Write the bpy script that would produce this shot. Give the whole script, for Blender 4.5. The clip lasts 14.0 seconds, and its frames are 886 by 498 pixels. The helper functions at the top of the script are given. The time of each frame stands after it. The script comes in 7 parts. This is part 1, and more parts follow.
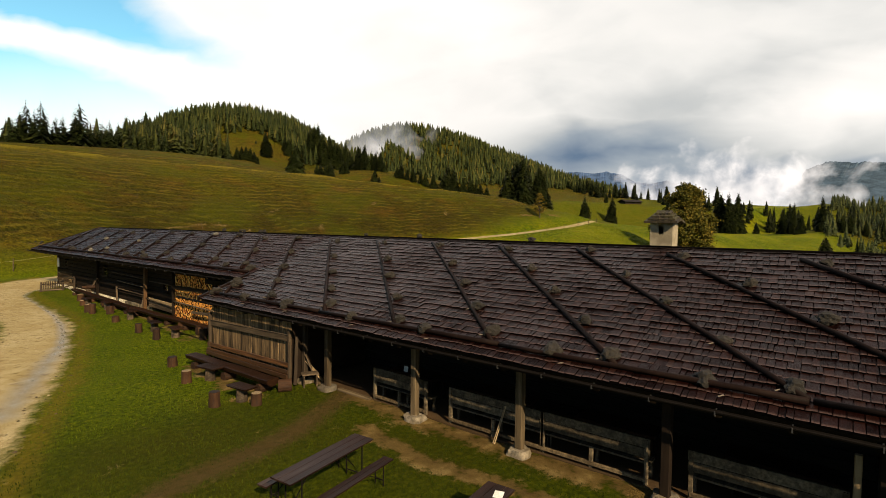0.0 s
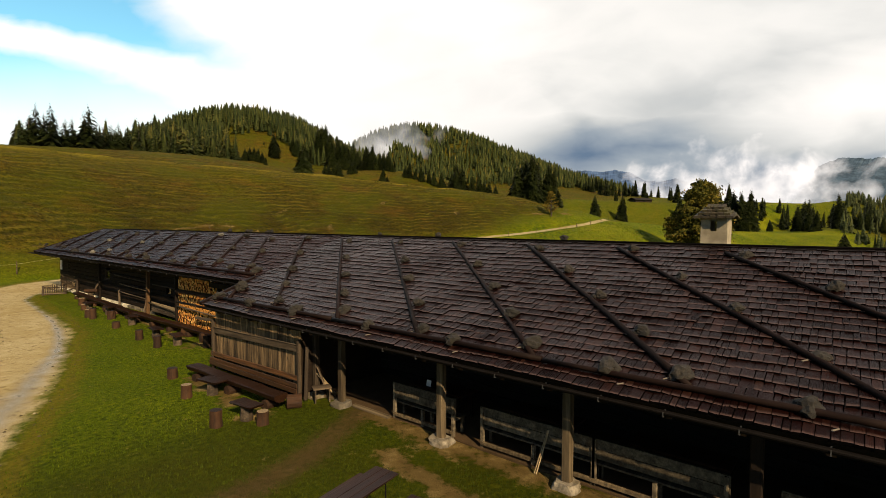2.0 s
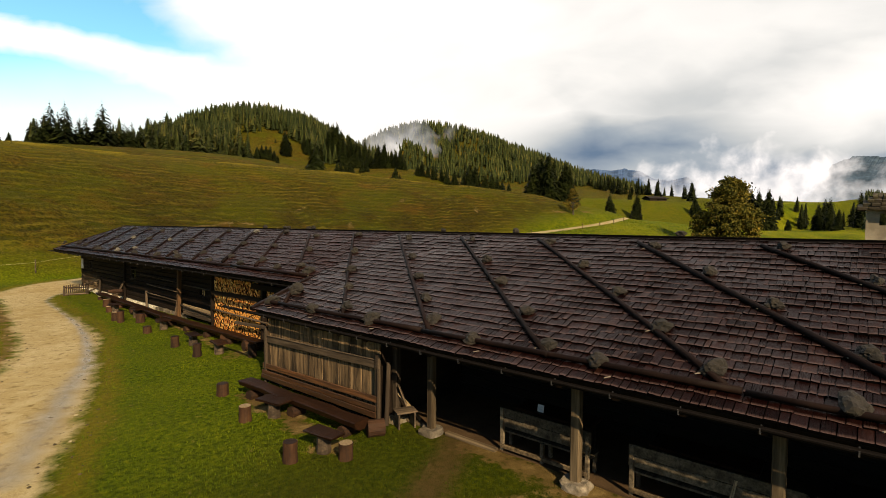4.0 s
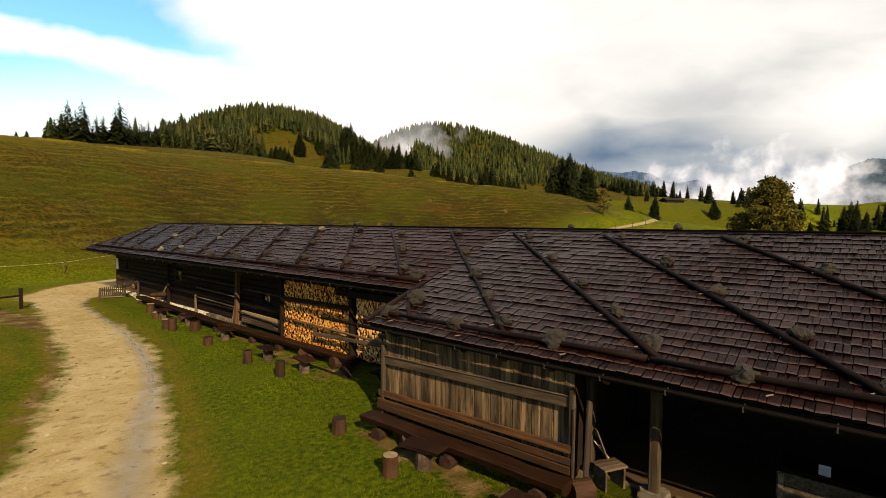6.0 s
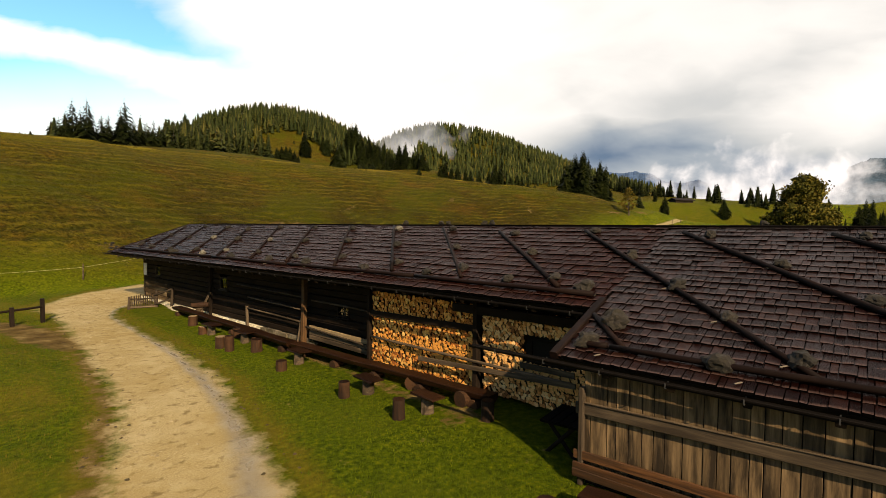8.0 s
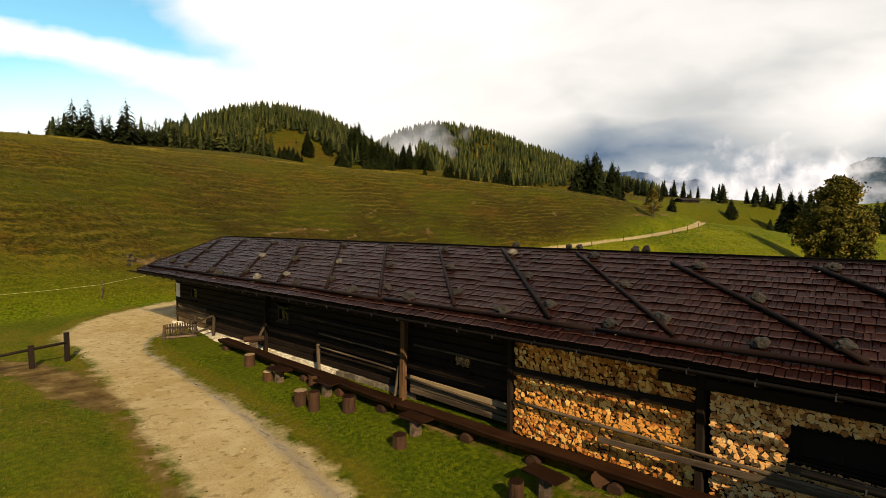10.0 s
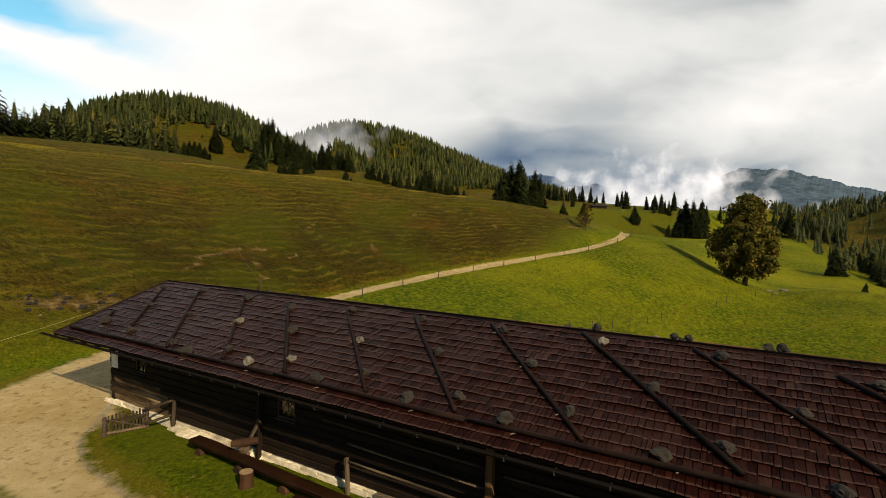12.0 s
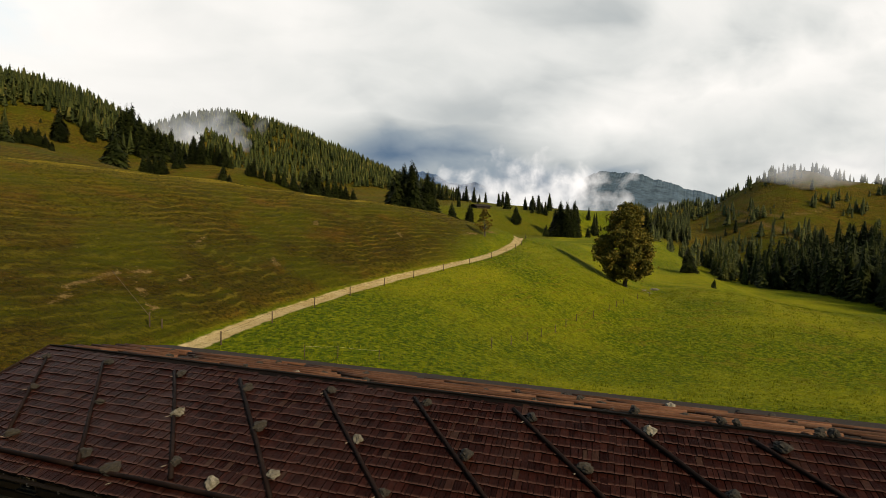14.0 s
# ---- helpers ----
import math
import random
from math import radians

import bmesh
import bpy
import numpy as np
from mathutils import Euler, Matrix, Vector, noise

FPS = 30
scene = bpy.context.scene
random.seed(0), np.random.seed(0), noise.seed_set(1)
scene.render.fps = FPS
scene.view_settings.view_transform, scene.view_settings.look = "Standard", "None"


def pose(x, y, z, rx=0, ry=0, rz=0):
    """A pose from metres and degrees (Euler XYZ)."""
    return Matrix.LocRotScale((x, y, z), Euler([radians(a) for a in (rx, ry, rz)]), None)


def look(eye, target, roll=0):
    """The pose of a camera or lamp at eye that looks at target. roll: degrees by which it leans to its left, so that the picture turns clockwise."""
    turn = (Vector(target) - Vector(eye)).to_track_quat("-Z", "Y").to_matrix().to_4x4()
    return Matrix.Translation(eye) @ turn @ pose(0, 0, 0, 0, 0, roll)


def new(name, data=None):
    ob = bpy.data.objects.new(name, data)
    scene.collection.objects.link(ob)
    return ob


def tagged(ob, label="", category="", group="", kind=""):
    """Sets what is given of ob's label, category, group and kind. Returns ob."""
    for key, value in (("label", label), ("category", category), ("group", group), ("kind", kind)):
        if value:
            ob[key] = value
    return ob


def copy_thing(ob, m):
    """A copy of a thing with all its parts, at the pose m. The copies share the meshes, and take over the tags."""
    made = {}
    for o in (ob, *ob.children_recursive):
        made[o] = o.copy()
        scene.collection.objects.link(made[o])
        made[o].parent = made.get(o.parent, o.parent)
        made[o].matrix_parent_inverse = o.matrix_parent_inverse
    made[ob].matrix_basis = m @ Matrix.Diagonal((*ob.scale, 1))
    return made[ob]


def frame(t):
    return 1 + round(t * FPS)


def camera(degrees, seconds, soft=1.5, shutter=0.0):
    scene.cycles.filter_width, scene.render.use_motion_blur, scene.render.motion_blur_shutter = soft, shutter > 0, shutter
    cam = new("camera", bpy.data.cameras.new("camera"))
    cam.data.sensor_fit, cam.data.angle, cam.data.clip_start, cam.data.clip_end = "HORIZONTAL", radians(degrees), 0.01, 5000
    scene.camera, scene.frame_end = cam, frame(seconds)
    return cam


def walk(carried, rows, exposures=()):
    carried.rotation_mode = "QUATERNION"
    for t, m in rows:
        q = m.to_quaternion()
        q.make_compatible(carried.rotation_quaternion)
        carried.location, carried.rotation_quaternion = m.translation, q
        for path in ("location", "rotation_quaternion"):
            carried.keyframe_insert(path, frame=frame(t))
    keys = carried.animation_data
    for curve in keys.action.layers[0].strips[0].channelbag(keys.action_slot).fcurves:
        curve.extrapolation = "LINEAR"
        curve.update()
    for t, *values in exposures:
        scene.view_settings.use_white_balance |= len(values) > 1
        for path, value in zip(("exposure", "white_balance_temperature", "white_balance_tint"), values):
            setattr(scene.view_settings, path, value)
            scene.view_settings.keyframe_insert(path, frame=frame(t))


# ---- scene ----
cam = camera(82.9, 14.0, soft=0.6)
PATH = [
    (0, (-9.89, -8.66, 5.196), (-8.317, -7.428, 5.1), 0.7),
    (0.5, (-9.605, -8.5, 5.181), (-8.041, -7.258, 5.085), 0.4),
    (1, (-9.337, -8.21, 5.142), (-7.78, -6.958, 5.045), 0.4),
    (1.5, (-9.099, -7.814, 5.135), (-7.548, -6.555, 5.037), 0.2),
    (2, (-8.942, -7.283, 5.118), (-7.389, -6.027, 5.021), 0.3),
    (2.5, (-8.804, -6.625, 5.048), (-7.254, -5.365, 4.955), 0.3),
    (3, (-8.735, -5.863, 4.988), (-7.189, -4.598, 4.895), 0.4),
    (3.2, (-8.662, -5.541, 4.979), (-7.121, -4.27, 4.883), 0.3),
    (5.3, (-8.733, -0.868, 4.824), (-7.211, 0.426, 4.723), 0.6),
    (5.5, (-8.745, -0.375, 4.779), (-7.229, 0.926, 4.681), 0.5),
    (6, (-8.753, 0.936, 4.707), (-7.239, 2.239, 4.612), 0.6),
    (6.5, (-8.679, 2.242, 4.629), (-7.164, 3.545, 4.538), 0.4),
    (7, (-8.748, 3.554, 4.624), (-7.224, 4.846, 4.534), 0.5),
    (7.5, (-8.733, 4.873, 4.551), (-7.212, 6.169, 4.469), 0.6),
    (8, (-8.665, 6.196, 4.576), (-7.151, 7.5, 4.486), 0.4),
    (8.5, (-8.637, 7.55, 4.588), (-7.131, 8.863, 4.505), 0.3),
    (9, (-8.602, 8.973, 4.773), (-7.097, 10.286, 4.684), 0.3),
    (9.2, (-8.553, 9.497, 4.81), (-7.054, 10.818, 4.724), 0.4),
    (11.3, (-8.408, 15.705, 6.808), (-6.758, 16.831, 6.71), 0.5),
    (11.5, (-8.355, 16.275, 6.998), (-6.678, 17.361, 6.904), 0.6),
    (12, (-8.184, 17.59, 7.488), (-6.462, 18.604, 7.395), 0.9),
    (12.5, (-7.976, 18.793, 7.959), (-6.193, 19.694, 7.86), 0.9),
    (13, (-7.791, 19.88, 8.434), (-5.93, 20.606, 8.337), 1.0),
    (13.5, (-7.626, 20.924, 8.902), (-5.721, 21.523, 8.807), 1.2),
    (14, (-7.459, 21.943, 9.384), (-5.55, 22.532, 9.284), 1.0),
]
walk(cam, [(t, look(eye, target, roll)) for t, eye, target, roll in PATH], [(0, 0.36, 7100, 14), (3, 0.42, 7100, 14.5), (6.5, 0.50, 7300, 16), (9, 0.48, 7300, 16), (12, 0.22, 6950, 13), (14, 0.18, 6900, 11.5)])

# ---- sky, sun and exposure ----
SUN_AZ = math.atan2(-0.435, -0.90)          # direction towards the sun, seen from above (x, y)
SUN_EL = radians(33.5)
sun_dir = Vector((-0.435, -0.90, 0)).normalized() * math.cos(SUN_EL) + Vector((0, 0, math.sin(SUN_EL)))
sun = new("sun", bpy.data.lights.new("sun", "SUN"))
sun.data.energy, sun.data.angle, sun.data.color = 5.0, radians(0.6), (1.0, 0.82, 0.53)
sun.matrix_world = look((0, 0, 60), Vector((0, 0, 60)) - sun_dir)


def nodes_of(tree):
    """Shorthand for building a node tree: N(type, inputs..., settings) and L(a, b)."""
    def N(kind, settings=None, **inputs):
        n = tree.nodes.new(kind)
        st = settings or {}
        if "data_type" in st:
            n.data_type = st["data_type"]
        if "operation" in st:
            n.operation = st["operation"]
        if "blend_type" in st:
            n.blend_type = st["blend_type"]
        if "use_clamp" in st:
            n.use_clamp = st["use_clamp"]
        if "attribute_name" in st:
            n.attribute_name = st["attribute_name"]
        if "noise_dimensions" in st:
            n.noise_dimensions = st["noise_dimensions"]
        for k, v in inputs.items():
            s = n.inputs[int(k[1:])] if k[0] == "i" and k[1:].isdigit() else n.inputs[k.replace("_", " ")]
            if isinstance(v, bpy.types.NodeSocket):
                tree.links.new(v, s)
            else:
                s.default_value = v
        return n
    return N


world = bpy.data.worlds.new("sky")
scene.world = world
world.use_nodes = True
world.node_tree.nodes.clear()
N = nodes_of(world.node_tree)
tc = N("ShaderNodeTexCoord")
sky = N("ShaderNodeTexSky")
sky.sky_type, sky.sun_disc, sky.sun_elevation, sky.sun_rotation, sky.air_density, sky.dust_density = "NISHITA", False, SUN_EL, SUN_AZ, 1.2, 0.3
blue = N("ShaderNodeVectorMath", {"operation": "MULTIPLY"}, i0=sky.outputs[0], i1=(0.036, 0.047, 0.053))
# cloud deck on a plane seen square to the valley: u along the horizon, v upwards
def mth(op, a, b=0.0, c=0.0, clamp=False):
    return N("ShaderNodeMath", {"operation": op, "use_clamp": clamp}, i0=a, i1=b, i2=c).outputs[0]


def fade(v, a, b, c=0.0, d=1.0):
    return N("ShaderNodeMapRange", Value=v, i1=a, i2=b, i3=c, i4=d).outputs[0]


gen = tc.outputs["Generated"]
ahead = mth("MAXIMUM", N("ShaderNodeVectorMath", {"operation": "DOT_PRODUCT"}, i0=gen, i1=(0.866, 0.5, 0)).outputs["Value"], 0.15)
cu = mth("DIVIDE", N("ShaderNodeVectorMath", {"operation": "DOT_PRODUCT"}, i0=gen, i1=(0.5, -0.866, 0)).outputs["Value"], ahead)
cv = mth("DIVIDE", N("ShaderNodeSeparateXYZ", i0=gen).outputs[2], ahead)
deck = N("ShaderNodeCombineXYZ", i0=cu, i1=cv).outputs[0]


def cloud_noise(scale, detail, rough, stretch_=(1, 1, 1), turn=0.0, dist=0.0, shift=(0, 0, 0)):
    return N("ShaderNodeTexNoise", Vector=N("ShaderNodeMapping", Vector=deck, Rotation=(0, 0, radians(turn)), Scale=stretch_, Location=shift).outputs[0], Scale=scale, Detail=detail, Roughness=rough, Distortion=dist).outputs[0]


billow = cloud_noise(3.0, 5.0, 0.47, (1, 1.5, 1), -19, 0.3)
wisps = cloud_noise(5.0, 5.0, 0.5, (0.6, 1.5, 1), -19, 0.4, (3, 1, 0))
broad = cloud_noise(1.5, 4.0, 0.5, (1, 1.8, 1), -19, 0.2, (7, 2, 0))
# long grey rolls that climb across the valley
across = mth("ADD", mth("MULTIPLY_ADD", cv, 0.946, mth("MULTIPLY", cu, -0.326)), fade(billow, 0.25, 0.75, -0.075, 0.075))
rolls = N("ShaderNodeValToRGB", Fac=fade(across, -0.25, 0.5))
e = rolls.color_ramp.elements
e[0].position, e[0].color, e[1].position, e[1].color = 0.0, (0.70, 0.70, 0.70, 1), 1.0, (0.86, 0.86, 0.86, 1)
for p, g in ((0.19, 0.50), (0.28, 0.76), (0.345, 0.97), (0.41, 0.82), (0.487, 0.60), (0.535, 0.65), (0.60, 0.70), (0.68, 0.63), (0.80, 0.76)):
    e.new(p).color = (g, g, g, 1)
reach = mth("MULTIPLY", fade(cu, -0.55, 0.12), mth("MULTIPLY", fade(broad, 0.3, 0.62, 0.55, 1.0), fade(cu, 0.45, 1.1, 1.0, 0.62)))
roll = N("ShaderNodeMix", {"data_type": "FLOAT"}, i0=reach, i2=1.0, i3=rolls.outputs[0]).outputs[0]
soft_grey = mth("MULTIPLY", fade(wisps, 0.42, 0.68, 0.0, 0.16), fade(cu, -0.7, -0.1, 0.25, 1.0))
veil = mth("MULTIPLY", fade(billow, 0.45, 0.66, 0.0, 0.17), fade(cu, -0.6, 0.0, 0.6, 1.0))
# slate-blue bank low over the far valley
bank = mth("MULTIPLY", mth("MULTIPLY", fade(cu, -0.16, 0.10), fade(cu, 0.80, 0.48)), mth("MULTIPLY", fade(mth("ADD", cv, fade(billow, 0.3, 0.7, -0.05, 0.05)), 0.215, 0.13), fade(wisps, 0.35, 0.6, 0.85, 1.0)))
tone = mth("SUBTRACT", mth("SUBTRACT", mth("SUBTRACT", roll, soft_grey), veil), mth("MULTIPLY", bank, 0.78), 0.0, True)
cloud = N("ShaderNodeValToRGB", Fac=tone)
cloud.color_ramp.elements[0].color, cloud.color_ramp.elements[1].color = (0.11, 0.18, 0.28, 1), (0.99, 1.0, 1.0, 1)
cloud.color_ramp.elements.new(0.2).color = (0.28, 0.35, 0.42, 1)
cloud.color_ramp.elements.new(0.4).color = (0.50, 0.55, 0.575, 1)
cloud.color_ramp.elements.new(0.65).color = (0.73, 0.77, 0.78, 1)
bright = N("ShaderNodeVectorMath", {"operation": "SCALE"}, i0=cloud.outputs[0], Scale=0.95)
# broken cover: blue opens towards the north with a white wisp drawn across it
azure = N("ShaderNodeVectorMath", {"operation": "MULTIPLY"}, i0=sky.outputs[0], i1=(0.080, 0.150, 0.150))
fluff = mth("ADD", fade(wisps, 0.3, 0.7, -0.07, 0.07), fade(billow, 0.3, 0.7, -0.06, 0.06))
rim_of = fade(mth("ADD", mth("MULTIPLY_ADD", cv, 1.27, mth("ADD", cu, 0.19)), fluff), 0.10, -0.10)
line_v = mth("ADD", mth("MULTIPLY_ADD", cu, 0.256, cv), mth("MULTIPLY_ADD", fluff, 0.30, -0.123))
wisp = fade(mth("ABSOLUTE", line_v), 0.020, 0.055, 1.0, 0.0)
low_pale = fade(cv, 0.22, 0.40, 0.22, 1.0)
hole = mth("MULTIPLY", mth("MULTIPLY", rim_of, low_pale), mth("SUBTRACT", 1.0, mth("MULTIPLY", wisp, 0.95)), 0.0, True)
opened = N("ShaderNodeMix", {"data_type": "RGBA"}, i0=hole, i6=bright.outputs[0], i7=azure.outputs[0]).outputs[2]
# clear overhead and behind, where the sun stands
lee = N("ShaderNodeVectorMath", {"operation": "DOT_PRODUCT"}, i0=gen, i1=(0.80, 0.55, -0.22))
patches = N("ShaderNodeTexNoise", Vector=gen, Scale=1.9, Detail=5.0, Roughness=0.5, Distortion=0.3).outputs[0]
clear = fade(mth("MULTIPLY_ADD", patches, 0.5, lee.outputs["Value"]), 0.55, 0.2, 0.0, 0.92)
skymix = N("ShaderNodeMix", {"data_type": "RGBA"}, i0=clear, i6=opened, i7=blue.outputs[0])
dim = N("ShaderNodeBackground", Color=skymix.outputs[2], Strength=0.95)
N("ShaderNodeOutputWorld", Surface=dim.outputs[0])

# ---- materials ----
def material(name):
    m = bpy.data.materials.new(name)
    m.use_nodes = True
    m.node_tree.nodes.clear()
    N = nodes_of(m.node_tree)
    out = N("ShaderNodeOutputMaterial")
    bsdf = N("ShaderNodeBsdfPrincipled")
    m.node_tree.links.new(bsdf.outputs[0], out.inputs[0])
    def link(a, b):
        m.node_tree.links.new(a, b)
    return m, N, bsdf, link


def ramp(N, fac, *stops):
    r = N("ShaderNodeValToRGB", Fac=fac)
    e = r.color_ramp.elements
    while len(e) > 1:
        e.remove(e[-1])
    e[0].position, e[0].color = stops[0][0], (*stops[0][1], 1)
    for p, c in stops[1:]:
        e.new(p).color = (*c, 1)
    return r.outputs[0]


def mixc(N, fac, a, b, mode="MIX"):
    n = N("ShaderNodeMix", {"data_type": "RGBA", "blend_type": mode}, i0=fac, i6=a if isinstance(a, bpy.types.NodeSocket) else (*a, 1), i7=b if isinstance(b, bpy.types.NodeSocket) else (*b, 1))
    return n.outputs[2]


def wood(name, dark, light, rough=0.75, island=False, grain=18.0, wear=(0.3, 0.28, 0.26), wear_amount=0.3, spec=0.3, bump=0.5, lengthwise=(0.06, 1, 1), wear_range=(0.48, 0.7), wear_stretch=(1, 1, 1), wear_scale=1.3):
    """Weathered wood with the grain along local x."""
    m, N, bsdf, link = material(name)
    tc = N("ShaderNodeTexCoord").outputs["Object"]
    rnd = N("ShaderNodeNewGeometry").outputs["Random Per Island"] if island else N("ShaderNodeObjectInfo").outputs["Random"]
    shift = N("ShaderNodeVectorMath", {"operation": "ADD"}, i0=tc, i1=N("ShaderNodeCombineXYZ", i0=N("ShaderNodeMath", {"operation": "MULTIPLY"}, i0=rnd, i1=37.0).outputs[0], i1=rnd, i2=rnd).outputs[0]).outputs[0]
    mp = N("ShaderNodeMapping", Vector=shift, Scale=lengthwise).outputs[0]
    g = N("ShaderNodeTexNoise", Vector=mp, Scale=grain, Detail=8.0, Roughness=0.65).outputs[0]
    big = N("ShaderNodeTexNoise", Vector=N("ShaderNodeMapping", Vector=shift, Scale=wear_stretch).outputs[0], Scale=wear_scale, Detail=5.0, Roughness=0.65).outputs[0]
    col = ramp(N, g, (0.3, dark), (0.7, light))
    tint = N("ShaderNodeMapRange", Value=rnd, i3=0.62, i4=1.35).outputs[0]
    col = mixc(N, 1.0, col, N("ShaderNodeCombineColor", i0=tint, i1=tint, i2=tint).outputs[0], "MULTIPLY")
    w = N("ShaderNodeMapRange", Value=big, i1=wear_range[0], i2=wear_range[1], i3=0.0, i4=wear_amount).outputs[0]
    col = mixc(N, w, col, wear)
    link(col, bsdf.inputs["Base Color"])
    link(N("ShaderNodeMapRange", Value=g, i3=rough - 0.15, i4=rough + 0.15).outputs[0], bsdf.inputs["Roughness"])
    bsdf.inputs["Specular IOR Level"].default_value = spec
    link(N("ShaderNodeBump", Strength=bump, Distance=0.01, Height=g).outputs[0], bsdf.inputs["Normal"])
    return m


def rock(name, a, b, moss=(0.10, 0.10, 0.03), moss_amount=0.5, scale=9.0, rough=0.9, lichen=None):
    m, N, bsdf, link = material(name)
    tc = N("ShaderNodeTexCoord").outputs["Object"]
    rnd = N("ShaderNodeObjectInfo").outputs["Random"]
    shift = N("ShaderNodeVectorMath", {"operation": "ADD"}, i0=tc, i1=N("ShaderNodeMath", {"operation": "MULTIPLY"}, i0=rnd, i1=50.0).outputs[0]).outputs[0]
    n1 = N("ShaderNodeTexNoise", Vector=shift, Scale=scale, Detail=9.0, Roughness=0.7).outputs[0]
    n2 = N("ShaderNodeTexNoise", Vector=shift, Scale=scale * 0.35, Detail=5.0, Roughness=0.6).outputs[0]
    col = ramp(N, n1, (0.32, a), (0.68, b))
    col = mixc(N, N("ShaderNodeMapRange", Value=n2, i1=0.46, i2=0.6, i3=0.0, i4=moss_amount).outputs[0], col, moss)
    if lichen:
        n3 = N("ShaderNodeTexNoise", Vector=shift, Scale=scale * 1.4, Detail=6.0, Roughness=0.75).outputs[0]
        col = mixc(N, N("ShaderNodeMapRange", Value=n3, i1=0.58, i2=0.66, i3=0.0, i4=0.85).outputs[0], col, lichen)
    tint = N("ShaderNodeMapRange", Value=rnd, i3=0.6, i4=1.3).outputs[0]
    col = mixc(N, 1.0, col, N("ShaderNodeCombineColor", i0=tint, i1=tint, i2=tint).outputs[0], "MULTIPLY")
    link(col, bsdf.inputs["Base Color"])
    bsdf.inputs["Roughness"].default_value = rough
    link(N("ShaderNodeBump", Strength=0.8, Distance=0.02, Height=n1).outputs[0], bsdf.inputs["Normal"])
    return m


def plain(name, col, rough=0.6, metal=0.0, spec=0.5, noise_scale=25.0, vary=0.25):
    m, N, bsdf, link = material(name)
    tc = N("ShaderNodeTexCoord").outputs["Object"]
    n = N("ShaderNodeTexNoise", Vector=tc, Scale=noise_scale, Detail=6.0, Roughness=0.65).outputs[0]
    n2 = N("ShaderNodeTexNoise", Vector=tc, Scale=noise_scale * 0.12, Detail=3.0).outputs[0]
    s = N("ShaderNodeMath", {"operation": "ADD"}, i0=n, i1=n2).outputs[0]
    f = N("ShaderNodeMapRange", Value=s, i1=0.7, i2=1.3, i3=1 - vary, i4=1 + vary).outputs[0]
    c = mixc(N, 1.0, col, N("ShaderNodeCombineColor", i0=f, i1=f, i2=f).outputs[0], "MULTIPLY")
    link(c, bsdf.inputs["Base Color"])
    bsdf.inputs["Roughness"].default_value, bsdf.inputs["Metallic"].default_value, bsdf.inputs["Specular IOR Level"].default_value = rough, metal, spec
    link(N("ShaderNodeBump", Strength=0.35, Distance=0.01, Height=n).outputs[0], bsdf.inputs["Normal"])
    return m


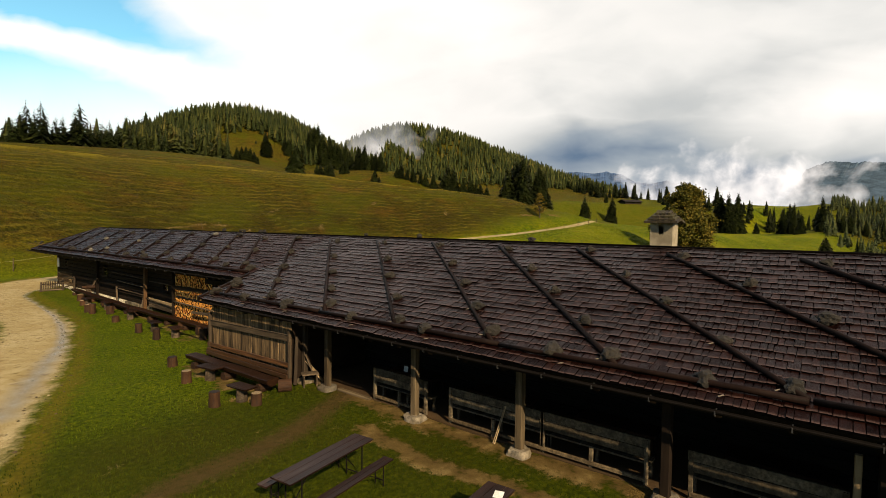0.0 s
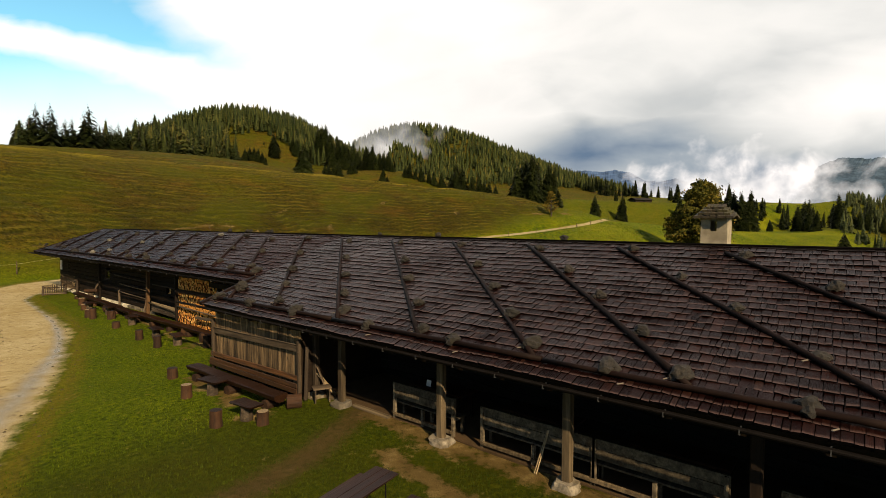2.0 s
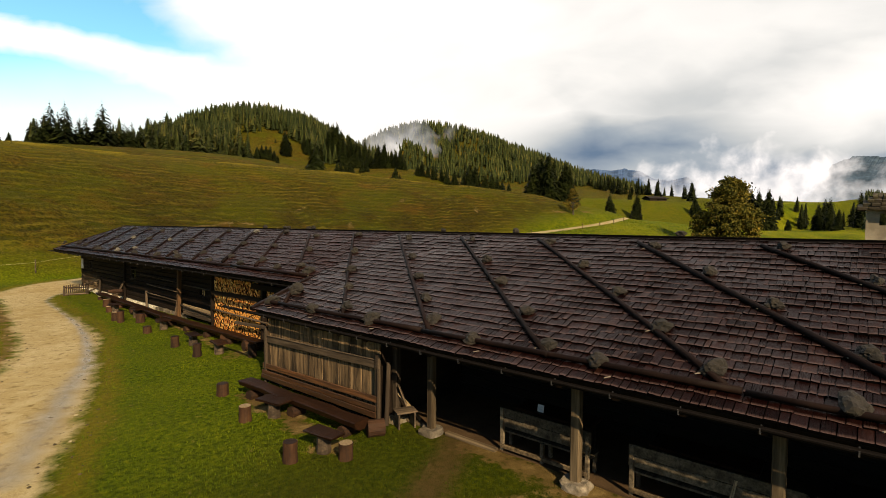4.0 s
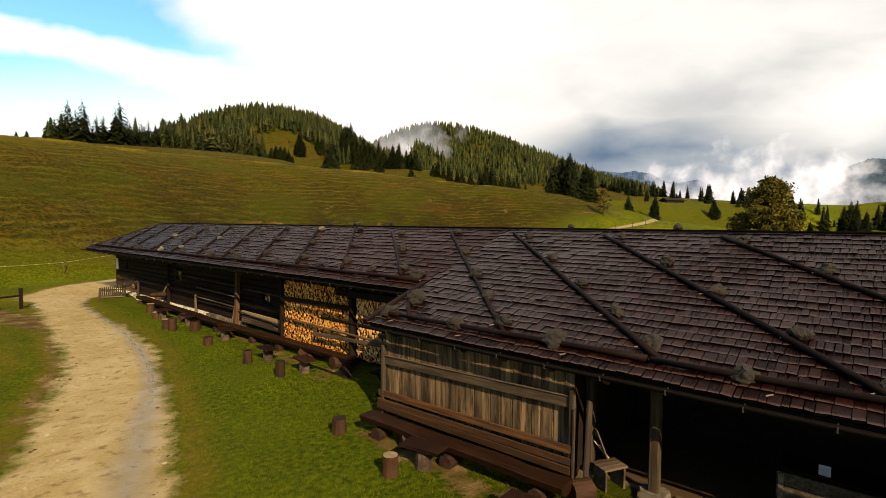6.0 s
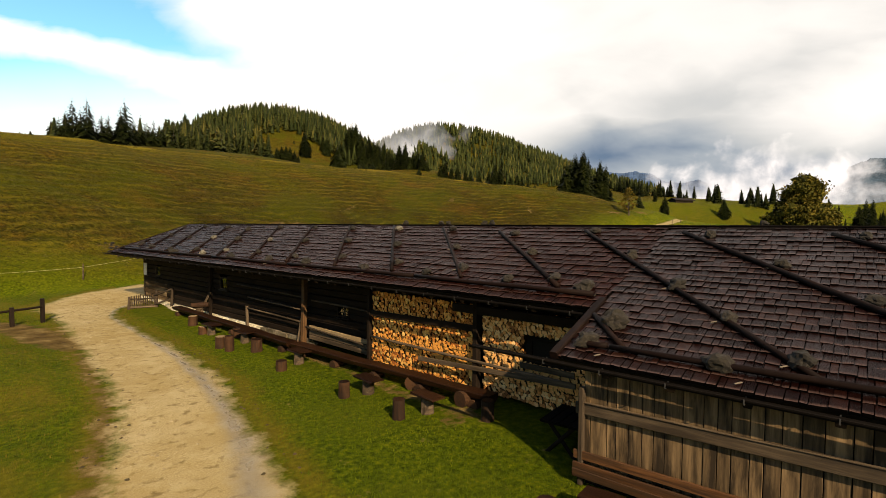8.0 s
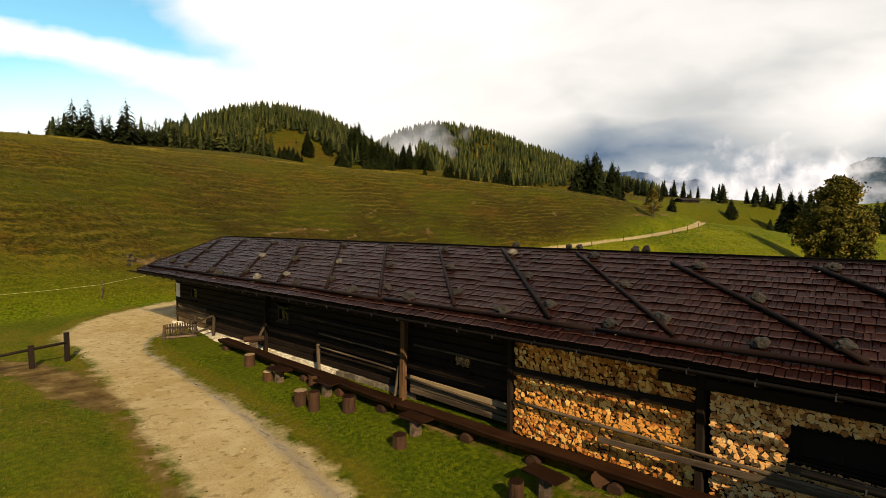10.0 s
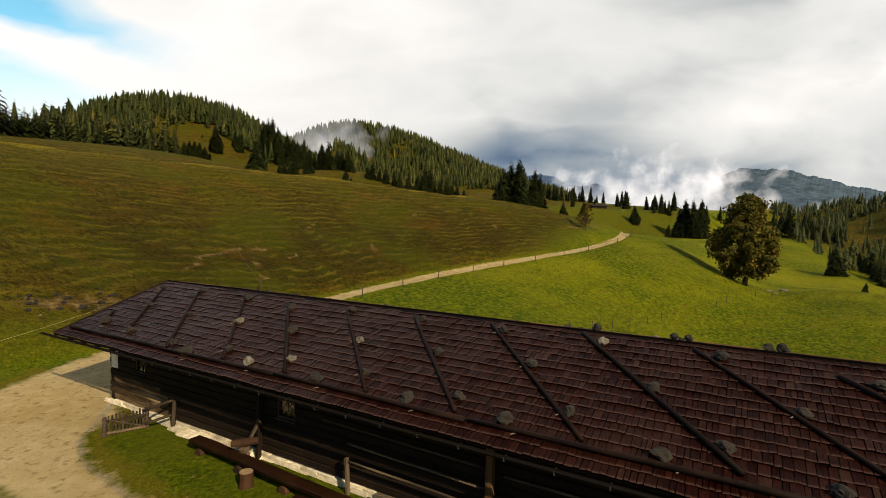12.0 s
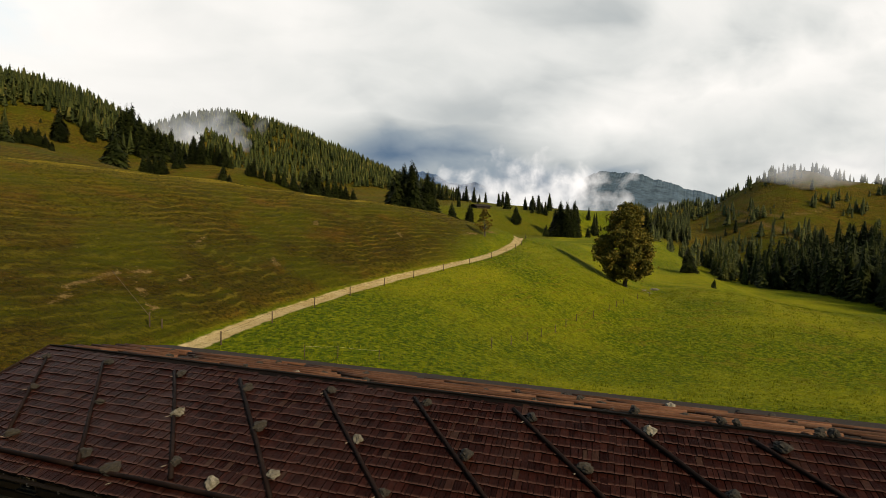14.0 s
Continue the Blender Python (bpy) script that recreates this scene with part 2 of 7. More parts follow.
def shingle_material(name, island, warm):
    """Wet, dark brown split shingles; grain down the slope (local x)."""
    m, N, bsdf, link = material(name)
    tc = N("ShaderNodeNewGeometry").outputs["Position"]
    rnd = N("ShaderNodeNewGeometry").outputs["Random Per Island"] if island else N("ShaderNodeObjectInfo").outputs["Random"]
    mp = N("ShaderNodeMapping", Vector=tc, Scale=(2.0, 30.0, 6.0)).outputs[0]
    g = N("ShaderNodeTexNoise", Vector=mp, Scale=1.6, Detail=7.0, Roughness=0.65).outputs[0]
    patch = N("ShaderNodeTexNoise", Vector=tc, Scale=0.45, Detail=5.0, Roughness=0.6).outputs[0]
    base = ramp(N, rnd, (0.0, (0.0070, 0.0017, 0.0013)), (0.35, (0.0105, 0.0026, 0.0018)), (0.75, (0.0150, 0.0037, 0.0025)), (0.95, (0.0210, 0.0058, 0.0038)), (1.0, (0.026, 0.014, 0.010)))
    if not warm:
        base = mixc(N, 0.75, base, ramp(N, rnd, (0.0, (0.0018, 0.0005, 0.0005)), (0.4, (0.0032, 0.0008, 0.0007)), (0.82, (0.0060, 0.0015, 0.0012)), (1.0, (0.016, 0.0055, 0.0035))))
    f = N("ShaderNodeMapRange", Value=g, i1=0.3, i2=0.7, i3=0.4, i4=1.6).outputs[0]
    col = mixc(N, 1.0, base, N("ShaderNodeCombineColor", i0=f, i1=f, i2=f).outputs[0], "MULTIPLY")
    col = mixc(N, N("ShaderNodeMapRange", Value=patch, i1=0.5, i2=0.66, i3=0.0, i4=0.5 if warm else 0.25).outputs[0], col, (0.0215, 0.0075, 0.0046))
    streak = N("ShaderNodeTexNoise", Vector=N("ShaderNodeMapping", Vector=tc, Scale=(0.35, 4.0, 1.0)).outputs[0], Scale=1.0, Detail=6.0, Roughness=0.65).outputs[0]
    col = mixc(N, N("ShaderNodeMapRange", Value=streak, i1=0.5, i2=0.7, i3=0.0, i4=0.3 if warm else 0.5).outputs[0], col, (0.007, 0.0042, 0.0036))
    # bleached lower ends, with the light caught on their edges painted in
    low = N("ShaderNodeAttribute", {"attribute_name": "low"}).outputs["Fac"]
    edge_light = N("ShaderNodeMath", {"operation": "MULTIPLY_ADD"}, i0=g, i1=0.16, i2=low).outputs[0]
    col = mixc(N, N("ShaderNodeMapRange", Value=edge_light, i1=0.93, i2=1.08, i3=0.0, i4=0.7).outputs[0], col, (0.080, 0.042, 0.034) if warm else (0.098, 0.058, 0.050))
    link(col, bsdf.inputs["Base Color"])
    wet = N("ShaderNodeMath", {"operation": "ADD"}, i0=N("ShaderNodeMapRange", Value=rnd, i3=0.27, i4=0.42).outputs[0], i1=N("ShaderNodeMapRange", Value=g, i3=-0.20, i4=0.22).outputs[0]).outputs[0]
    link(wet, bsdf.inputs["Roughness"])
    link(N("ShaderNodeMapRange", Value=N("ShaderNodeMath", {"operation": "ADD"}, i0=N("ShaderNodeMath", {"operation": "MULTIPLY_ADD"}, i0=rnd, i1=0.45, i2=0.3).outputs[0], i1=N("ShaderNodeMapRange", Value=patch, i1=0.35, i2=0.65, i3=-0.3, i4=0.3).outputs[0]).outputs[0], i1=0.0, i2=1.2, i3=0.012, i4=0.075 if warm else 0.25).outputs[0], bsdf.inputs["Specular IOR Level"])
    bsdf.inputs["Specular Tint"].default_value = (1.0, 0.72, 0.66, 1)
    link(N("ShaderNodeBump", Strength=0.9, Distance=0.012, Height=g).outputs[0], bsdf.inputs["Normal"])
    return m


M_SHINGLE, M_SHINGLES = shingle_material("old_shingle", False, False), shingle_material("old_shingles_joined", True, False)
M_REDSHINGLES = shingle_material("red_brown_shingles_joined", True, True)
# near-black ends and sides: wet grain with the shadow between courses painted in
M_BUTT = plain("wet_shaded_shingle_end", (0.0020, 0.0013, 0.0012), 0.8, spec=0.05)
M_LOG = wood("dark_log", (0.005, 0.003, 0.002), (0.016, 0.0098, 0.0062), 0.8, wear=(0.032, 0.021, 0.014), wear_amount=0.35, spec=0.15)
# low wall logs: bleaching, with sunlight on the wall foot painted in
M_BASELOG = wood("sunlit_bleached_log", (0.018, 0.011, 0.006), (0.105, 0.068, 0.036), 0.8, wear=(0.27, 0.195, 0.11), wear_amount=0.75, spec=0.15, wear_stretch=(0.4, 2.5, 2.5), wear_range=(0.46, 0.62))
M_POLE = wood("roof_pole_wood", (0.003, 0.0014, 0.0012), (0.0095, 0.0042, 0.0034), 0.7, wear=(0.030, 0.016, 0.011), wear_amount=0.35, spec=0.10)
M_INKY = wood("tarred_ridge_board", (0.002, 0.0017, 0.0017), (0.006, 0.005, 0.0048), 0.8, wear=(0.012, 0.009, 0.008), wear_amount=0.3, spec=0.04)
M_BACKPOLE = wood("brown_back_pole", (0.030, 0.014, 0.008), (0.11, 0.050, 0.028), 0.7, wear=(0.16, 0.09, 0.055), wear_amount=0.4, spec=0.15)
M_GREY = wood("weathered_grey_wood", (0.022, 0.015, 0.010), (0.150, 0.108, 0.070), 0.8, wear=(0.020, 0.013, 0.008), wear_amount=0.75, grain=16, wear_stretch=(0.35, 3, 3), wear_range=(0.44, 0.62))
# darker copy of the grey wood above, dimness painted into its colour
M_DIMGREY = wood("dim_grey_wood", (0.014, 0.010, 0.007), (0.078, 0.058, 0.041), 0.85, wear=(0.012, 0.008, 0.005), wear_amount=0.7, grain=16, spec=0.15, wear_stretch=(0.35, 3, 3))
M_WALLBOARD = wood("wall_board", (0.034, 0.021, 0.010), (0.26, 0.172, 0.090), 0.8, wear=(0.014, 0.009, 0.005), wear_amount=0.9, grain=11, wear_range=(0.43, 0.60), wear_stretch=(0.45, 3.2, 3.2), wear_scale=1.5)
M_REDBROWN = wood("red_brown_board", (0.026, 0.011, 0.0045), (0.135, 0.058, 0.021), 0.6, wear=(0.030, 0.018, 0.010), wear_amount=0.7, spec=0.35, wear_stretch=(0.4, 4, 4), wear_range=(0.42, 0.62))
M_BENCH = wood("wet_bench_plank", (0.006, 0.0026, 0.0014), (0.026, 0.0105, 0.0050), 0.5, wear=(0.040, 0.019, 0.010), wear_amount=0.35, spec=0.10)
M_STUMP = wood("stump_bark", (0.009, 0.0040, 0.0018), (0.048, 0.020, 0.0080), 0.8, wear=(0.10, 0.045, 0.017), wear_amount=0.5, grain=20)
M_POST = wood("sun_bleached_post", (0.028, 0.020, 0.012), (0.18, 0.135, 0.082), 0.85, wear=(0.035, 0.024, 0.015), wear_amount=0.7, grain=14, spec=0.12, wear_stretch=(0.35, 3, 3), wear_range=(0.46, 0.64))
M_OLDBENCH = wood("bleached_bench_plank", (0.035, 0.028, 0.019), (0.185, 0.148, 0.10), 0.85, wear=(0.025, 0.019, 0.013), wear_amount=0.7, grain=15, spec=0.12, wear_stretch=(0.3, 3, 3), wear_range=(0.45, 0.64))
M_TABLE = wood("wet_table_plank", (0.010, 0.0042, 0.0028), (0.034, 0.015, 0.010), 0.4, wear=(0.07, 0.045, 0.036), wear_amount=0.5, spec=0.14, wear_stretch=(0.3, 3, 3), wear_range=(0.5, 0.7))
M_PALE = wood("pale_wood", (0.20, 0.14, 0.075), (0.42, 0.31, 0.18), 0.75, wear=(0.13, 0.09, 0.05), wear_amount=0.5)
# near-black wood: the darkness of interiors painted into its colour
M_INSIDE = wood("inner_shade_wood", (0.003, 0.0022, 0.0015), (0.009, 0.0065, 0.0045), 0.9, wear=(0.012, 0.009, 0.006), wear_amount=0.3)
M_STONE = rock("roof_stone", (0.002, 0.0015, 0.0013), (0.022, 0.017, 0.012), (0.010, 0.008, 0.004), 0.7, scale=3.2, lichen=(0.042, 0.035, 0.024))
M_MOSSCAP = rock("mossy_cap_shingle", (0.010, 0.007, 0.004), (0.045, 0.032, 0.018), (0.035, 0.032, 0.006), 0.7, scale=5)
M_PALESTONE = rock("pale_roof_stone", (0.075, 0.068, 0.054), (0.24, 0.225, 0.185), (0.05, 0.042, 0.02), 0.6, scale=4.0)
M_FOUND = rock("limewashed_stone", (0.44, 0.39, 0.28), (0.84, 0.79, 0.66), (0.30, 0.23, 0.11), 0.45, scale=5)
M_FOOT = rock("dull_footstone", (0.05, 0.042, 0.030), (0.24, 0.205, 0.155), (0.09, 0.065, 0.03), 0.6, scale=6)
M_PLASTER = rock("chimney_plaster", (0.34, 0.285, 0.20), (0.56, 0.49, 0.36), (0.22, 0.18, 0.12), 0.6, scale=4)
M_METAL = plain("gutter_metal", (0.008, 0.0065, 0.006), 0.75, 0.0, spec=0.06)
M_STRAP = plain("dull_strap_steel", (0.05, 0.05, 0.052), 0.6, 0.3, spec=0.2)
M_PEG = plain("new_peg_wood", (0.15, 0.125, 0.095), 0.85)
M_PROP = wood("brown_prop_wood", (0.045, 0.022, 0.009), (0.17, 0.088, 0.036), 0.75, wear=(0.06, 0.03, 0.014), wear_amount=0.5)
M_WHITE = plain("white_paint", (0.78, 0.77, 0.72), 0.6)
M_WIRE = plain("fence_tape", (0.42, 0.40, 0.20), 0.7)


def firewood_material(name, warm):
    m, N, bsdf, link = material(name)
    tc = N("ShaderNodeTexCoord").outputs["Object"]
    rnd = N("ShaderNodeNewGeometry").outputs["Random Per Island"]
    n = N("ShaderNodeTexNoise", Vector=tc, Scale=40.0, Detail=5.0, Roughness=0.6).outputs[0]
    stops = ((0.0, (0.24, 0.060, 0.009)), (0.3, (0.60, 0.20, 0.032)), (0.65, (0.88, 0.39, 0.078)), (1.0, (0.96, 0.60, 0.19))) if warm else \
            ((0.0, (0.26, 0.085, 0.020)), (0.3, (0.78, 0.32, 0.085)), (0.65, (0.95, 0.52, 0.18)), (1.0, (0.96, 0.66, 0.32)))
    col = ramp(N, rnd, *stops)
    f = N("ShaderNodeMapRange", Value=n, i1=0.3, i2=0.7, i3=0.7, i4=1.25).outputs[0]
    link(mixc(N, 1.0, col, N("ShaderNodeCombineColor", i0=f, i1=f, i2=f).outputs[0], "MULTIPLY"), bsdf.inputs["Base Color"])
    bsdf.inputs["Roughness"].default_value = 0.8
    link(N("ShaderNodeBump", Strength=0.4, Distance=0.01, Height=n).outputs[0], bsdf.inputs["Normal"])
    return m


# dark log sides: the shade of the gaps painted into their colour
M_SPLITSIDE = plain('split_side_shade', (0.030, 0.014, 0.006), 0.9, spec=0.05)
M_FIRE_W, M_FIRE_P = firewood_material("split_larch", True), firewood_material("split_beech", False)


def glass_material():
    m, N, bsdf, link = material("window_glass")
    bsdf.inputs["Base Color"].default_value = (0.9, 0.93, 0.95, 1)
    bsdf.inputs["Roughness"].default_value = 0.03
    bsdf.inputs["Transmission Weight"].default_value = 1.0
    bsdf.inputs["IOR"].default_value = 1.45
    return m


M_GLASS = glass_material()


def leaf_material(name, stops, rough=0.7, patch=0.08, trans=0.15):
    m, N, bsdf, link = material(name)
    rnd = N("ShaderNodeNewGeometry").outputs["Random Per Island"]
    oi = N("ShaderNodeObjectInfo").outputs["Random"]
    tc = N("ShaderNodeTexCoord").outputs["Object"]
    n = N("ShaderNodeTexNoise", Vector=tc, Scale=patch, Detail=3.0).outputs[0]
    s = N("ShaderNodeMath", {"operation": "MULTIPLY_ADD"}, i0=n, i1=1.2, i2=N("ShaderNodeMath", {"operation": "MULTIPLY_ADD"}, i0=rnd, i1=0.6, i2=-0.42).outputs[0]).outputs[0]
    col = ramp(N, s, *stops)
    tint = N("ShaderNodeMapRange", Value=oi, i3=0.75, i4=1.25).outputs[0]
    link(mixc(N, 1.0, col, N("ShaderNodeCombineColor", i0=tint, i1=tint, i2=tint).outputs[0], "MULTIPLY"), bsdf.inputs["Base Color"])
    bsdf.inputs["Roughness"].default_value = rough
    bsdf.inputs["Specular IOR Level"].default_value = 0.08
    bsdf.inputs["Subsurface Weight"].default_value = 0.0
    return m


M_SPRUCE = leaf_material("spruce_needles", ((0.0, (0.004, 0.0065, 0.0016)), (0.5, (0.011, 0.016, 0.0034)), (1.0, (0.031, 0.037, 0.0065))), patch=0.3)
M_WOODS = leaf_material("far_woods_needles", ((0.0, (0.007, 0.012, 0.004)), (0.35, (0.019, 0.027, 0.007)), (0.7, (0.045, 0.053, 0.013)), (1.0, (0.125, 0.100, 0.024))), patch=0.075)
M_MAPLE = leaf_material("maple_leaves", ((0.0, (0.020, 0.024, 0.005)), (0.4, (0.056, 0.055, 0.009)), (0.75, (0.125, 0.096, 0.015)), (1.0, (0.22, 0.14, 0.018))), patch=0.25)
M_RUSSET = leaf_material("russet_leaves", ((0.0, (0.06, 0.05, 0.010)), (0.5, (0.13, 0.095, 0.016)), (1.0, (0.22, 0.14, 0.022))), patch=0.3)
M_BARK = wood("bark", (0.03, 0.023, 0.017), (0.10, 0.08, 0.06), 0.9, grain=9)
M_GRASS = leaf_material("grass_blades", ((0.0, (0.024, 0.042, 0.0016)), (0.5, (0.062, 0.090, 0.0032)), (1.0, (0.130, 0.145, 0.006))), patch=0.5)
# grass by the porch: dimmer light painted into the blade colour
M_DIMGRASS = leaf_material("dimmed_grass_blades", ((0.0, (0.011, 0.020, 0.0012)), (0.5, (0.030, 0.044, 0.002)), (1.0, (0.066, 0.076, 0.004))), patch=0.5)
M_MEADOW = leaf_material("meadow_blades", ((0.0, (0.050, 0.075, 0.003)), (0.5, (0.11, 0.135, 0.005)), (1.0, (0.21, 0.20, 0.009))), patch=0.12)
# paler, bluer needles: distance haze put into the leaf colour
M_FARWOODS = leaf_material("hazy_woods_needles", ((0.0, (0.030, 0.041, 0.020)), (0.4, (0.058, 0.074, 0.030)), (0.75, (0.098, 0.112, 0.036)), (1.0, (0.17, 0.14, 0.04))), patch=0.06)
M_TUSSOCK = leaf_material("hill_tussock", ((0.0, (0.020, 0.024, 0.003)), (0.5, (0.045, 0.046, 0.005)), (1.0, (0.085, 0.072, 0.010))), patch=0.05)
M_DRYGRASS = leaf_material("dry_grass", ((0.0, (0.042, 0.046, 0.004)), (0.5, (0.092, 0.082, 0.008)), (1.0, (0.18, 0.135, 0.02))), patch=0.4)


def ground_material():
    m, N, bsdf, link = material("ground")
    tc = N("ShaderNodeTexCoord").outputs["Object"]
    A = lambda n: N("ShaderNodeAttribute", {"attribute_name": n}).outputs["Fac"]
    def noise_at(scale, detail=6.0, rough=0.6, vec=tc, dist=0.0):
        return N("ShaderNodeTexNoise", Vector=vec, Scale=scale, Detail=detail, Roughness=rough, Distortion=dist).outputs[0]
    def rng(v, a, b, c=0.0, d=1.0):
        return N("ShaderNodeMapRange", Value=v, i1=a, i2=b, i3=c, i4=d).outputs[0]
    def mul(a, b):
        return N("ShaderNodeMath", {"operation": "MULTIPLY", "use_clamp": True}, i0=a, i1=b).outputs[0]
    n_fine, n_tuft, n_mid, n_wide, n_vast = noise_at(38, 8), noise_at(7.0, 6), noise_at(1.4, 6), noise_at(0.23, 5), noise_at(0.035, 4)
    # lawn and meadow
    g = ramp(N, n_tuft, (0.3, (0.021, 0.036, 0.0016)), (0.5, (0.058, 0.084, 0.003)), (0.72, (0.135, 0.148, 0.006)))
    g = mixc(N, rng(n_wide, 0.45, 0.68, 0, 0.55), g, (0.098, 0.108, 0.008))
    g = mixc(N, rng(n_mid, 0.55, 0.75, 0, 0.35), g, (0.024, 0.036, 0.004))
    fresh = mixc(N, rng(n_mid, 0.42, 0.66), (0.066, 0.108, 0.003), (0.175, 0.195, 0.005))
    clump = noise_at(2.2, 5, 0.65)
    fresh = mixc(N, rng(clump, 0.50, 0.60, 0, 0.95), fresh, (0.030, 0.052, 0.002))
    fresh = mixc(N, rng(clump, 0.46, 0.32, 0, 0.6), fresh, (0.25, 0.235, 0.008))
    g = mixc(N, mul(A("meadow"), 0.85), g, fresh)
    g = mixc(N, mul(rng(n_vast, 0.46, 0.62), rng(A("meadow"), 0.2, 1.0, 0, 0.5)), g, (0.255, 0.245, 0.009))
    # dimmer light painted into the turf colour in front of the porch
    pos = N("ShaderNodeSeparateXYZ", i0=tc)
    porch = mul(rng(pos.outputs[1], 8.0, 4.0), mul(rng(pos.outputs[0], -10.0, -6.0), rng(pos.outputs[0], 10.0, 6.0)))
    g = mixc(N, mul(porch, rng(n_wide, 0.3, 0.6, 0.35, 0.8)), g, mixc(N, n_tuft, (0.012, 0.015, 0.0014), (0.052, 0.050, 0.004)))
    # grazed hillside: terraces that follow the contour, dry tussocks
    sep = N("ShaderNodeSeparateXYZ", i0=tc)
    zc = N("ShaderNodeMath", {"operation": "MULTIPLY_ADD"}, i0=n_wide, i1=3.4, i2=sep.outputs[2]).outputs[0]
    band = N("ShaderNodeTexNoise", Vector=N("ShaderNodeCombineXYZ", i2=zc).outputs[0], Scale=1.5, Detail=4.0, Roughness=0.7).outputs[0]
    stretched = noise_at(1.0, 6, 0.65, N("ShaderNodeMapping", Vector=tc, Scale=(0.16, 0.5, 1.5)).outputs[0], 0.6)
    hs = ramp(N, stretched, (0.33, (0.034, 0.038, 0.0035)), (0.5, (0.085, 0.080, 0.007)), (0.68, (0.150, 0.122, 0.013)))
    hs = mixc(N, rng(band, 0.48, 0.60, 0, 0.7), hs, (0.062, 0.038, 0.006))
    hs = mixc(N, rng(n_wide, 0.48, 0.64, 0, 0.5), hs, (0.105, 0.062, 0.010))
    hs = mixc(N, rng(n_mid, 0.50, 0.68, 0, 0.65), hs, (0.026, 0.027, 0.003))
    hs = mixc(N, rng(n_vast, 0.5, 0.64, 0, 0.45), hs, (0.125, 0.105, 0.011))
    hs = mixc(N, mul(rng(n_tuft, 0.58, 0.72), 0.5), hs, (0.21, 0.165, 0.04))
    hs = mixc(N, rng(noise_at(3.4, 5, 0.7), 0.50, 0.62, 0, 0.55), hs, (0.024, 0.024, 0.003))
    hs = mixc(N, rng(noise_at(0.55, 5, 0.7), 0.53, 0.63, 0, 0.5), hs, (0.130, 0.070, 0.013))
    foot = mul(A("foot"), rng(n_wide, 0.3, 0.6, 0.35, 0.8))
    hs = mixc(N, foot, hs, mixc(N, n_mid, (0.013, 0.012, 0.0015), (0.054, 0.042, 0.006)))
    hs = mixc(N, rng(clump, 0.49, 0.58, 0, 0.75), hs, (0.018, 0.017, 0.002))
    sweep = noise_at(0.055, 3, 0.5)
    lane = N("ShaderNodeMath", {"operation": "MULTIPLY_ADD"}, i0=sweep, i1=34.0, i2=N("ShaderNodeMath", {"operation": "MULTIPLY_ADD"}, i0=noise_at(0.45, 5, 0.65), i1=11.0, i2=N("ShaderNodeMath", {"operation": "MULTIPLY"}, i0=sep.outputs[2], i1=9.5).outputs[0]).outputs[0]).outputs[0]
    tread = N("ShaderNodeMath", {"operation": "SINE"}, i0=lane).outputs[0]
    hs = mixc(N, rng(noise_at(0.16, 5, 0.65), 0.54, 0.66, 0, 0.55), hs, (0.110, 0.058, 0.012))
    broken = rng(noise_at(0.30, 5, 0.65), 0.42, 0.62, 0.0, 1.0)
    hs = mixc(N, mul(rng(tread, 0.35, 0.95), N("ShaderNodeMath", {"operation": "MULTIPLY"}, i0=broken, i1=0.7).outputs[0]), hs, (0.026, 0.030, 0.0030))
    hs = mixc(N, mul(rng(tread, -0.45, -0.95), N("ShaderNodeMath", {"operation": "MULTIPLY"}, i0=broken, i1=0.5).outputs[0]), hs, (0.185, 0.150, 0.022))
    hs = mixc(N, rng(noise_at(0.075, 5, 0.6), 0.46, 0.60, 0, 0.5), hs, (0.058, 0.074, 0.004))
    # paler crest and yellow rim: grazing sun painted into the hillside colour
    hs = mixc(N, mul(A("crest"), 0.6), hs, mixc(N, n_mid, (0.100, 0.100, 0.008), (0.22, 0.185, 0.018)))
    hs = mixc(N, mul(A("rim"), rng(n_mid, 0.3, 0.6, 0.4, 0.9)), hs, (0.26, 0.21, 0.022))
    hs = mixc(N, 1.0, hs, (1.13, 1.07, 0.88), "MULTIPLY")
    g = mixc(N, A("hill"), g, hs)
    paths = mul(mul(rng(tread, 0.55, 0.95), rng(n_wide, 0.42, 0.58)), mul(A("meadow"), rng(pos.outputs[0], 38.0, 60.0, 0, 0.55)))
    g = mixc(N, paths, g, (0.150, 0.120, 0.010))
    yel = N("ShaderNodeMath", {"operation": "ADD"}, i0=A("verge"), i1=rng(n_mid, 0.25, 0.75, -0.3, 0.3)).outputs[0]
    g = mixc(N, rng(yel, 0.35, 1.0, 0, 0.6), g, mixc(N, n_tuft, (0.090, 0.064, 0.007), (0.22, 0.155, 0.018)))
    # bare earth: scars, trodden ground
    earth = ramp(N, n_mid, (0.3, (0.050, 0.031, 0.009)), (0.55, (0.155, 0.105, 0.036)), (0.8, (0.36, 0.27, 0.12)))
    earth = mixc(N, rng(n_fine, 0.45, 0.7, 0, 0.5), earth, (0.085, 0.052, 0.021))
    d_edge = N("ShaderNodeMath", {"operation": "ADD"}, i0=A("dirt"), i1=N("ShaderNodeMath", {"operation": "ADD"}, i0=rng(n_mid, 0.25, 0.75, -0.65, 0.45), i1=rng(n_tuft, 0.25, 0.75, -0.35, 0.35)).outputs[0]).outputs[0]
    g = mixc(N, rng(d_edge, 0.3, 0.66), g, earth)
    mire = N("ShaderNodeMath", {"operation": "ADD"}, i0=A("mud"), i1=rng(n_tuft, 0.25, 0.75, -0.45, 0.35)).outputs[0]
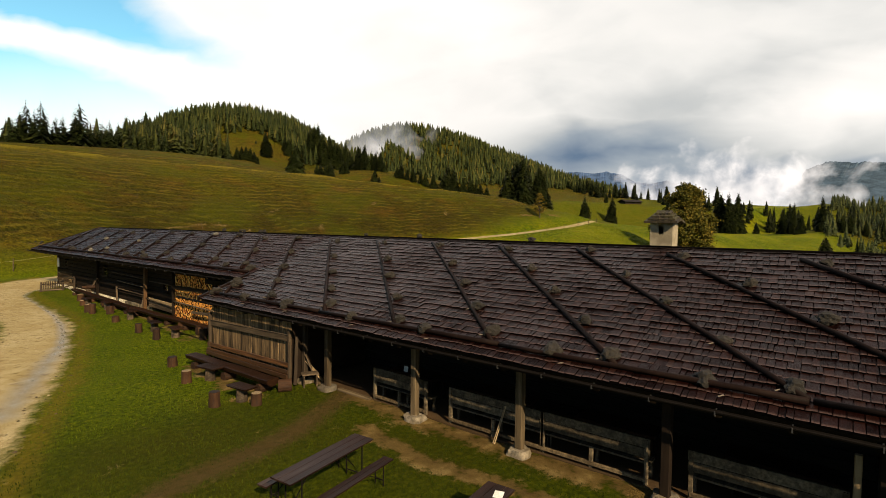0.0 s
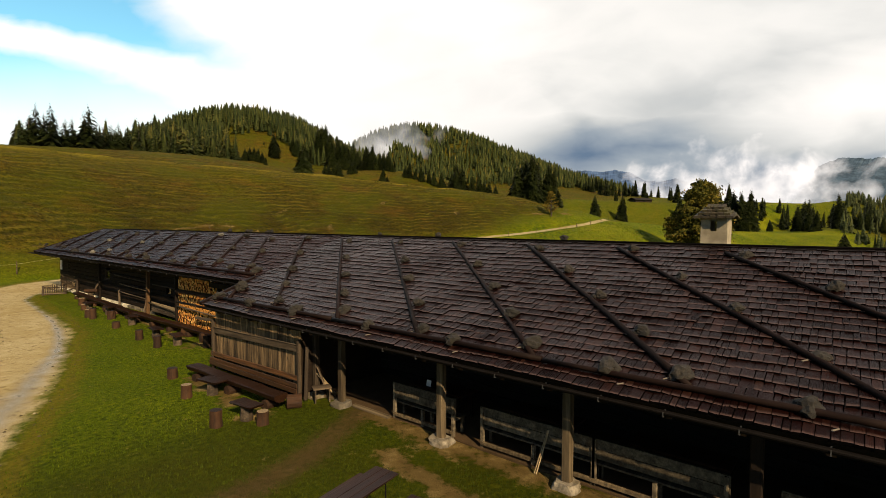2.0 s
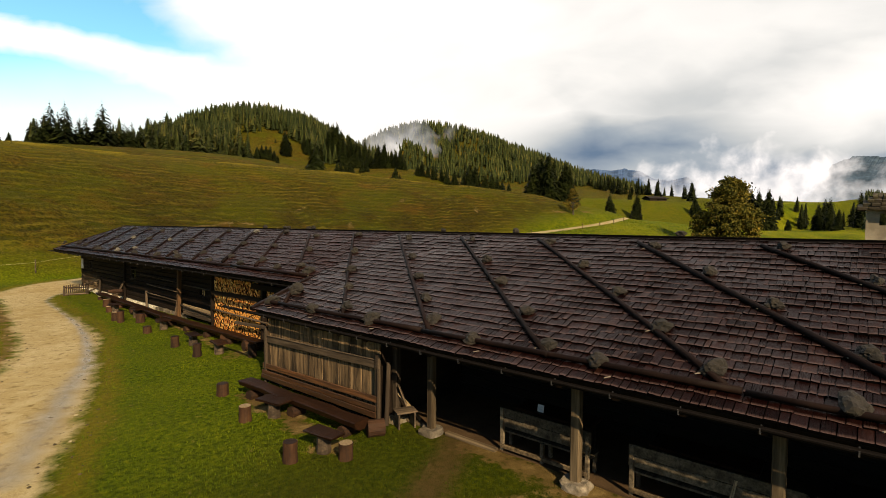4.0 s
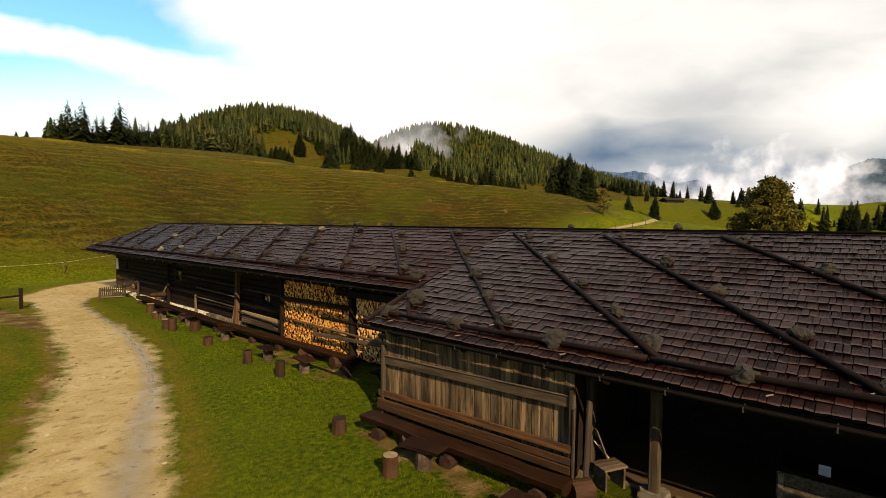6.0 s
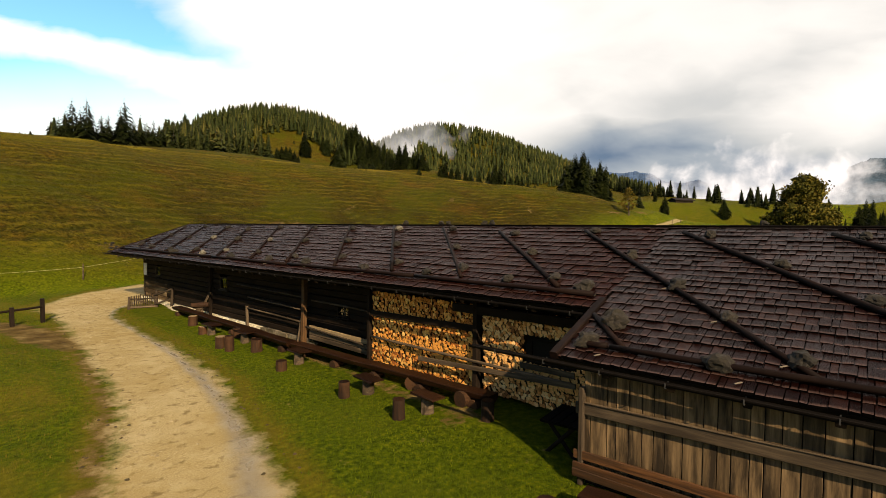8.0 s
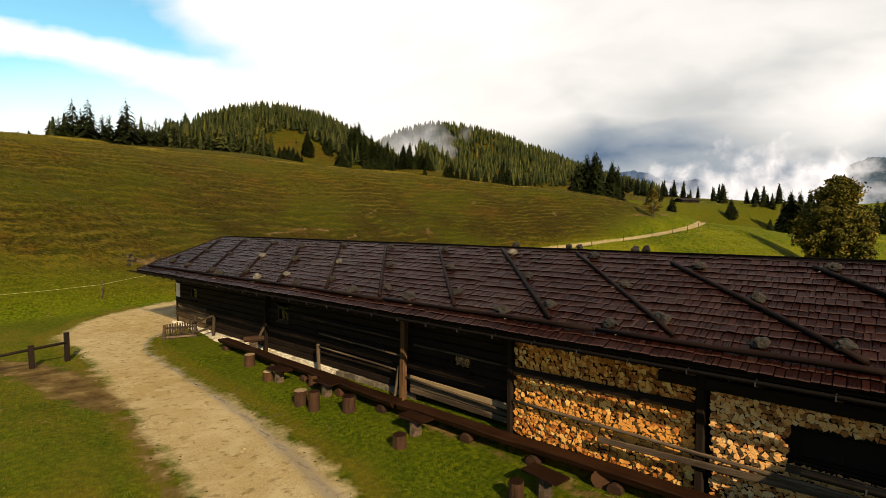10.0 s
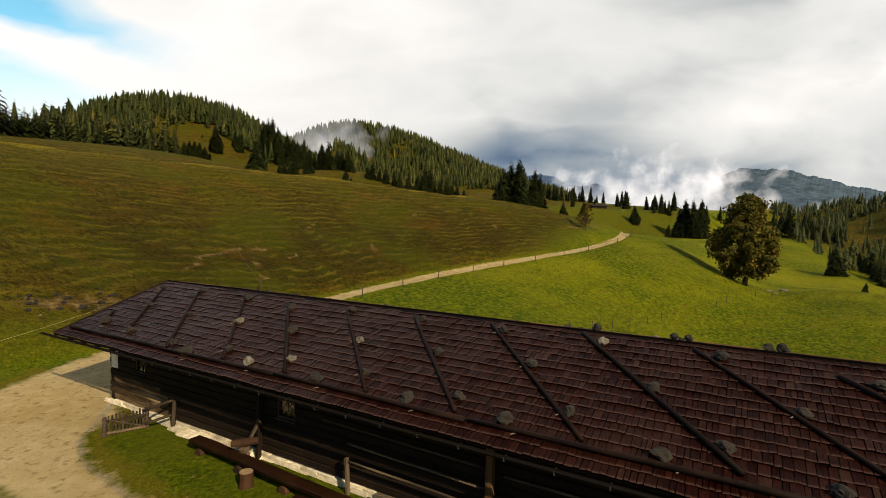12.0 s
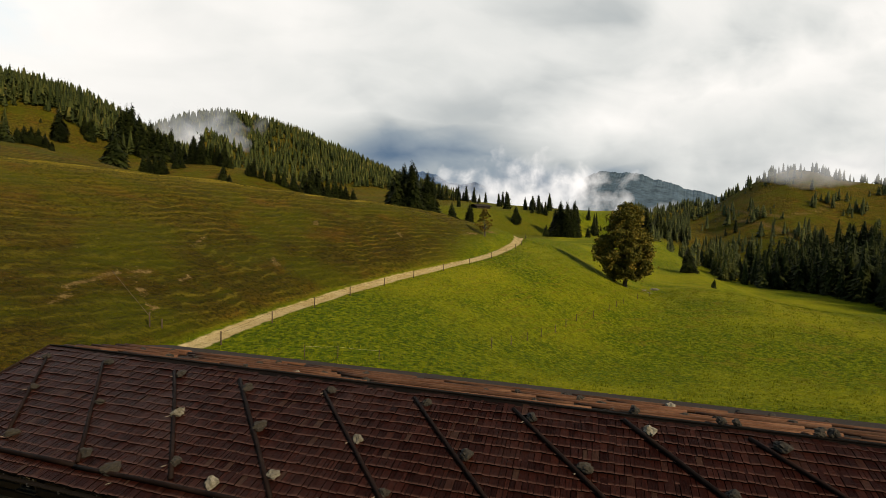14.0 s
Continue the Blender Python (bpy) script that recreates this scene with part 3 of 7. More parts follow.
    g = mixc(N, rng(mire, 0.25, 1.0, 0, 0.85), g, mixc(N, n_mid, (0.050, 0.030, 0.010), (0.115, 0.074, 0.030)))
    # gravel road
    grav = ramp(N, n_fine, (0.28, (0.145, 0.108, 0.046)), (0.5, (0.33, 0.263, 0.135)), (0.75, (0.52, 0.445, 0.27)))
    grav = mixc(N, rng(n_wide, 0.40, 0.60, 0, 0.65), grav, (0.26, 0.190, 0.074))
    grav = mixc(N, rng(n_mid, 0.48, 0.62, 0, 0.45), grav, (0.41, 0.345, 0.20))
    grav = mixc(N, rng(noise_at(3.5, 5), 0.55, 0.66, 0, 0.7), grav, (0.125, 0.085, 0.032))
    grav = mixc(N, rng(noise_at(55.0, 2), 0.66, 0.72, 0, 0.7), grav, (0.60, 0.54, 0.42))
    wet = N("ShaderNodeMath", {"operation": "ADD"}, i0=A("wet"), i1=rng(n_mid, 0.25, 0.75, -0.25, 0.2)).outputs[0]
    wetf = rng(wet, 0.12, 0.8)
    grav = mixc(N, mul(wetf, 0.55), grav, (0.105, 0.085, 0.060))
    r_edge = N("ShaderNodeMath", {"operation": "ADD"}, i0=A("road"), i1=N("ShaderNodeMath", {"operation": "ADD"}, i0=rng(n_mid, 0.2, 0.8, -0.25, 0.25), i1=rng(n_tuft, 0.25, 0.75, -0.12, 0.12)).outputs[0]).outputs[0]
    roadf = rng(r_edge, 0.34, 0.66)
    g = mixc(N, roadf, g, grav)
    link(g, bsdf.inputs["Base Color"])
    rough = N("ShaderNodeMath", {"operation": "MULTIPLY_ADD", "use_clamp": True}, i0=mul(wetf, roadf), i1=-0.68, i2=0.93).outputs[0]
    link(rough, bsdf.inputs["Roughness"])
    link(N("ShaderNodeMath", {"operation": "MULTIPLY_ADD"}, i0=mul(wetf, roadf), i1=0.5, i2=0.04).outputs[0], bsdf.inputs["Specular IOR Level"])
    hgt = N("ShaderNodeMath", {"operation": "MULTIPLY_ADD"}, i0=n_tuft, i1=0.6, i2=n_fine).outputs[0]
    hb0 = N("ShaderNodeMath", {"operation": "MULTIPLY_ADD"}, i0=n_mid, i1=2.0, i2=hgt).outputs[0]
    hb1 = N("ShaderNodeMath", {"operation": "MULTIPLY_ADD"}, i0=N("ShaderNodeMath", {"operation": "MULTIPLY"}, i0=clump, i1=N("ShaderNodeMath", {"operation": "ADD"}, i0=A("meadow"), i1=A("hill")).outputs[0]).outputs[0], i1=13.0, i2=hb0).outputs[0]
    shelf = N("ShaderNodeMath", {"operation": "MULTIPLY"}, i0=N("ShaderNodeMath", {"operation": "MULTIPLY_ADD"}, i0=tread, i1=-0.05, i2=N("ShaderNodeMath", {"operation": "ADD"}, i0=band, i1=stretched).outputs[0]).outputs[0], i1=A("hill")).outputs[0]
    hb = N("ShaderNodeMath", {"operation": "MULTIPLY_ADD"}, i0=shelf, i1=26.0, i2=hb1).outputs[0]
    str_ = N("ShaderNodeMath", {"operation": "MULTIPLY_ADD"}, i0=roadf, i1=-0.55, i2=0.8).outputs[0]
    link(N("ShaderNodeBump", Strength=str_, Distance=0.10, Height=hb).outputs[0], bsdf.inputs["Normal"])
    return m


M_GROUND = ground_material()

# ---- mesh helpers ----
class Build:
    """Collects simple solids into one mesh."""
    def __init__(self):
        self.v, self.f = [], []

    def add(self, verts, faces, m=None):
        o = len(self.v)
        self.v += [tuple(m @ Vector(p)) for p in verts] if m is not None else [tuple(p) for p in verts]
        self.f += [tuple(i + o for i in q) for q in faces]
        return self

    def box(self, x0, x1, y0, y1, z0, z1, m=None, bevel=0.0):
        if bevel <= 0:
            v = [(x, y, z) for x in (x0, x1) for y in (y0, y1) for z in (z0, z1)]
            return self.add(v, [(0, 1, 3, 2), (4, 6, 7, 5), (0, 4, 5, 1), (2, 3, 7, 6), (0, 2, 6, 4), (1, 5, 7, 3)], m)
        # chamfered along x: an eight-sided section
        b = bevel
        sec = [(y0 + b, z0), (y1 - b, z0), (y1, z0 + b), (y1, z1 - b), (y1 - b, z1), (y0 + b, z1), (y0, z1 - b), (y0, z0 + b)]
        v = [(x, y, z) for x in (x0, x1) for y, z in sec]
        f = [tuple(range(7, -1, -1)), tuple(range(8, 16))] + [(i, (i + 1) % 8, 8 + (i + 1) % 8, 8 + i) for i in range(8)]
        return self.add(v, f, m)

    def tube(self, pts, radii, n=8, jitter=0.0, rnd=random, caps=True):
        """A round bar through points."""
        rings = []
        for i, p in enumerate(pts):
            p = Vector(p)
            a, b = Vector(pts[max(i - 1, 0)]), Vector(pts[min(i + 1, len(pts) - 1)])
            q = (b - a).to_track_quat("X", "Z").to_matrix()
            r = radii[i] if isinstance(radii, (list, tuple)) else radii
            rings.append([p + q @ Vector((0, math.cos(t) * r * (1 + rnd.uniform(-jitter, jitter)), math.sin(t) * r * (1 + rnd.uniform(-jitter, jitter)))) for t in [2 * math.pi * k / n for k in range(n)]])
        f = [(i * n + k, i * n + (k + 1) % n, (i + 1) * n + (k + 1) % n, (i + 1) * n + k) for i in range(len(rings) - 1) for k in range(n)]
        if caps:
            f += [tuple(range(n - 1, -1, -1)), tuple(range((len(rings) - 1) * n, len(rings) * n))]
        return self.add([p for r in rings for p in r], f)

    def mesh(self, name, mat, smooth=False):
        me = bpy.data.meshes.new(name)
        me.from_pydata(self.v, [], self.f)
        me.materials.append(mat)
        if smooth:
            me.shade_smooth()
        me.update()
        return me


def part(name, b, mat, parent=None, label="", m=None, smooth=False):
    """One mesh object from a Build (or mesh), under a thing or part."""
    ob = new(name, b if isinstance(b, bpy.types.Mesh) else b.mesh(name, mat, smooth))
    if m is not None:
        ob.matrix_basis = m
    if parent is not None:
        ob.parent = parent
    if label:
        tagged(ob, label)
    return ob


def empty(name, m=None, **tags):
    ob = new(name)
    ob.empty_display_size = 0.3
    if m is not None:
        ob.matrix_basis = m
    return tagged(ob, **tags)


def big_mesh(name, verts, faces, mat, smooth=False):
    """Quick mesh from numpy arrays; faces all have the same number of corners."""
    me = bpy.data.meshes.new(name)
    k = faces.shape[1]
    me.vertices.add(len(verts)); me.vertices.foreach_set("co", np.asarray(verts, np.float32).ravel())
    me.loops.add(faces.size); me.loops.foreach_set("vertex_index", faces.astype(np.int32).ravel())
    me.polygons.add(len(faces)); me.polygons.foreach_set("loop_start", np.arange(0, faces.size, k, dtype=np.int32))
    me.update(calc_edges=True)
    me.materials.append(mat)
    if smooth:
        me.shade_smooth()
    else:
        me.shade_flat()
    return me


def span(p, q):
    """Pose whose x axis runs from p to q, z as upright as can be, origin at p."""
    p, q = Vector(p), Vector(q)
    x = (q - p).normalized()
    z = Vector((0, 0, 1)) - x * x.z
    z = z.normalized() if z.length > 1e-3 else Vector((0, 1, 0))
    y = z.cross(x)
    return Matrix.Translation(p) @ Matrix((x, y, z)).transposed().to_4x4()


# ---- the land ----
def smooth(a, b, v):
    t = np.clip((v - a) / (b - a), 0, 1)
    return t * t * (3 - 2 * t)


def track_y(x):
    """Middle line of the gravel track behind the hut."""
    return np.interp(x, [-60, 0, 8, 21, 27, 34, 44, 56, 66, 75, 81, 89, 100, 107, 112], [44, 45.5, 48.0, 50.2, 50.8, 51.0, 50.4, 48.2, 45.0, 41.9, 40.3, 39.4, 39.0, 39.6, 40.2])


def track_z(x):
    return np.interp(x, [-400, 22, 41, 68, 112, 135, 230, 330], [0.0, 0.05, 1.0, 2.85, 6.5, 5.2, 2.5, 0.8])


def wobble(x, y, s, seed=0.0):
    """Cheap smooth unevenness from crossed waves."""
    return (np.sin(x * s + 1.7 * np.sin(y * s * 0.63 + seed)) + np.sin(y * s * 1.13 + 1.3 * np.sin(x * s * 0.71 + seed * 2)) + 0.5 * np.sin((x + y) * s * 1.9 + seed)) / 2.5


def land(x, y):
    x, y = np.asarray(x, float), np.asarray(y, float)
    tz, u = track_z(x), y - track_y(x)
    # spur of the hillside beyond the track
    top = np.interp(x, [-200, -60, 0, 14, 45, 61, 72, 95, 108, 122], [21, 17.5, 16.5, 18.2, 16.6, 14.4, 12.0, 8.0, 3.4, 0.6])
    s = np.clip(u, 0, None) / (3.3 * np.maximum(top, 0.8))
    rise = np.where(s < 1, np.sin(np.pi / 2 * np.clip(s, 0, 1)), 1 - 0.45 * smooth(1.0, 2.4, s))
    spur = tz + top * rise * smooth(0, 3.0, u)
    spur += (wobble(x, y, 0.22) * 0.35 + wobble(x, y, 0.6, 2.0) * 0.14) * smooth(3, 14, u)
    # terraces trodden by cattle
    lanes = np.sin(spur * 10.5 + wobble(x, y, 0.10, 4.0) * 4.0 + wobble(x, y, 0.43, 1.0) * 1.2)
    spur += 0.09 * lanes * (0.55 + 0.45 * wobble(x, y, 0.17, 6.0)) * smooth(4, 12, u) * (1 - smooth(115, 135, y))
    # basin meadow
    d = -u
    amp = 8.6 + np.clip(x - 100, 0, 60) * 0.06
    basin = tz - amp * smooth(0.5, 32, d) * smooth(9, 62, x)
    sl = 0.25 * x + 0.97 * y
    upland = -5.5 + (12.0 - 0.02 * np.clip(x - 112, 0, 230)) * smooth(36, 70, sl) + 18 * smooth(232, 276, 0.6 * x + 0.8 * y) + 6 * smooth(276, 370, 0.6 * x + 0.8 * y) + 5.5 * np.exp(-((x - 232) / 30) ** 2 - ((y - 97) / 24) ** 2)
    basin = np.where(x > 60, np.maximum(basin, upland * smooth(60, 90, x) + basin * (1 - smooth(60, 90, x))), basin)
    basin += wobble(x, y, 0.09, 1.0) * 0.25 * smooth(14, 40, x)
    z = np.where(u > 0, np.maximum(spur, np.where(x > 100, basin, spur)), basin)
    # hills behind
    shoulder = 28.5 * np.exp(-((x - 80) / np.where(x > 80, 105, 190)) ** 2 - ((y - 192) / 90) ** 2)
    dome = 75 * np.exp(-((x - 185) / 112) ** 2 - ((y - 320) / 82) ** 2)
    mp, ma = 0.6626 * (x + 8) - 0.749 * (y - 5), 0.749 * (x + 8) + 0.6626 * (y - 5)
    mist_hill = 97 * np.exp(-(mp / np.where(mp > 0, 200, 140)) ** 2 - ((ma - 640) / 150) ** 2)
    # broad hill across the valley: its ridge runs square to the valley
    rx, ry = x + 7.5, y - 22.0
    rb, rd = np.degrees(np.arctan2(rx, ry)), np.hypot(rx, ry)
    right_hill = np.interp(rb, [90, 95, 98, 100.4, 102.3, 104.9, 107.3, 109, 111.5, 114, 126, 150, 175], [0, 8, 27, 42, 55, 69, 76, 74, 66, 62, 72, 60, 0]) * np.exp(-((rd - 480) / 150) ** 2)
    bench = 29 * np.exp(-((x - 200) / 90) ** 2 - ((y - 180) / 60) ** 2)
    back = np.maximum(shoulder, bench) + dome + wobble(x, y, 0.035, 3.0) * 1.6 * smooth(90, 160, y)
    far = np.hypot(x - 60, y - 60)
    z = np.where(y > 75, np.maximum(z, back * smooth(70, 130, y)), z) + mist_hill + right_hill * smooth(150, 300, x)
    z = z - 5.5 * smooth(62, 135, x) * smooth(3, -26, y) - 9 * smooth(170, 260, x) * smooth(-12, -50, y)
    # grassy rib above the valley forest
    z = z + 2.6 * np.exp(-((y + 11 - 0.072 * (x - 175)) / 9.0) ** 2) * smooth(138, 168, x) * smooth(265, 215, x)
    z = z + 8.2 * np.exp(-((x - 159) / 15) ** 2 - ((y - 86) / 14) ** 2)
    z = z - 2.0 * np.exp(-((x - 108) / 16) ** 2 - ((y - 14) / 13) ** 2) - 1.9 * smooth(125, 160, x) * smooth(340, 240, x) * smooth(62, 36, y) * smooth(-8, 8, y)
    z = z * (1 - smooth(700, 1100, far)) - 70 * smooth(520, 1100, far)
    # yard: nearly level, slightly up towards the house wall
    yard = 0.10 * smooth(-1.0, 2.2, x) * smooth(6, 12, y) + wobble(x, y, 0.9) * 0.03 - 0.10 * smooth(-6, -11, x) * 1.0
    near = (1 - smooth(8, 14, x)) * (1 - smooth(44, 50, y))
    z = z * (1 - near) + yard * near
    # bank and rough ground on the far side of the road
    z += 0.35 * np.exp(-((x + 6.2) / 1.6) ** 2 - ((y - 27) / 5.0) ** 2)
    return z


ROAD_R = ([-6, 0, 7.7, 11, 13.7, 16, 18.6, 20, 24.8, 29.8, 35.1, 36.7, 39.2], [-14, -9.6, -6.4, -5.0, -4.0, -3.3, -2.6, -2.0, -1.3, -1.02, -0.62, 0.2, 1.9])
ROAD_L = ([-6, 0, 5, 13.8, 16.9, 20.1, 22.5, 27.5, 34, 38.3, 44], [-19, -14, -10.6, -6.8, -5.75, -4.62, -4.2, -3.53, -2.77, -2.35, -1.3])


EARTH_STRIP = [(-7.2, 38.6), (-5.15, 36.3), (-4.4, 34.3), (-4.1, 32.0), (-4.0, 30.2), (-3.6, 28.4)]


def line_dist(x, y, pts):
    d = np.full(np.shape(x), 1e9)
    for (ax, ay), (bx, by) in zip(pts[:-1], pts[1:]):
        t = np.clip(((x - ax) * (bx - ax) + (y - ay) * (by - ay)) / ((bx - ax) ** 2 + (by - ay) ** 2), 0, 1)
        d = np.minimum(d, np.hypot(x - ax - t * (bx - ax), y - ay - t * (by - ay)))
    return d


def masks(x, y):
    xr, xl = np.interp(y, *ROAD_R), np.interp(y, *ROAD_L)
    inside = np.minimum(xr - x, x - xl)
    yard_road = np.where(y < 42, inside, -9.0)
    far_road = 2.6 - line_dist(x, y, [(-0.2, 39.5), (1.6, 42.5), (5.5, 45.0), (11, 47.5)])
    xs = np.array([8, 14, 21, 27, 34, 44, 56, 61, 66, 70, 75, 81, 89, 100, 107, 112])
    pts = list(zip(xs, track_y(xs) - 0.2)) + [(125, 42.5), (138, 46.5), (143, 51), (150, 60)]
    mid = line_dist(x, y, pts)
    trk = 1.0 - mid
    edge = np.maximum(np.maximum(yard_road, far_road), trk)
    road = np.clip(edge / np.where(x < 9, 1.3, 0.7) + 0.5, 0, 1)
    road = road - 0.42 * np.exp(-(mid / 0.3) ** 2) * smooth(14, 22, x)
    rut = line_dist(x, y, [(-6.85, 8.4), (-5.9, 10.5), (-4.9, 13.0), (-3.45, 16.3), (-2.85, 18.4), (-2.15, 21.4), (-1.62, 24.5), (-1.08, 29.8), (-0.78, 34.3), (-0.1, 36.4), (3.5, 40.5)])
    width = np.interp(y, [6, 14, 19, 24, 30, 40], [0.75, 0.60, 0.36, 0.22, 0.17, 0.17])
    wet = np.clip(1.05 - rut / width, 0, 1) * np.interp(y, [6, 14, 20, 26], [0.7, 0.75, 0.9, 1.0])
    verge = np.clip(1.0 - np.abs(edge + 0.45) / 0.9, 0, 1) * (x < 3) + 0.8 * np.clip(1 - np.abs(y - 43.5 - 0.1 * x) / 4.0, 0, 1) * smooth(-1.5, -4, x)
    west = np.clip((xl - x) / 1.5, 0, 1) * (y < 42)
    verge = np.maximum(verge, west * (0.62 + 0.3 * wobble(x, y, 1.1, 5.0)))
    dirt = np.clip(1.15 - line_dist(x, y, [(0.2, 2.6), (0.0, 0.0), (0.1, -3.2), (0.2, -12)]) / 0.72, 0, 1) * 0.9
    mud = np.clip(1.25 - line_dist(x, y, [(0.3, 3.0), (-0.6, 2.55), (-2.5, 1.8), (-3.7, 1.55), (-5.3, 1.4), (-8, 0.6)]) / 0.62, 0, 1)
    dirt = np.maximum(dirt, np.clip(1.15 - line_dist(x, y, [(-1.2, 0.6), (-1.4, -0.6), (-1.62, -1.6), (-1.5, -2.8), (-1.35, -3.8), (-1.35, -9)]) / 0.44, 0, 1))
    dirt = np.maximum(dirt, np.clip(1.1 - line_dist(x, y, [(-1.5, 9.4), (-1.6, 8.3), (-1.45, 6.9), (-1.8, 6.4), (-1.5, 5.5)]) / 0.5, 0, 1) * 0.9)
    dirt = np.maximum(dirt, np.clip(1.0 - line_dist(x, y, [(1.3, 23.2), (1.2, 19.5), (0.75, 15.7), (0.75, 13.0)]) / 0.4, 0, 1) * 0.75)
    dirt = np.maximum(dirt, np.clip(1 - np.hypot((x + 1.9) / 0.9, (y - 4.9) / 0.6), 0, 1))
    dirt = np.maximum(dirt, np.clip(1 - np.hypot((x - 0.5) / 1.2, (y - 13.6) / 0.6), 0, 1) * 0.9)
    dirt = np.maximum(dirt, np.clip(1.6 - line_dist(x, y, EARTH_STRIP) / 0.75, 0, 1.4))
    dirt = np.maximum(dirt, 0.62 * np.exp(-((x - xl + 0.25) / 0.4) ** 2) * smooth(4, 8, y) * smooth(36, 32, y))
    for sx, sy, ex, ey, w in ((17.3, 57.1, 19.7, 59.1, .35), (19.7, 59.1, 21.2, 59.5, .5), (21.2, 59.5, 24.3, 60.3, .4), (25.4, 60.2, 27.2, 59.9, .6), (24.9, 59.2, 24.0, 56.9, .5), (24.0, 56.9, 23.2, 55.1, .35), (28.5, 58, 30.5, 58.3, .4), (42.3, 57.4, 43.3, 58.6, .6), (36.0, 63.2, 38.5, 64.6, .35), (58, 62, 60, 63, .5), (70, 53, 71, 54.5, .5), (88, 46, 91, 45.4, .8), (98, 44.5, 101, 43.6, 1.0), (4.5, 52.3, 9, 52.9, 1.3)):
        dirt = np.maximum(dirt, 0.85 * np.clip(1.1 - line_dist(x, y, [(sx, sy), (ex, ey)]) / w, 0, 1))
    dirt = np.maximum(dirt, 0.8 * np.clip(1.2 - line_dist(x, y, [(352, -62), (336, -67.5), (322, -72.5), (298, -78)]) / 3.0, 0, 1))
    dirt = np.maximum(dirt, 0.7 * np.clip(1.2 - line_dist(x, y, [(395, -58), (381, -63.5), (346, -73), (330, -81.6), (336, -97.6), (353, -115)]) / 2.6, 0, 1))
    dirt = np.maximum(dirt, 0.7 * np.clip(1.1 - line_dist(x, y, [(104.5, 13.0), (108, 12.0), (111, 10.6)]) / 1.0, 0, 1))
    u = y - track_y(x)
    hill = smooth(0.6, 1.9, u) * smooth(40, 50, y) * (1 - 0.55 * smooth(95, 140, x)) * (1 - 0.3 * smooth(120, 160, y))
    hill = hill * (1 - (1 - smooth(45, 55, y)) * (1 - smooth(5, 8, x)))
    meadow = smooth(9, 16, x) * (1 - hill)
    top = np.interp(x, [-200, -60, 0, 14, 45, 61, 72, 95, 108, 122], [21, 17.5, 16.5, 18.2, 16.6, 14.4, 12.0, 8.0, 3.4, 0.6])
    su = u / (3.3 * np.maximum(top, 0.8))
    crest = smooth(0.4, 0.95, su) * (1 - smooth(1.0, 1.3, su)) * (x < 118) * (1 - 0.6 * smooth(5, 30, x))
    foot = smooth(0.5, 0.15, su) * smooth(1, 4, u) * smooth(4, 16, x) * (x < 100)
    far_hill = smooth(88, 100, np.degrees(np.arctan2(x + 7.5, y - 22.0))) * smooth(260, 330, np.hypot(x + 7.5, y - 22.0))
    hill = np.maximum(hill, far_hill)
    hill = np.maximum(hill, smooth(110, 140, y) * smooth(-60, 0, 150 - 0.3 * x))
    meadow = meadow * (1 - hill)
    rim = np.exp(-((su - 0.84 + 0.05 * wobble(x, y, 0.15, 3)) / 0.09) ** 2) * (x < 112)
    return road, dirt, verge, wet, hill, meadow, crest, foot, rim, mud


def stretch(a, b, dense0, dense1, step, growth, cap):
    mid = list(np.arange(dense0, dense1 + step / 2, step))
    lo, hi, s = [], [], step
    v = dense0
    while v > a:
        s = min(s * growth, cap); v -= s; lo.append(v)
    v, s = dense1, step
    while v < b:
        s = min(s * growth, cap) if v < 700 else s * 1.15
        v += s; hi.append(v)
    return np.array(lo[::-1] + mid + hi)


def make_ground():
    gx = stretch(-2500, 3600, -12.0, 4.0, 0.2, 1.04, 4.0)
    gx = np.concatenate([gx[gx < 5], np.arange(5.2, 118, 1.0), gx[gx > 118.5]])
    gx = gx[(gx > -400) | (np.arange(len(gx)) % 60 == 0)]
    gy = stretch(-2500, 3600, -9.0, 48.0, 0.25, 1.04, 4.0)
    far_y = stretch(111, 3600, 112.4, 113.0, 0.4, 1.04, 4.0)
    gy = np.concatenate([gy[gy < 48.1], np.arange(48.4, 112.0, 0.42), far_y[far_y > 112.2]])
    gy = gy[(gy > -400) | (np.arange(len(gy)) % 60 == 0)]
    X, Y = np.meshgrid(gx, gy)
    Z = land(X, Y)
    nx, ny = len(gx), len(gy)
    i = np.arange(nx * ny).reshape(ny, nx)
    faces = np.stack([i[:-1, :-1], i[:-1, 1:], i[1:, 1:], i[1:, :-1]], -1).reshape(-1, 4)
    me = big_mesh("ground", np.stack([X, Y, Z], -1).reshape(-1, 3), faces, M_GROUND, True)
    for name, val in zip(("road", "dirt", "verge", "wet", "hill", "meadow", "crest", "foot", "rim", "mud"), masks(X, Y)):
        a = me.attributes.new(name, "FLOAT", "POINT")
        a.data.foreach_set("value", np.asarray(val, np.float32).ravel())
    ob = new("ground", me)
    tagged(ob, "grassy alpine yard, gravel road, grazed hillside and meadow", "ground", kind="structure")


make_ground()


def zland(x, y):
    return float(land(np.array([x]), np.array([y]))[0])

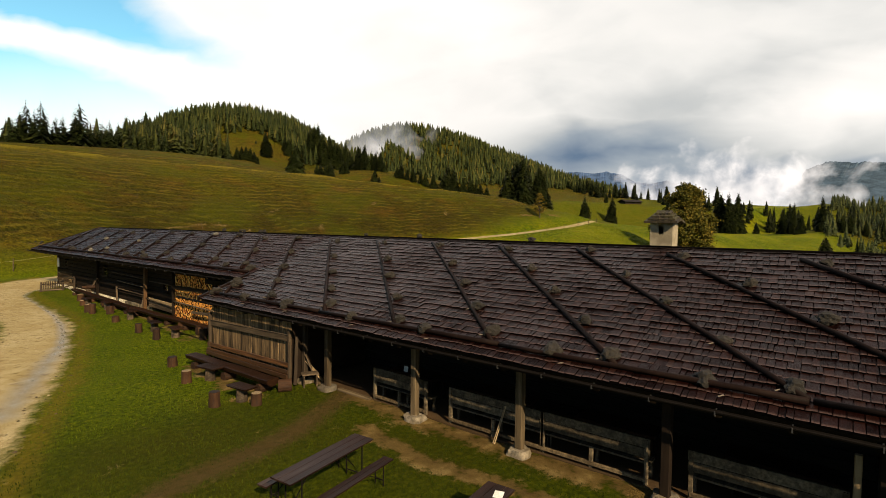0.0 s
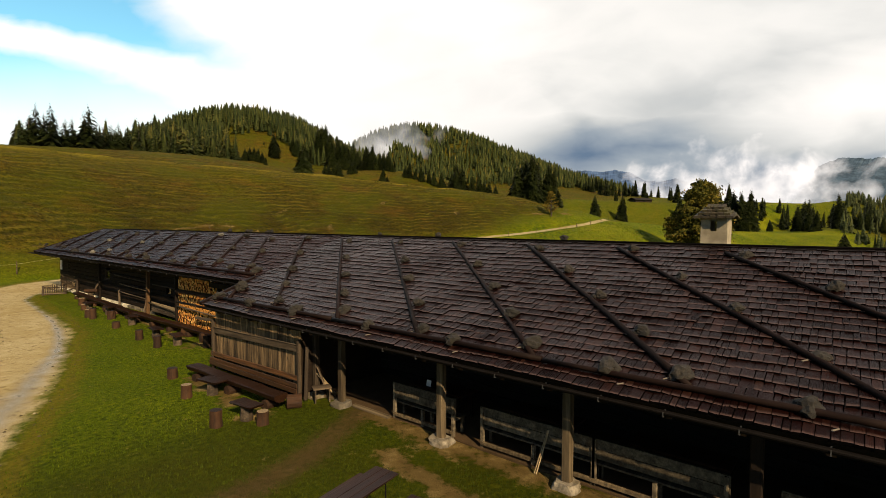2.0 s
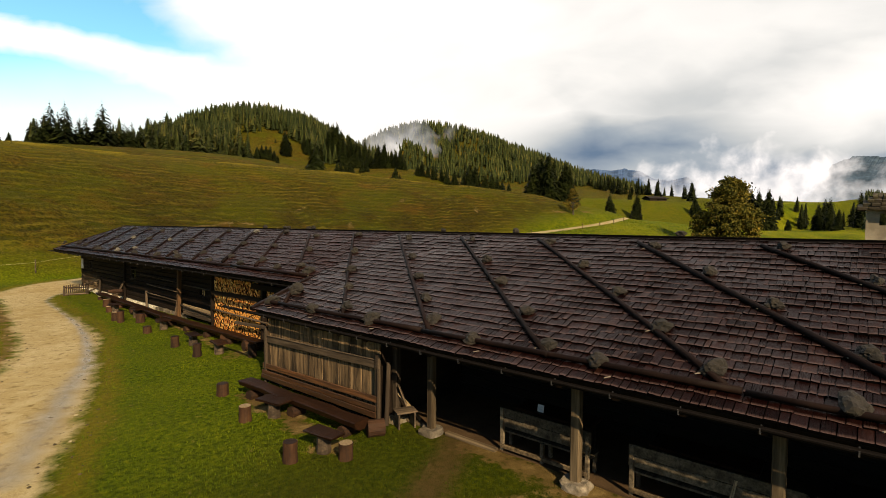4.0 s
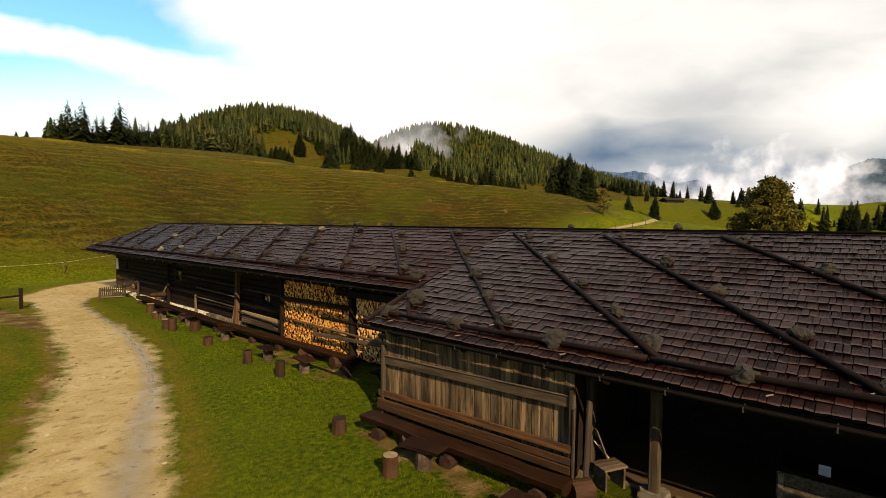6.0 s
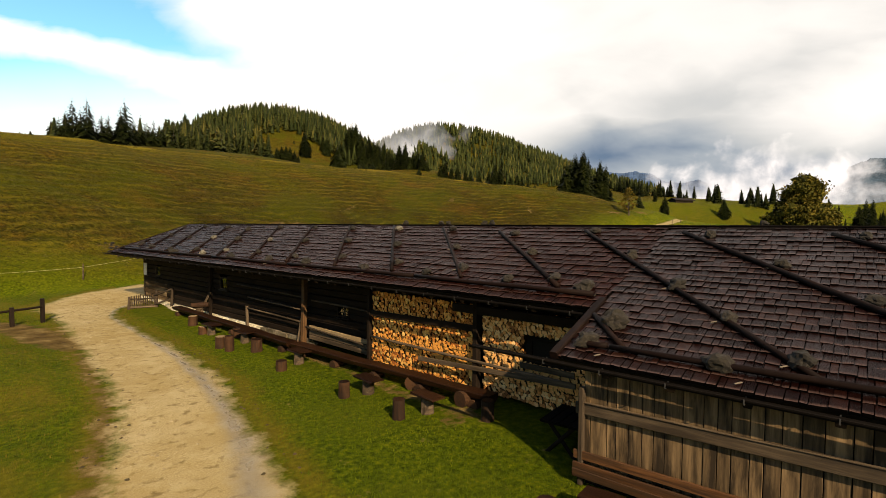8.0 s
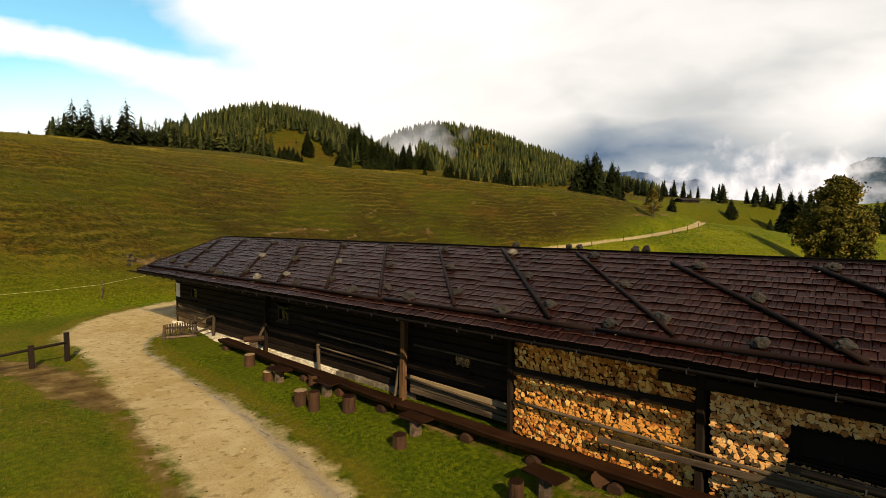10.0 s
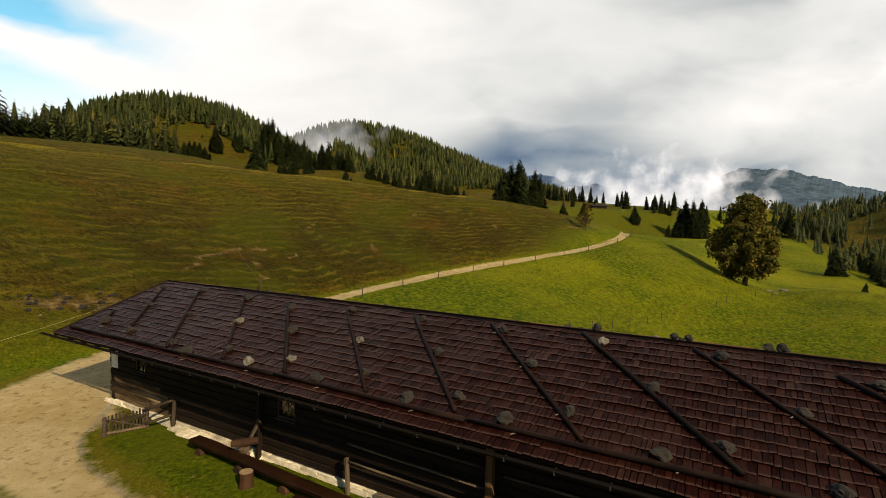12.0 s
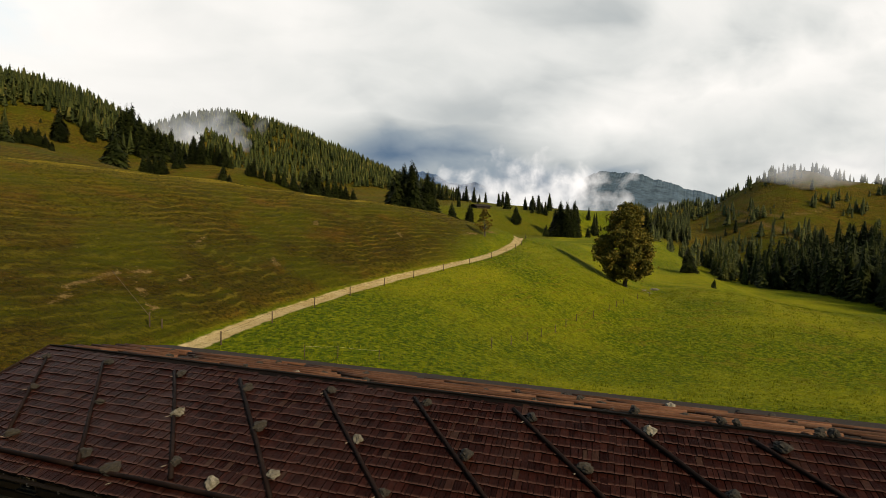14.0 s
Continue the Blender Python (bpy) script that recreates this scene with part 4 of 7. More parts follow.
# ---- trees ----
def spruce_arrays(rng, height, spread, layers, arms, droop=0.45, ragged=0.3, slim=1.0, dense=True):
    """Needle boughs of a spruce as drooping, folded diamonds: arrays of corners, four each."""
    n = int(layers * arms * 0.72)
    f = (np.arange(n) + rng.random(n)) / n
    f = 1 - np.sqrt(1 - 0.9995 * f)
    a = np.arange(n) * 2.39996 + rng.normal(0, 0.5, n)
    reach = spread * (0.05 + (1 - f) ** 0.78) * (1 - ragged + 1.5 * ragged * rng.random(n)) * (0.72 + 0.28 * np.sin(np.pi * np.clip(f * 3.0, 0.15, 0.5)))
    reach *= 1 + 0.16 * np.sin(a * 1.0 + 5 * f) + 0.1 * np.sin(a * 2 - 9 * f)
    z = height * (0.05 + 0.93 * f)
    w = slim * reach * (0.22 + 0.2 * rng.random(n)) + 0.012 * spread
    dz = -droop * reach * (0.6 + 0.8 * rng.random(n))
    c, s = np.cos(a), np.sin(a)
    mid = 0.62 * reach
    inner = 0.08 + 0.34 * rng.random(n)
    root = np.stack([inner * c * reach, inner * s * reach, z + 0.1 * reach + inner * dz], -1)
    tip = np.stack([c * reach, s * reach, z + dz], -1)
    zl = z + 0.3 * dz - 0.22 * reach * rng.random(n)
    zr = z + 0.3 * dz - 0.22 * reach * rng.random(n)
    left = np.stack([c * mid - s * w, s * mid + c * w, zl], -1)
    right = np.stack([c * mid + s * w, s * mid - c * w, zr], -1)
    # solid heart of the crown behind the boughs
    k = 7
    t = np.arange(k) * 2 * np.pi / k + rng.random()
    lo, hi = 0.55 * spread, 0.33 * spread
    ring = lambda r, zz, o: np.stack([np.cos(t + o) * r * (0.85 + 0.3 * rng.random(k)), np.sin(t + o) * r * (0.85 + 0.3 * rng.random(k)), np.full(k, zz)], -1)
    r0, r1, r2 = ring(lo, height * 0.06, 0), ring(hi, height * 0.5, 0.3), ring(0.05 * spread, height * 0.84, 0.5)
    heart = np.concatenate([np.stack([a, np.roll(a, -1, 0), np.roll(b, -1, 0), b], 1) for a, b in ((r0, r1), (r1, r2))])
    boughs = np.stack([root, left, tip, right], 1)
    return np.concatenate([boughs, heart]) if dense else boughs


def make_spruce(name, seed, height, spread, layers=34, arms=11, label="", group=""):
    """One spruce: tapered trunk with limbs hidden in a crown of drooping boughs."""
    rng = np.random.default_rng(seed)
    open_crown = arms < 10
    q = spruce_arrays(rng, height, spread, layers, int(arms * 2.6), ragged=0.75 if open_crown else 0.42, slim=0.6 if open_crown else 0.5, dense=not open_crown)
    tree = empty(name, category="tree", label=label or "dark green spruce standing on the pasture", group=group or "spruces on the pasture")
    part("crown", big_mesh("crown", q.reshape(-1, 3), np.arange(len(q) * 4).reshape(-1, 4), M_SPRUCE), None, tree)
    b = Build().tube([(0, 0, -0.5), (0, 0, height * 0.5), (0, 0, height * 0.88)], [height * 0.017, height * 0.010, height * 0.002], 7)
    part("trunk", b, M_BARK, tree)
    return tree


SPRUCES = [make_spruce("spruce", 11 + k, h, w, lay, arm) for k, (h, w, lay, arm) in enumerate(((18, 4.3, 44, 15), (15, 3.9, 40, 14), (17, 3.3, 46, 13), (10, 2.9, 34, 13), (13, 4.4, 36, 15), (17, 3.6, 24, 9), (15, 3.4, 22, 8)))]
used = set()


def plant(kind, x, y, scale=1.0, turn=0.0, dz=0.0):
    m = Matrix.Translation((x, y, zland(x, y) + dz)) @ Matrix.Rotation(turn, 4, "Z")
    if kind not in used:
        used.add(kind)
        ob = SPRUCES[kind]
        ob.matrix_basis = m @ Matrix.Scale(scale, 4)
    else:
        ob = copy_thing(SPRUCES[kind], m)
        ob.scale = (scale, scale, scale)
    return ob


# kind, x, y, size
CLEARING_TREES = [
    (4, 125.3, 229.1, 0.5), (3, 128.6, 230.5, 0.74), (4, 130.9, 230.2, 0.57), (3, 131.6, 227.3, 0.77), (3, 132.1, 224.5, 0.62), (3, 130.3, 218.5, 0.41), (1, 150.6, 243.3, 1.02),
    (3, 155.8, 261.6, 0.24), (4, 130.9, 187.8, 1.21), (2, 170.1, 253.7, 0.63), (1, 169.4, 249.3, 0.78),
]
DOME_EDGE_TREES = [
    (1, 184.1, 247.6, 1.41), (2, 188.3, 249.3, 1.38), (0, 188.6, 246.4, 1.38), (2, 186.9, 239.8, 1.29), (1, 184.0, 233.1, 1.06), (2, 189.1, 235.1, 1.21), (1, 187.3, 228.6, 1.19),
    (1, 187.8, 225.4, 1.08), (2, 197.1, 230.3, 1.1), (1, 190.9, 219.6, 0.87), (2, 185.3, 211.0, 0.59), (0, 182.4, 202.5, 0.82), (0, 183.3, 198.6, 0.86), (3, 181.3, 193.3, 0.8),
    (2, 183.2, 192.8, 0.66), (1, 183.3, 189.7, 0.72), (0, 182.1, 184.9, 0.65), (1, 180.7, 180.4, 0.4),
]
SLOPE_TREES = [
    (3, 144.0, 189.7, 0.9), (3, 145.9, 189.3, 0.96), (3, 148.8, 189.4, 0.82), (4, 151.2, 188.5, 0.67), (4, 161.9, 192.0, 0.45), (3, 163.4, 190.5, 0.54), (3, 160.6, 167.0, 0.78),
    (3, 160.5, 164.0, 0.47), (1, 177.6, 168.3, 0.44), (0, 178.9, 166.7, 0.48), (1, 180.8, 164.3, 0.42), (1, 181.0, 160.7, 0.55), (2, 183.3, 157.5, 0.49), (1, 184.0, 154.8, 0.53),
    (1, 185.4, 150.8, 0.61),
]
BENCH_TREES = [
    (1, 194.5, 151.6, 0.57), (0, 186.2, 142.3, 0.91), (1, 189.2, 141.3, 1.06), (1, 196.6, 140.5, 0.73), (2, 201.6, 139.8, 0.8), (1, 203.0, 137.4, 0.72), (3, 204.1, 135.3, 1.05),
    (3, 205.7, 132.3, 1.06),
]
SPUR_TREES = [
    (0, 155.5, 84, 1.06), (2, 154, 82.5, 1.08), (1, 157, 87.5, 1.20), (0, 162, 80.5, 0.94), (2, 163.5, 79, 0.96), (1, 152, 88, 1.08), (1, 159.5, 90.5, 1.08), (3, 158, 92, 1.50), (2, 160, 84, 0.98),
]
PASTURE_TREES = [
    (3, 237, 93, 1.2), (1, 282, 95, 1.1), (2, 318, 112, 0.5), (2, 419, 141, 0.75), (4, 322, 74, 0.95), (3, 312.2, 53.1, 0.85), (0, 324, 45.5, 1.42), (2, 321, 41, 1.5),
    (0, 325, 37, 1.42), (1, 329, 49, 1.35), (3, 333.7, 28.3, 0.75), (1, 284, 12, 0.92), (0, 290.1, 9.7, 0.89), (2, 277.2, 7.4, 0.94), (1, 267.4, 4.0, 0.69), (2, 288, -3.2, 1.08),
]
RIM_TREES = [
    (1, 301.7, -11, 0.65), (0, 304.6, -13.8, 0.62), (1, 309.5, -17, 0.58), (3, 261.6, -12.9, 0.5), (2, 310.4, -20, 0.55), (4, 172.0, -6.4, 0.70), (3, 147.5, -9.3, 0.28),
]
RIDGE_TREES = [
    (3, 21.8, 192.4, 0.36), (3, 24.1, 192.0, 0.40), (3, 27.4, 187.3, 0.32), (6, 29.4, 184.9, 0.55), (6, 31.3, 186.5, 0.67), (5, 33.4, 188.1, 0.84), (6, 34.8, 185.7, 0.76),
    (5, 36.1, 184.4, 0.84), (6, 37.4, 186.1, 0.72), (6, 40.9, 188.3, 0.68), (6, 43.1, 189.7, 0.72), (5, 45.7, 186.9, 0.78), (5, 47.3, 188.5, 0.93), (6, 50.6, 191.7, 0.70),
    (6, 53.7, 194.9, 0.62), (6, 57.2, 199.0, 0.72), (6, 59.2, 198.3, 0.76), (6, 61.3, 197.5, 0.65), (6, 66.7, 200.8, 0.70),
]
for k, x, y, s in CLEARING_TREES + DOME_EDGE_TREES + SLOPE_TREES + BENCH_TREES + SPUR_TREES + PASTURE_TREES + RIM_TREES + RIDGE_TREES:
    plant(k, x, y, s, turn=(x * 12.9 + y * 78.2) % 6.28)


def woods(name, label, spots, rng, hmin, hmax, mat, layers=9, arms=6, slim=1.0, dense=True):
    """Far woods as one object: many small conifers."""
    proto = [spruce_arrays(np.random.default_rng(90 + k), 1.0, w, layers, arms, ragged=0.42 if dense else 0.6, slim=slim, dense=dense) for k, w in enumerate((0.22, 0.17, 0.25, 0.19))]
    out = []
    for x, y in spots:
        p = proto[int(rng.integers(len(proto)))]
        h = rng.uniform(hmin, hmax)
        a = rng.uniform(0, 6.28)
        c, s = math.cos(a), math.sin(a)
        wx = rng.uniform(0.8, 1.25)
        q = p * h
        q = np.stack([(q[..., 0] * c - q[..., 1] * s) * wx + x, (q[..., 0] * s + q[..., 1] * c) * wx + y, q[..., 2] + 0.0], -1)
        out.append((q, x, y))
    zs = land(np.array([o[1] for o in out]), np.array([o[2] for o in out]))
    for (q, _, _), z in zip(out, zs):
        q[..., 2] += z
    v = np.concatenate([o[0].reshape(-1, 3) for o in out])
    ob = new(name, big_mesh(name, v, np.arange(len(v)).reshape(-1, 4), mat))
    tagged(ob, label, "woods", kind="stuff")


def scatter(n, rng, x0, x1, y0, y1, test):
    X, Y = rng.uniform(x0, x1, n), rng.uniform(y0, y1, n)
    ok = test(X, Y)
    return list(zip(X[ok], Y[ok]))


rng = np.random.default_rng(5)
def on_dome(x, y):
    d = np.exp(-((x - 185) / 112) ** 2 - ((y - 320) / 82) ** 2)
    clearing = (np.hypot((x - 149) / 27, (y - 248) / 29) < 1)
    return (d > 0.30) & (y > 246 - 0.12 * (x - 100)) & (x > 108) & ~clearing


def on_saddle(x, y):
    return (x > -12 + 0.21 * y) & (x < 114) & (np.sin(x * 0.31 + 0.5 * y) + np.sin(y * 0.23 + 1) > -0.7)


def on_mist_hill(x, y):
    p, a = 0.6626 * (x + 8) - 0.749 * (y - 5), 0.749 * (x + 8) + 0.6626 * (y - 5)
    return (np.exp(-(p / np.where(p > 0, 200, 140)) ** 2 - ((a - 640) / 150) ** 2) > 0.15) & (a < 690)


def seen_from_hut(x, y):
    return np.degrees(np.arctan2(x + 7.5, y - 22)), np.hypot(x + 7.5, y - 22)


def in_valley(x, y):
    b, d = seen_from_hut(x, y)
    front = np.interp(b, [96, 103, 106, 109, 112, 115, 125, 150], [235, 222, 216, 200, 182, 172, 150, 125]) + 4 * np.sin(x * 0.21 + y * 0.13)
    return (b > 98.5) & (d > front) & ((y < -25 - 0.04 * (x - 200)) | (x < 175)) & (d < front + np.interp(b, [98, 106, 109, 111, 116], [60, 60, 90, 125, 160]))


def on_right_hill(x, y):
    b, d = seen_from_hut(x, y)
    patchy = np.sin(x * 0.11 + 1.5 * np.sin(y * 0.05)) + np.sin(y * 0.14 - x * 0.04) + np.sin(x * 0.31 + y * 0.23)
    return (b > 93) & ((patchy > 0.85) | ((b < 99) & (d > 300)) | ((d < 330) & (patchy > -0.6)) | ((patchy > 0.4) & (d > 440)))


woods("spruce_woods", "mixed spruce and larch woods on the domed hill", scatter(6000, rng, 90, 330, 225, 400, on_dome), rng, 5, 14, M_WOODS, 11, 7, 0.9)
woods("saddle_woods", "open row of larches and spruces on the saddle", scatter(330, rng, 36, 116, 215, 300, on_saddle), rng, 9, 18, M_WOODS, 26, 12, 0.7)
woods("mist_hill_woods", "dense spruce woods on the misty hill", scatter(9500, rng, 260, 740, 60, 560, on_mist_hill), rng, 8, 15, M_WOODS, 8, 6)
woods("pasture_edge_woods", "uneven row of spruces along the far pasture edge", scatter(620, rng, 300, 520, -60, 190, lambda x, y: (np.abs(x - 350 - 0.55 * y - 14 * np.sin(y * 0.07)) < 20) & (np.sin(y * 0.21) + np.sin(y * 0.087 + 1) > -0.9)), rng, 5, 17, M_SPRUCE, 20, 11, 0.8)
# one forest in two needle colours, painting its shaded and its sunlit part
woods("valley_spruces", "dark spruce forest at the foot of the slope", scatter(3100, rng, 60, 330, -200, 10, lambda x, y: in_valley(x, y) & (seen_from_hut(x, y)[0] > 105.5 + 1.5 * np.sin(x * 0.3))), rng, 11, 21, M_SPRUCE, 26, 14, 0.42)
woods("slope_spruces", "spruces below the grassy rib, sunlight painted by paler needles", scatter(2600, rng, 60, 330, -200, 10, lambda x, y: in_valley(x, y) & (seen_from_hut(x, y)[0] < 106.5)), rng, 8, 17, M_WOODS, 26, 14, 0.42)
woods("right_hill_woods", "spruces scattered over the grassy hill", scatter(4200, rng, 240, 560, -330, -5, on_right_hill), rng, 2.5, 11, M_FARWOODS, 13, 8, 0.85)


def broadleaf(name, seed, height, spread, trunk_h, clumps, leaves, mat, label, leaf=0.3):
    """Broadleaf tree: trunk and forking limbs, crown of leaf clumps with gaps."""
    rng = np.random.default_rng(seed)
    tree = empty(name, category="tree", label=label)
    b = Build().tube([(0, 0, -0.5), (0.1, 0, trunk_h * 0.6), (0.0, 0.1, trunk_h), (0.1, 0, height * 0.6), (0, 0, height * 0.88)],
                     [height * 0.035, height * 0.028, height * 0.024, height * 0.012, height * 0.003], 9, 0.08, random.Random(seed))
    centres = []
    for k in range(clumps):
        f = rng.random() ** 1.15
        z = trunk_h * 0.8 + (height - trunk_h * 0.8) * f
        env = (0.55 + 1.5 * f if f < 0.3 else 1.0 * ((1 - f) / 0.7) ** 0.62) * rng.uniform(0.82, 1.12)
        a = rng.uniform(0, 6.283)
        env *= 1 + 0.14 * math.sin(2 * a + seed) + 0.1 * math.sin(3 * a + 6 * f)
        r = spread * env * math.sqrt(rng.uniform(0.15, 0.9))
        centres.append((r * math.cos(a), r * math.sin(a), z, rng.uniform(0.5, 1.2) * spread * 0.165))
    for cx, cy, cz, cr in centres[::3]:
        h0 = max(trunk_h * 0.7, cz - 0.55 * math.hypot(cx, cy))
        b.tube([(0, 0, h0), (cx * 0.5, cy * 0.5, (h0 + cz) / 2 + 0.2), (cx, cy, cz)], [height * 0.010, height * 0.006, height * 0.0015], 5)
    part("trunk", b, M_BARK, tree, "grey-brown trunk with forking limbs")
    c = np.array(centres)
    pick = rng.integers(len(c), size=leaves)
    d = rng.normal(size=(leaves, 3))
    pos = c[pick, :3] + d * (c[pick, 3] * 0.52)[:, None] * (1.1, 1.1, 0.6)
    t1 = rng.normal(size=(leaves, 3)); t1 /= np.linalg.norm(t1, axis=1)[:, None]
    t2 = np.cross(t1, rng.normal(size=(leaves, 3))); t2 /= np.linalg.norm(t2, axis=1)[:, None]
    sz = leaf * rng.uniform(0.6, 1.3, leaves)[:, None]
    v = np.stack([pos - t1 * sz, pos + t2 * sz * 0.6, pos + t1 * sz, pos - t2 * sz * 0.6], 1)
    part("crown", big_mesh("crown", v.reshape(-1, 3), np.arange(leaves * 4).reshape(-1, 4), mat), None, tree, "crown turning from green to autumn yellow")
    return tree


maple = broadleaf("maple_tree", 3, 17.0, 6.5, 2.8, 300, 46000, M_MAPLE, "broad sycamore maple turning yellow on the meadow", 0.26)
maple.matrix_basis = Matrix.Translation((104, 16.2, zland(104, 16.2) - 0.1))
bush = broadleaf("rowan_tree", 8, 5.6, 1.8, 1.4, 60, 2600, M_RUSSET, "small russet rowan tree beside the track", 0.15)
bush.matrix_basis = Matrix.Translation((92.2, 43.9, zland(92.2, 43.9)))

# ---- the hut: one long log building under a shingle roof ----
RIDGE_X, RIDGE_Z, FALL, BACK_FALL = 5.9, 4.534, 0.36, 0.215
Y_SOUTH, Y_STEP, Y_NORTH = -14.0, 10.5, 41.3     # roof ends and the step in the eaves
EAVE_B, EAVE_A = -0.55, 1.22
WALL_X, WALL_N = 2.35, 39.3                       # log wall of the house part


def roof_z(x):
    return RIDGE_Z - (FALL * (RIDGE_X - x) if x < RIDGE_X else BACK_FALL * (x - RIDGE_X))


def on_roof(x, y, up=0.0):
    n = Vector((-FALL if x < RIDGE_X else BACK_FALL, 0, 1)).normalized()
    return Vector((x, y, roof_z(x))) + n * up


hut = empty("alpine_hut", label="long old log hut with a stone-weighted shingle roof", category="house")
SLOPE = Vector((-1, 0, -FALL)).normalized()
NORMAL = Vector((-FALL, 0, 1)).normalized()
TILT = Matrix((SLOPE, NORMAL.cross(SLOPE), NORMAL)).transposed().to_4x4()


def roof_slab(b, x0, x1, y0, y1, lift, thick):
    """A board-like slab lying in the front or back slope."""
    v = [on_roof(x, y, lift - t) for x in (x0, x1) for y in (y0, y1) for t in (0, thick)]
    b.add(v, [(0, 1, 3, 2), (4, 6, 7, 5), (0, 4, 5, 1), (2, 3, 7, 6), (0, 2, 6, 4), (1, 5, 7, 3)])
    return b


rb = Build()
roof_slab(rb, EAVE_B + 0.06, RIDGE_X - 0.001, Y_SOUTH + 0.03, Y_STEP - 0.03, -0.03, 0.06)
roof_slab(rb, EAVE_A + 0.06, RIDGE_X - 0.001, Y_STEP - 0.028, Y_NORTH - 0.03, -0.03, 0.06)
roof_slab(rb, RIDGE_X + 0.001, 2 * RIDGE_X - 0.6, Y_SOUTH + 0.03, Y_NORTH - 0.03, 0.03, 0.08)
roof = part("roof", rb, M_LOG, hut, "dark shingle roof weighted with poles and stones")
# dark ridge board over the shingle ends
for y0 in np.arange(Y_SOUTH, Y_NORTH - 0.1, 4.61):
    y1 = min(y0 + 4.6, Y_NORTH)
    m = span((RIDGE_X, y0, RIDGE_Z + 0.10), (RIDGE_X, y1, RIDGE_Z + 0.10 + random.uniform(-.012, .012)))
    part("ridge_board", Build().box(0, y1 - y0, -0.02, 0.20, -0.06, -0.02, Matrix.Rotation(radians(-19), 4, "X"), 0.008), M_INKY, roof, m=m)
    part("ridge_board", Build().box(0, y1 - y0, -0.30, 0.02, -0.02, 0.02, Matrix.Rotation(radians(14), 4, "X"), 0.008), M_INKY, roof, m=m)


def rafter_row(y0, y1, x0, step):
    y = y0
    while y < y1:
        a, c = on_roof(x0 + 0.03, y, -0.10), on_roof(RIDGE_X - 0.1, y, -0.10)
        part("rafter", Build().box(0, (c - a).length, -0.06, 0.06, -0.14, 0.0, None, 0.015), M_LOG, roof, m=span(a, c))
        y += step


rafter_row(Y_SOUTH + 0.5, Y_STEP, EAVE_B, 1.05)
rafter_row(Y_STEP + 0.5, Y_NORTH, EAVE_A, 1.05)


def beam(name, p, q, w, h, mat, parent, label="", bevel=0.02):
    L = (Vector(q) - Vector(p)).length
    return part(name, Build().box(0, L, -w / 2, w / 2, -h / 2, h / 2, None, bevel), mat, parent, label, span(p, q))


def log(name, p, q, r, mat, parent, n=10, bend=0.0, seed=1, taper=0.9, label=""):
    """A round log along local x."""
    rr = random.Random(seed)
    L = (Vector(q) - Vector(p)).length
    k = max(3, int(L / 0.9))
    pts = [(L * i / k, bend * math.sin(3.1 * i / k + seed) + rr.uniform(-.1, .1) * r, rr.uniform(-.1, .1) * r) for i in range(k + 1)]
    rad = [r * (1 - (1 - taper) * i / k) * rr.uniform(0.95, 1.05) for i in range(k + 1)]
    return part(name, Build().tube(pts, rad, n, 0.04, rr), mat, parent, label, span(p, q), True)


# barge boards on the open ends of the slopes
beam("barge_board", on_roof(EAVE_B - 0.03, Y_STEP + 0.0, 0.08), on_roof(1.55, Y_STEP + 0.0, 0.08), 0.16, 0.14, M_POLE, roof, "weathered board along the stepped roof edge")
beam("barge_board", on_roof(EAVE_A - 0.02, Y_NORTH + 0.02, 0.02), on_roof(RIDGE_X, Y_NORTH + 0.02, 0.02), 0.05, 0.22, M_LOG, roof)
beam("barge_board", on_roof(EAVE_B, Y_SOUTH - 0.02, 0.02), on_roof(RIDGE_X, Y_SOUTH - 0.02, 0.02), 0.05, 0.2, M_LOG, roof)
# fascia and wall-plate logs
for y0, y1, x in ((Y_SOUTH, Y_STEP, EAVE_B + 0.58), (Y_STEP + 0.1, WALL_N + 1.0, WALL_X + 0.05)):
    log("wall_plate", (x, y0 + 0.3, roof_z(x) - 0.34), (x, y1 - 0.05, roof_z(x) - 0.34), 0.13, M_LOG, hut, seed=4)


def gutter(x, z, y0, y1, parent):
    """Half-round dark gutter on strap brackets."""
    b, n = Build(), 9
    prof = [(math.cos(math.pi * (1 + i / (n - 1))), math.sin(math.pi * (1 + i / (n - 1)))) for i in range(n)]
    ring = [(c * 0.065, s * 0.065) for c, s in prof] + [(c * 0.056, s * 0.056) for c, s in prof[::-1]]
    v = [(xx, a, h) for xx in (0, y1 - y0) for a, h in ring]
    k = len(ring)
    b.add(v, [(i, (i + 1) % k, k + (i + 1) % k, k + i) for i in range(k)] + [(i, i + 1, k - 2 - i, k - 1 - i) for i in range(n - 1)] + [(k + i + 1, k + i, 2 * k - 1 - i, 2 * k - 2 - i) for i in range(n - 1)])
    g = part("gutter", b, M_METAL, parent, "dark half-round gutter", span((x, y0, z), (x, y1, z + 0.03)))
    y = 0.5
    while y < y1 - y0:
        part("bracket", Build().box(y - 0.010, y + 0.010, -0.068, 0.068, -0.075, -0.066).box(y - 0.009, y + 0.009, -0.076, -0.067, -0.07, 0.02).box(y - 0.009, y + 0.009, 0.067, 0.076, -0.07, 0.01), M_STRAP, g)
        y += 1.05
    return g


gutter(EAVE_B - 0.10, roof_z(EAVE_B) - 0.045, Y_SOUTH, 12.35, hut)
gutter(EAVE_A - 0.10, roof_z(EAVE_A) - 0.06, Y_STEP + 0.03, 42.4, hut)

# ---- walls of the house part: squared logs ----
log_wall = empty("log_wall"); log_wall.parent = hut
COURSE = 0.245


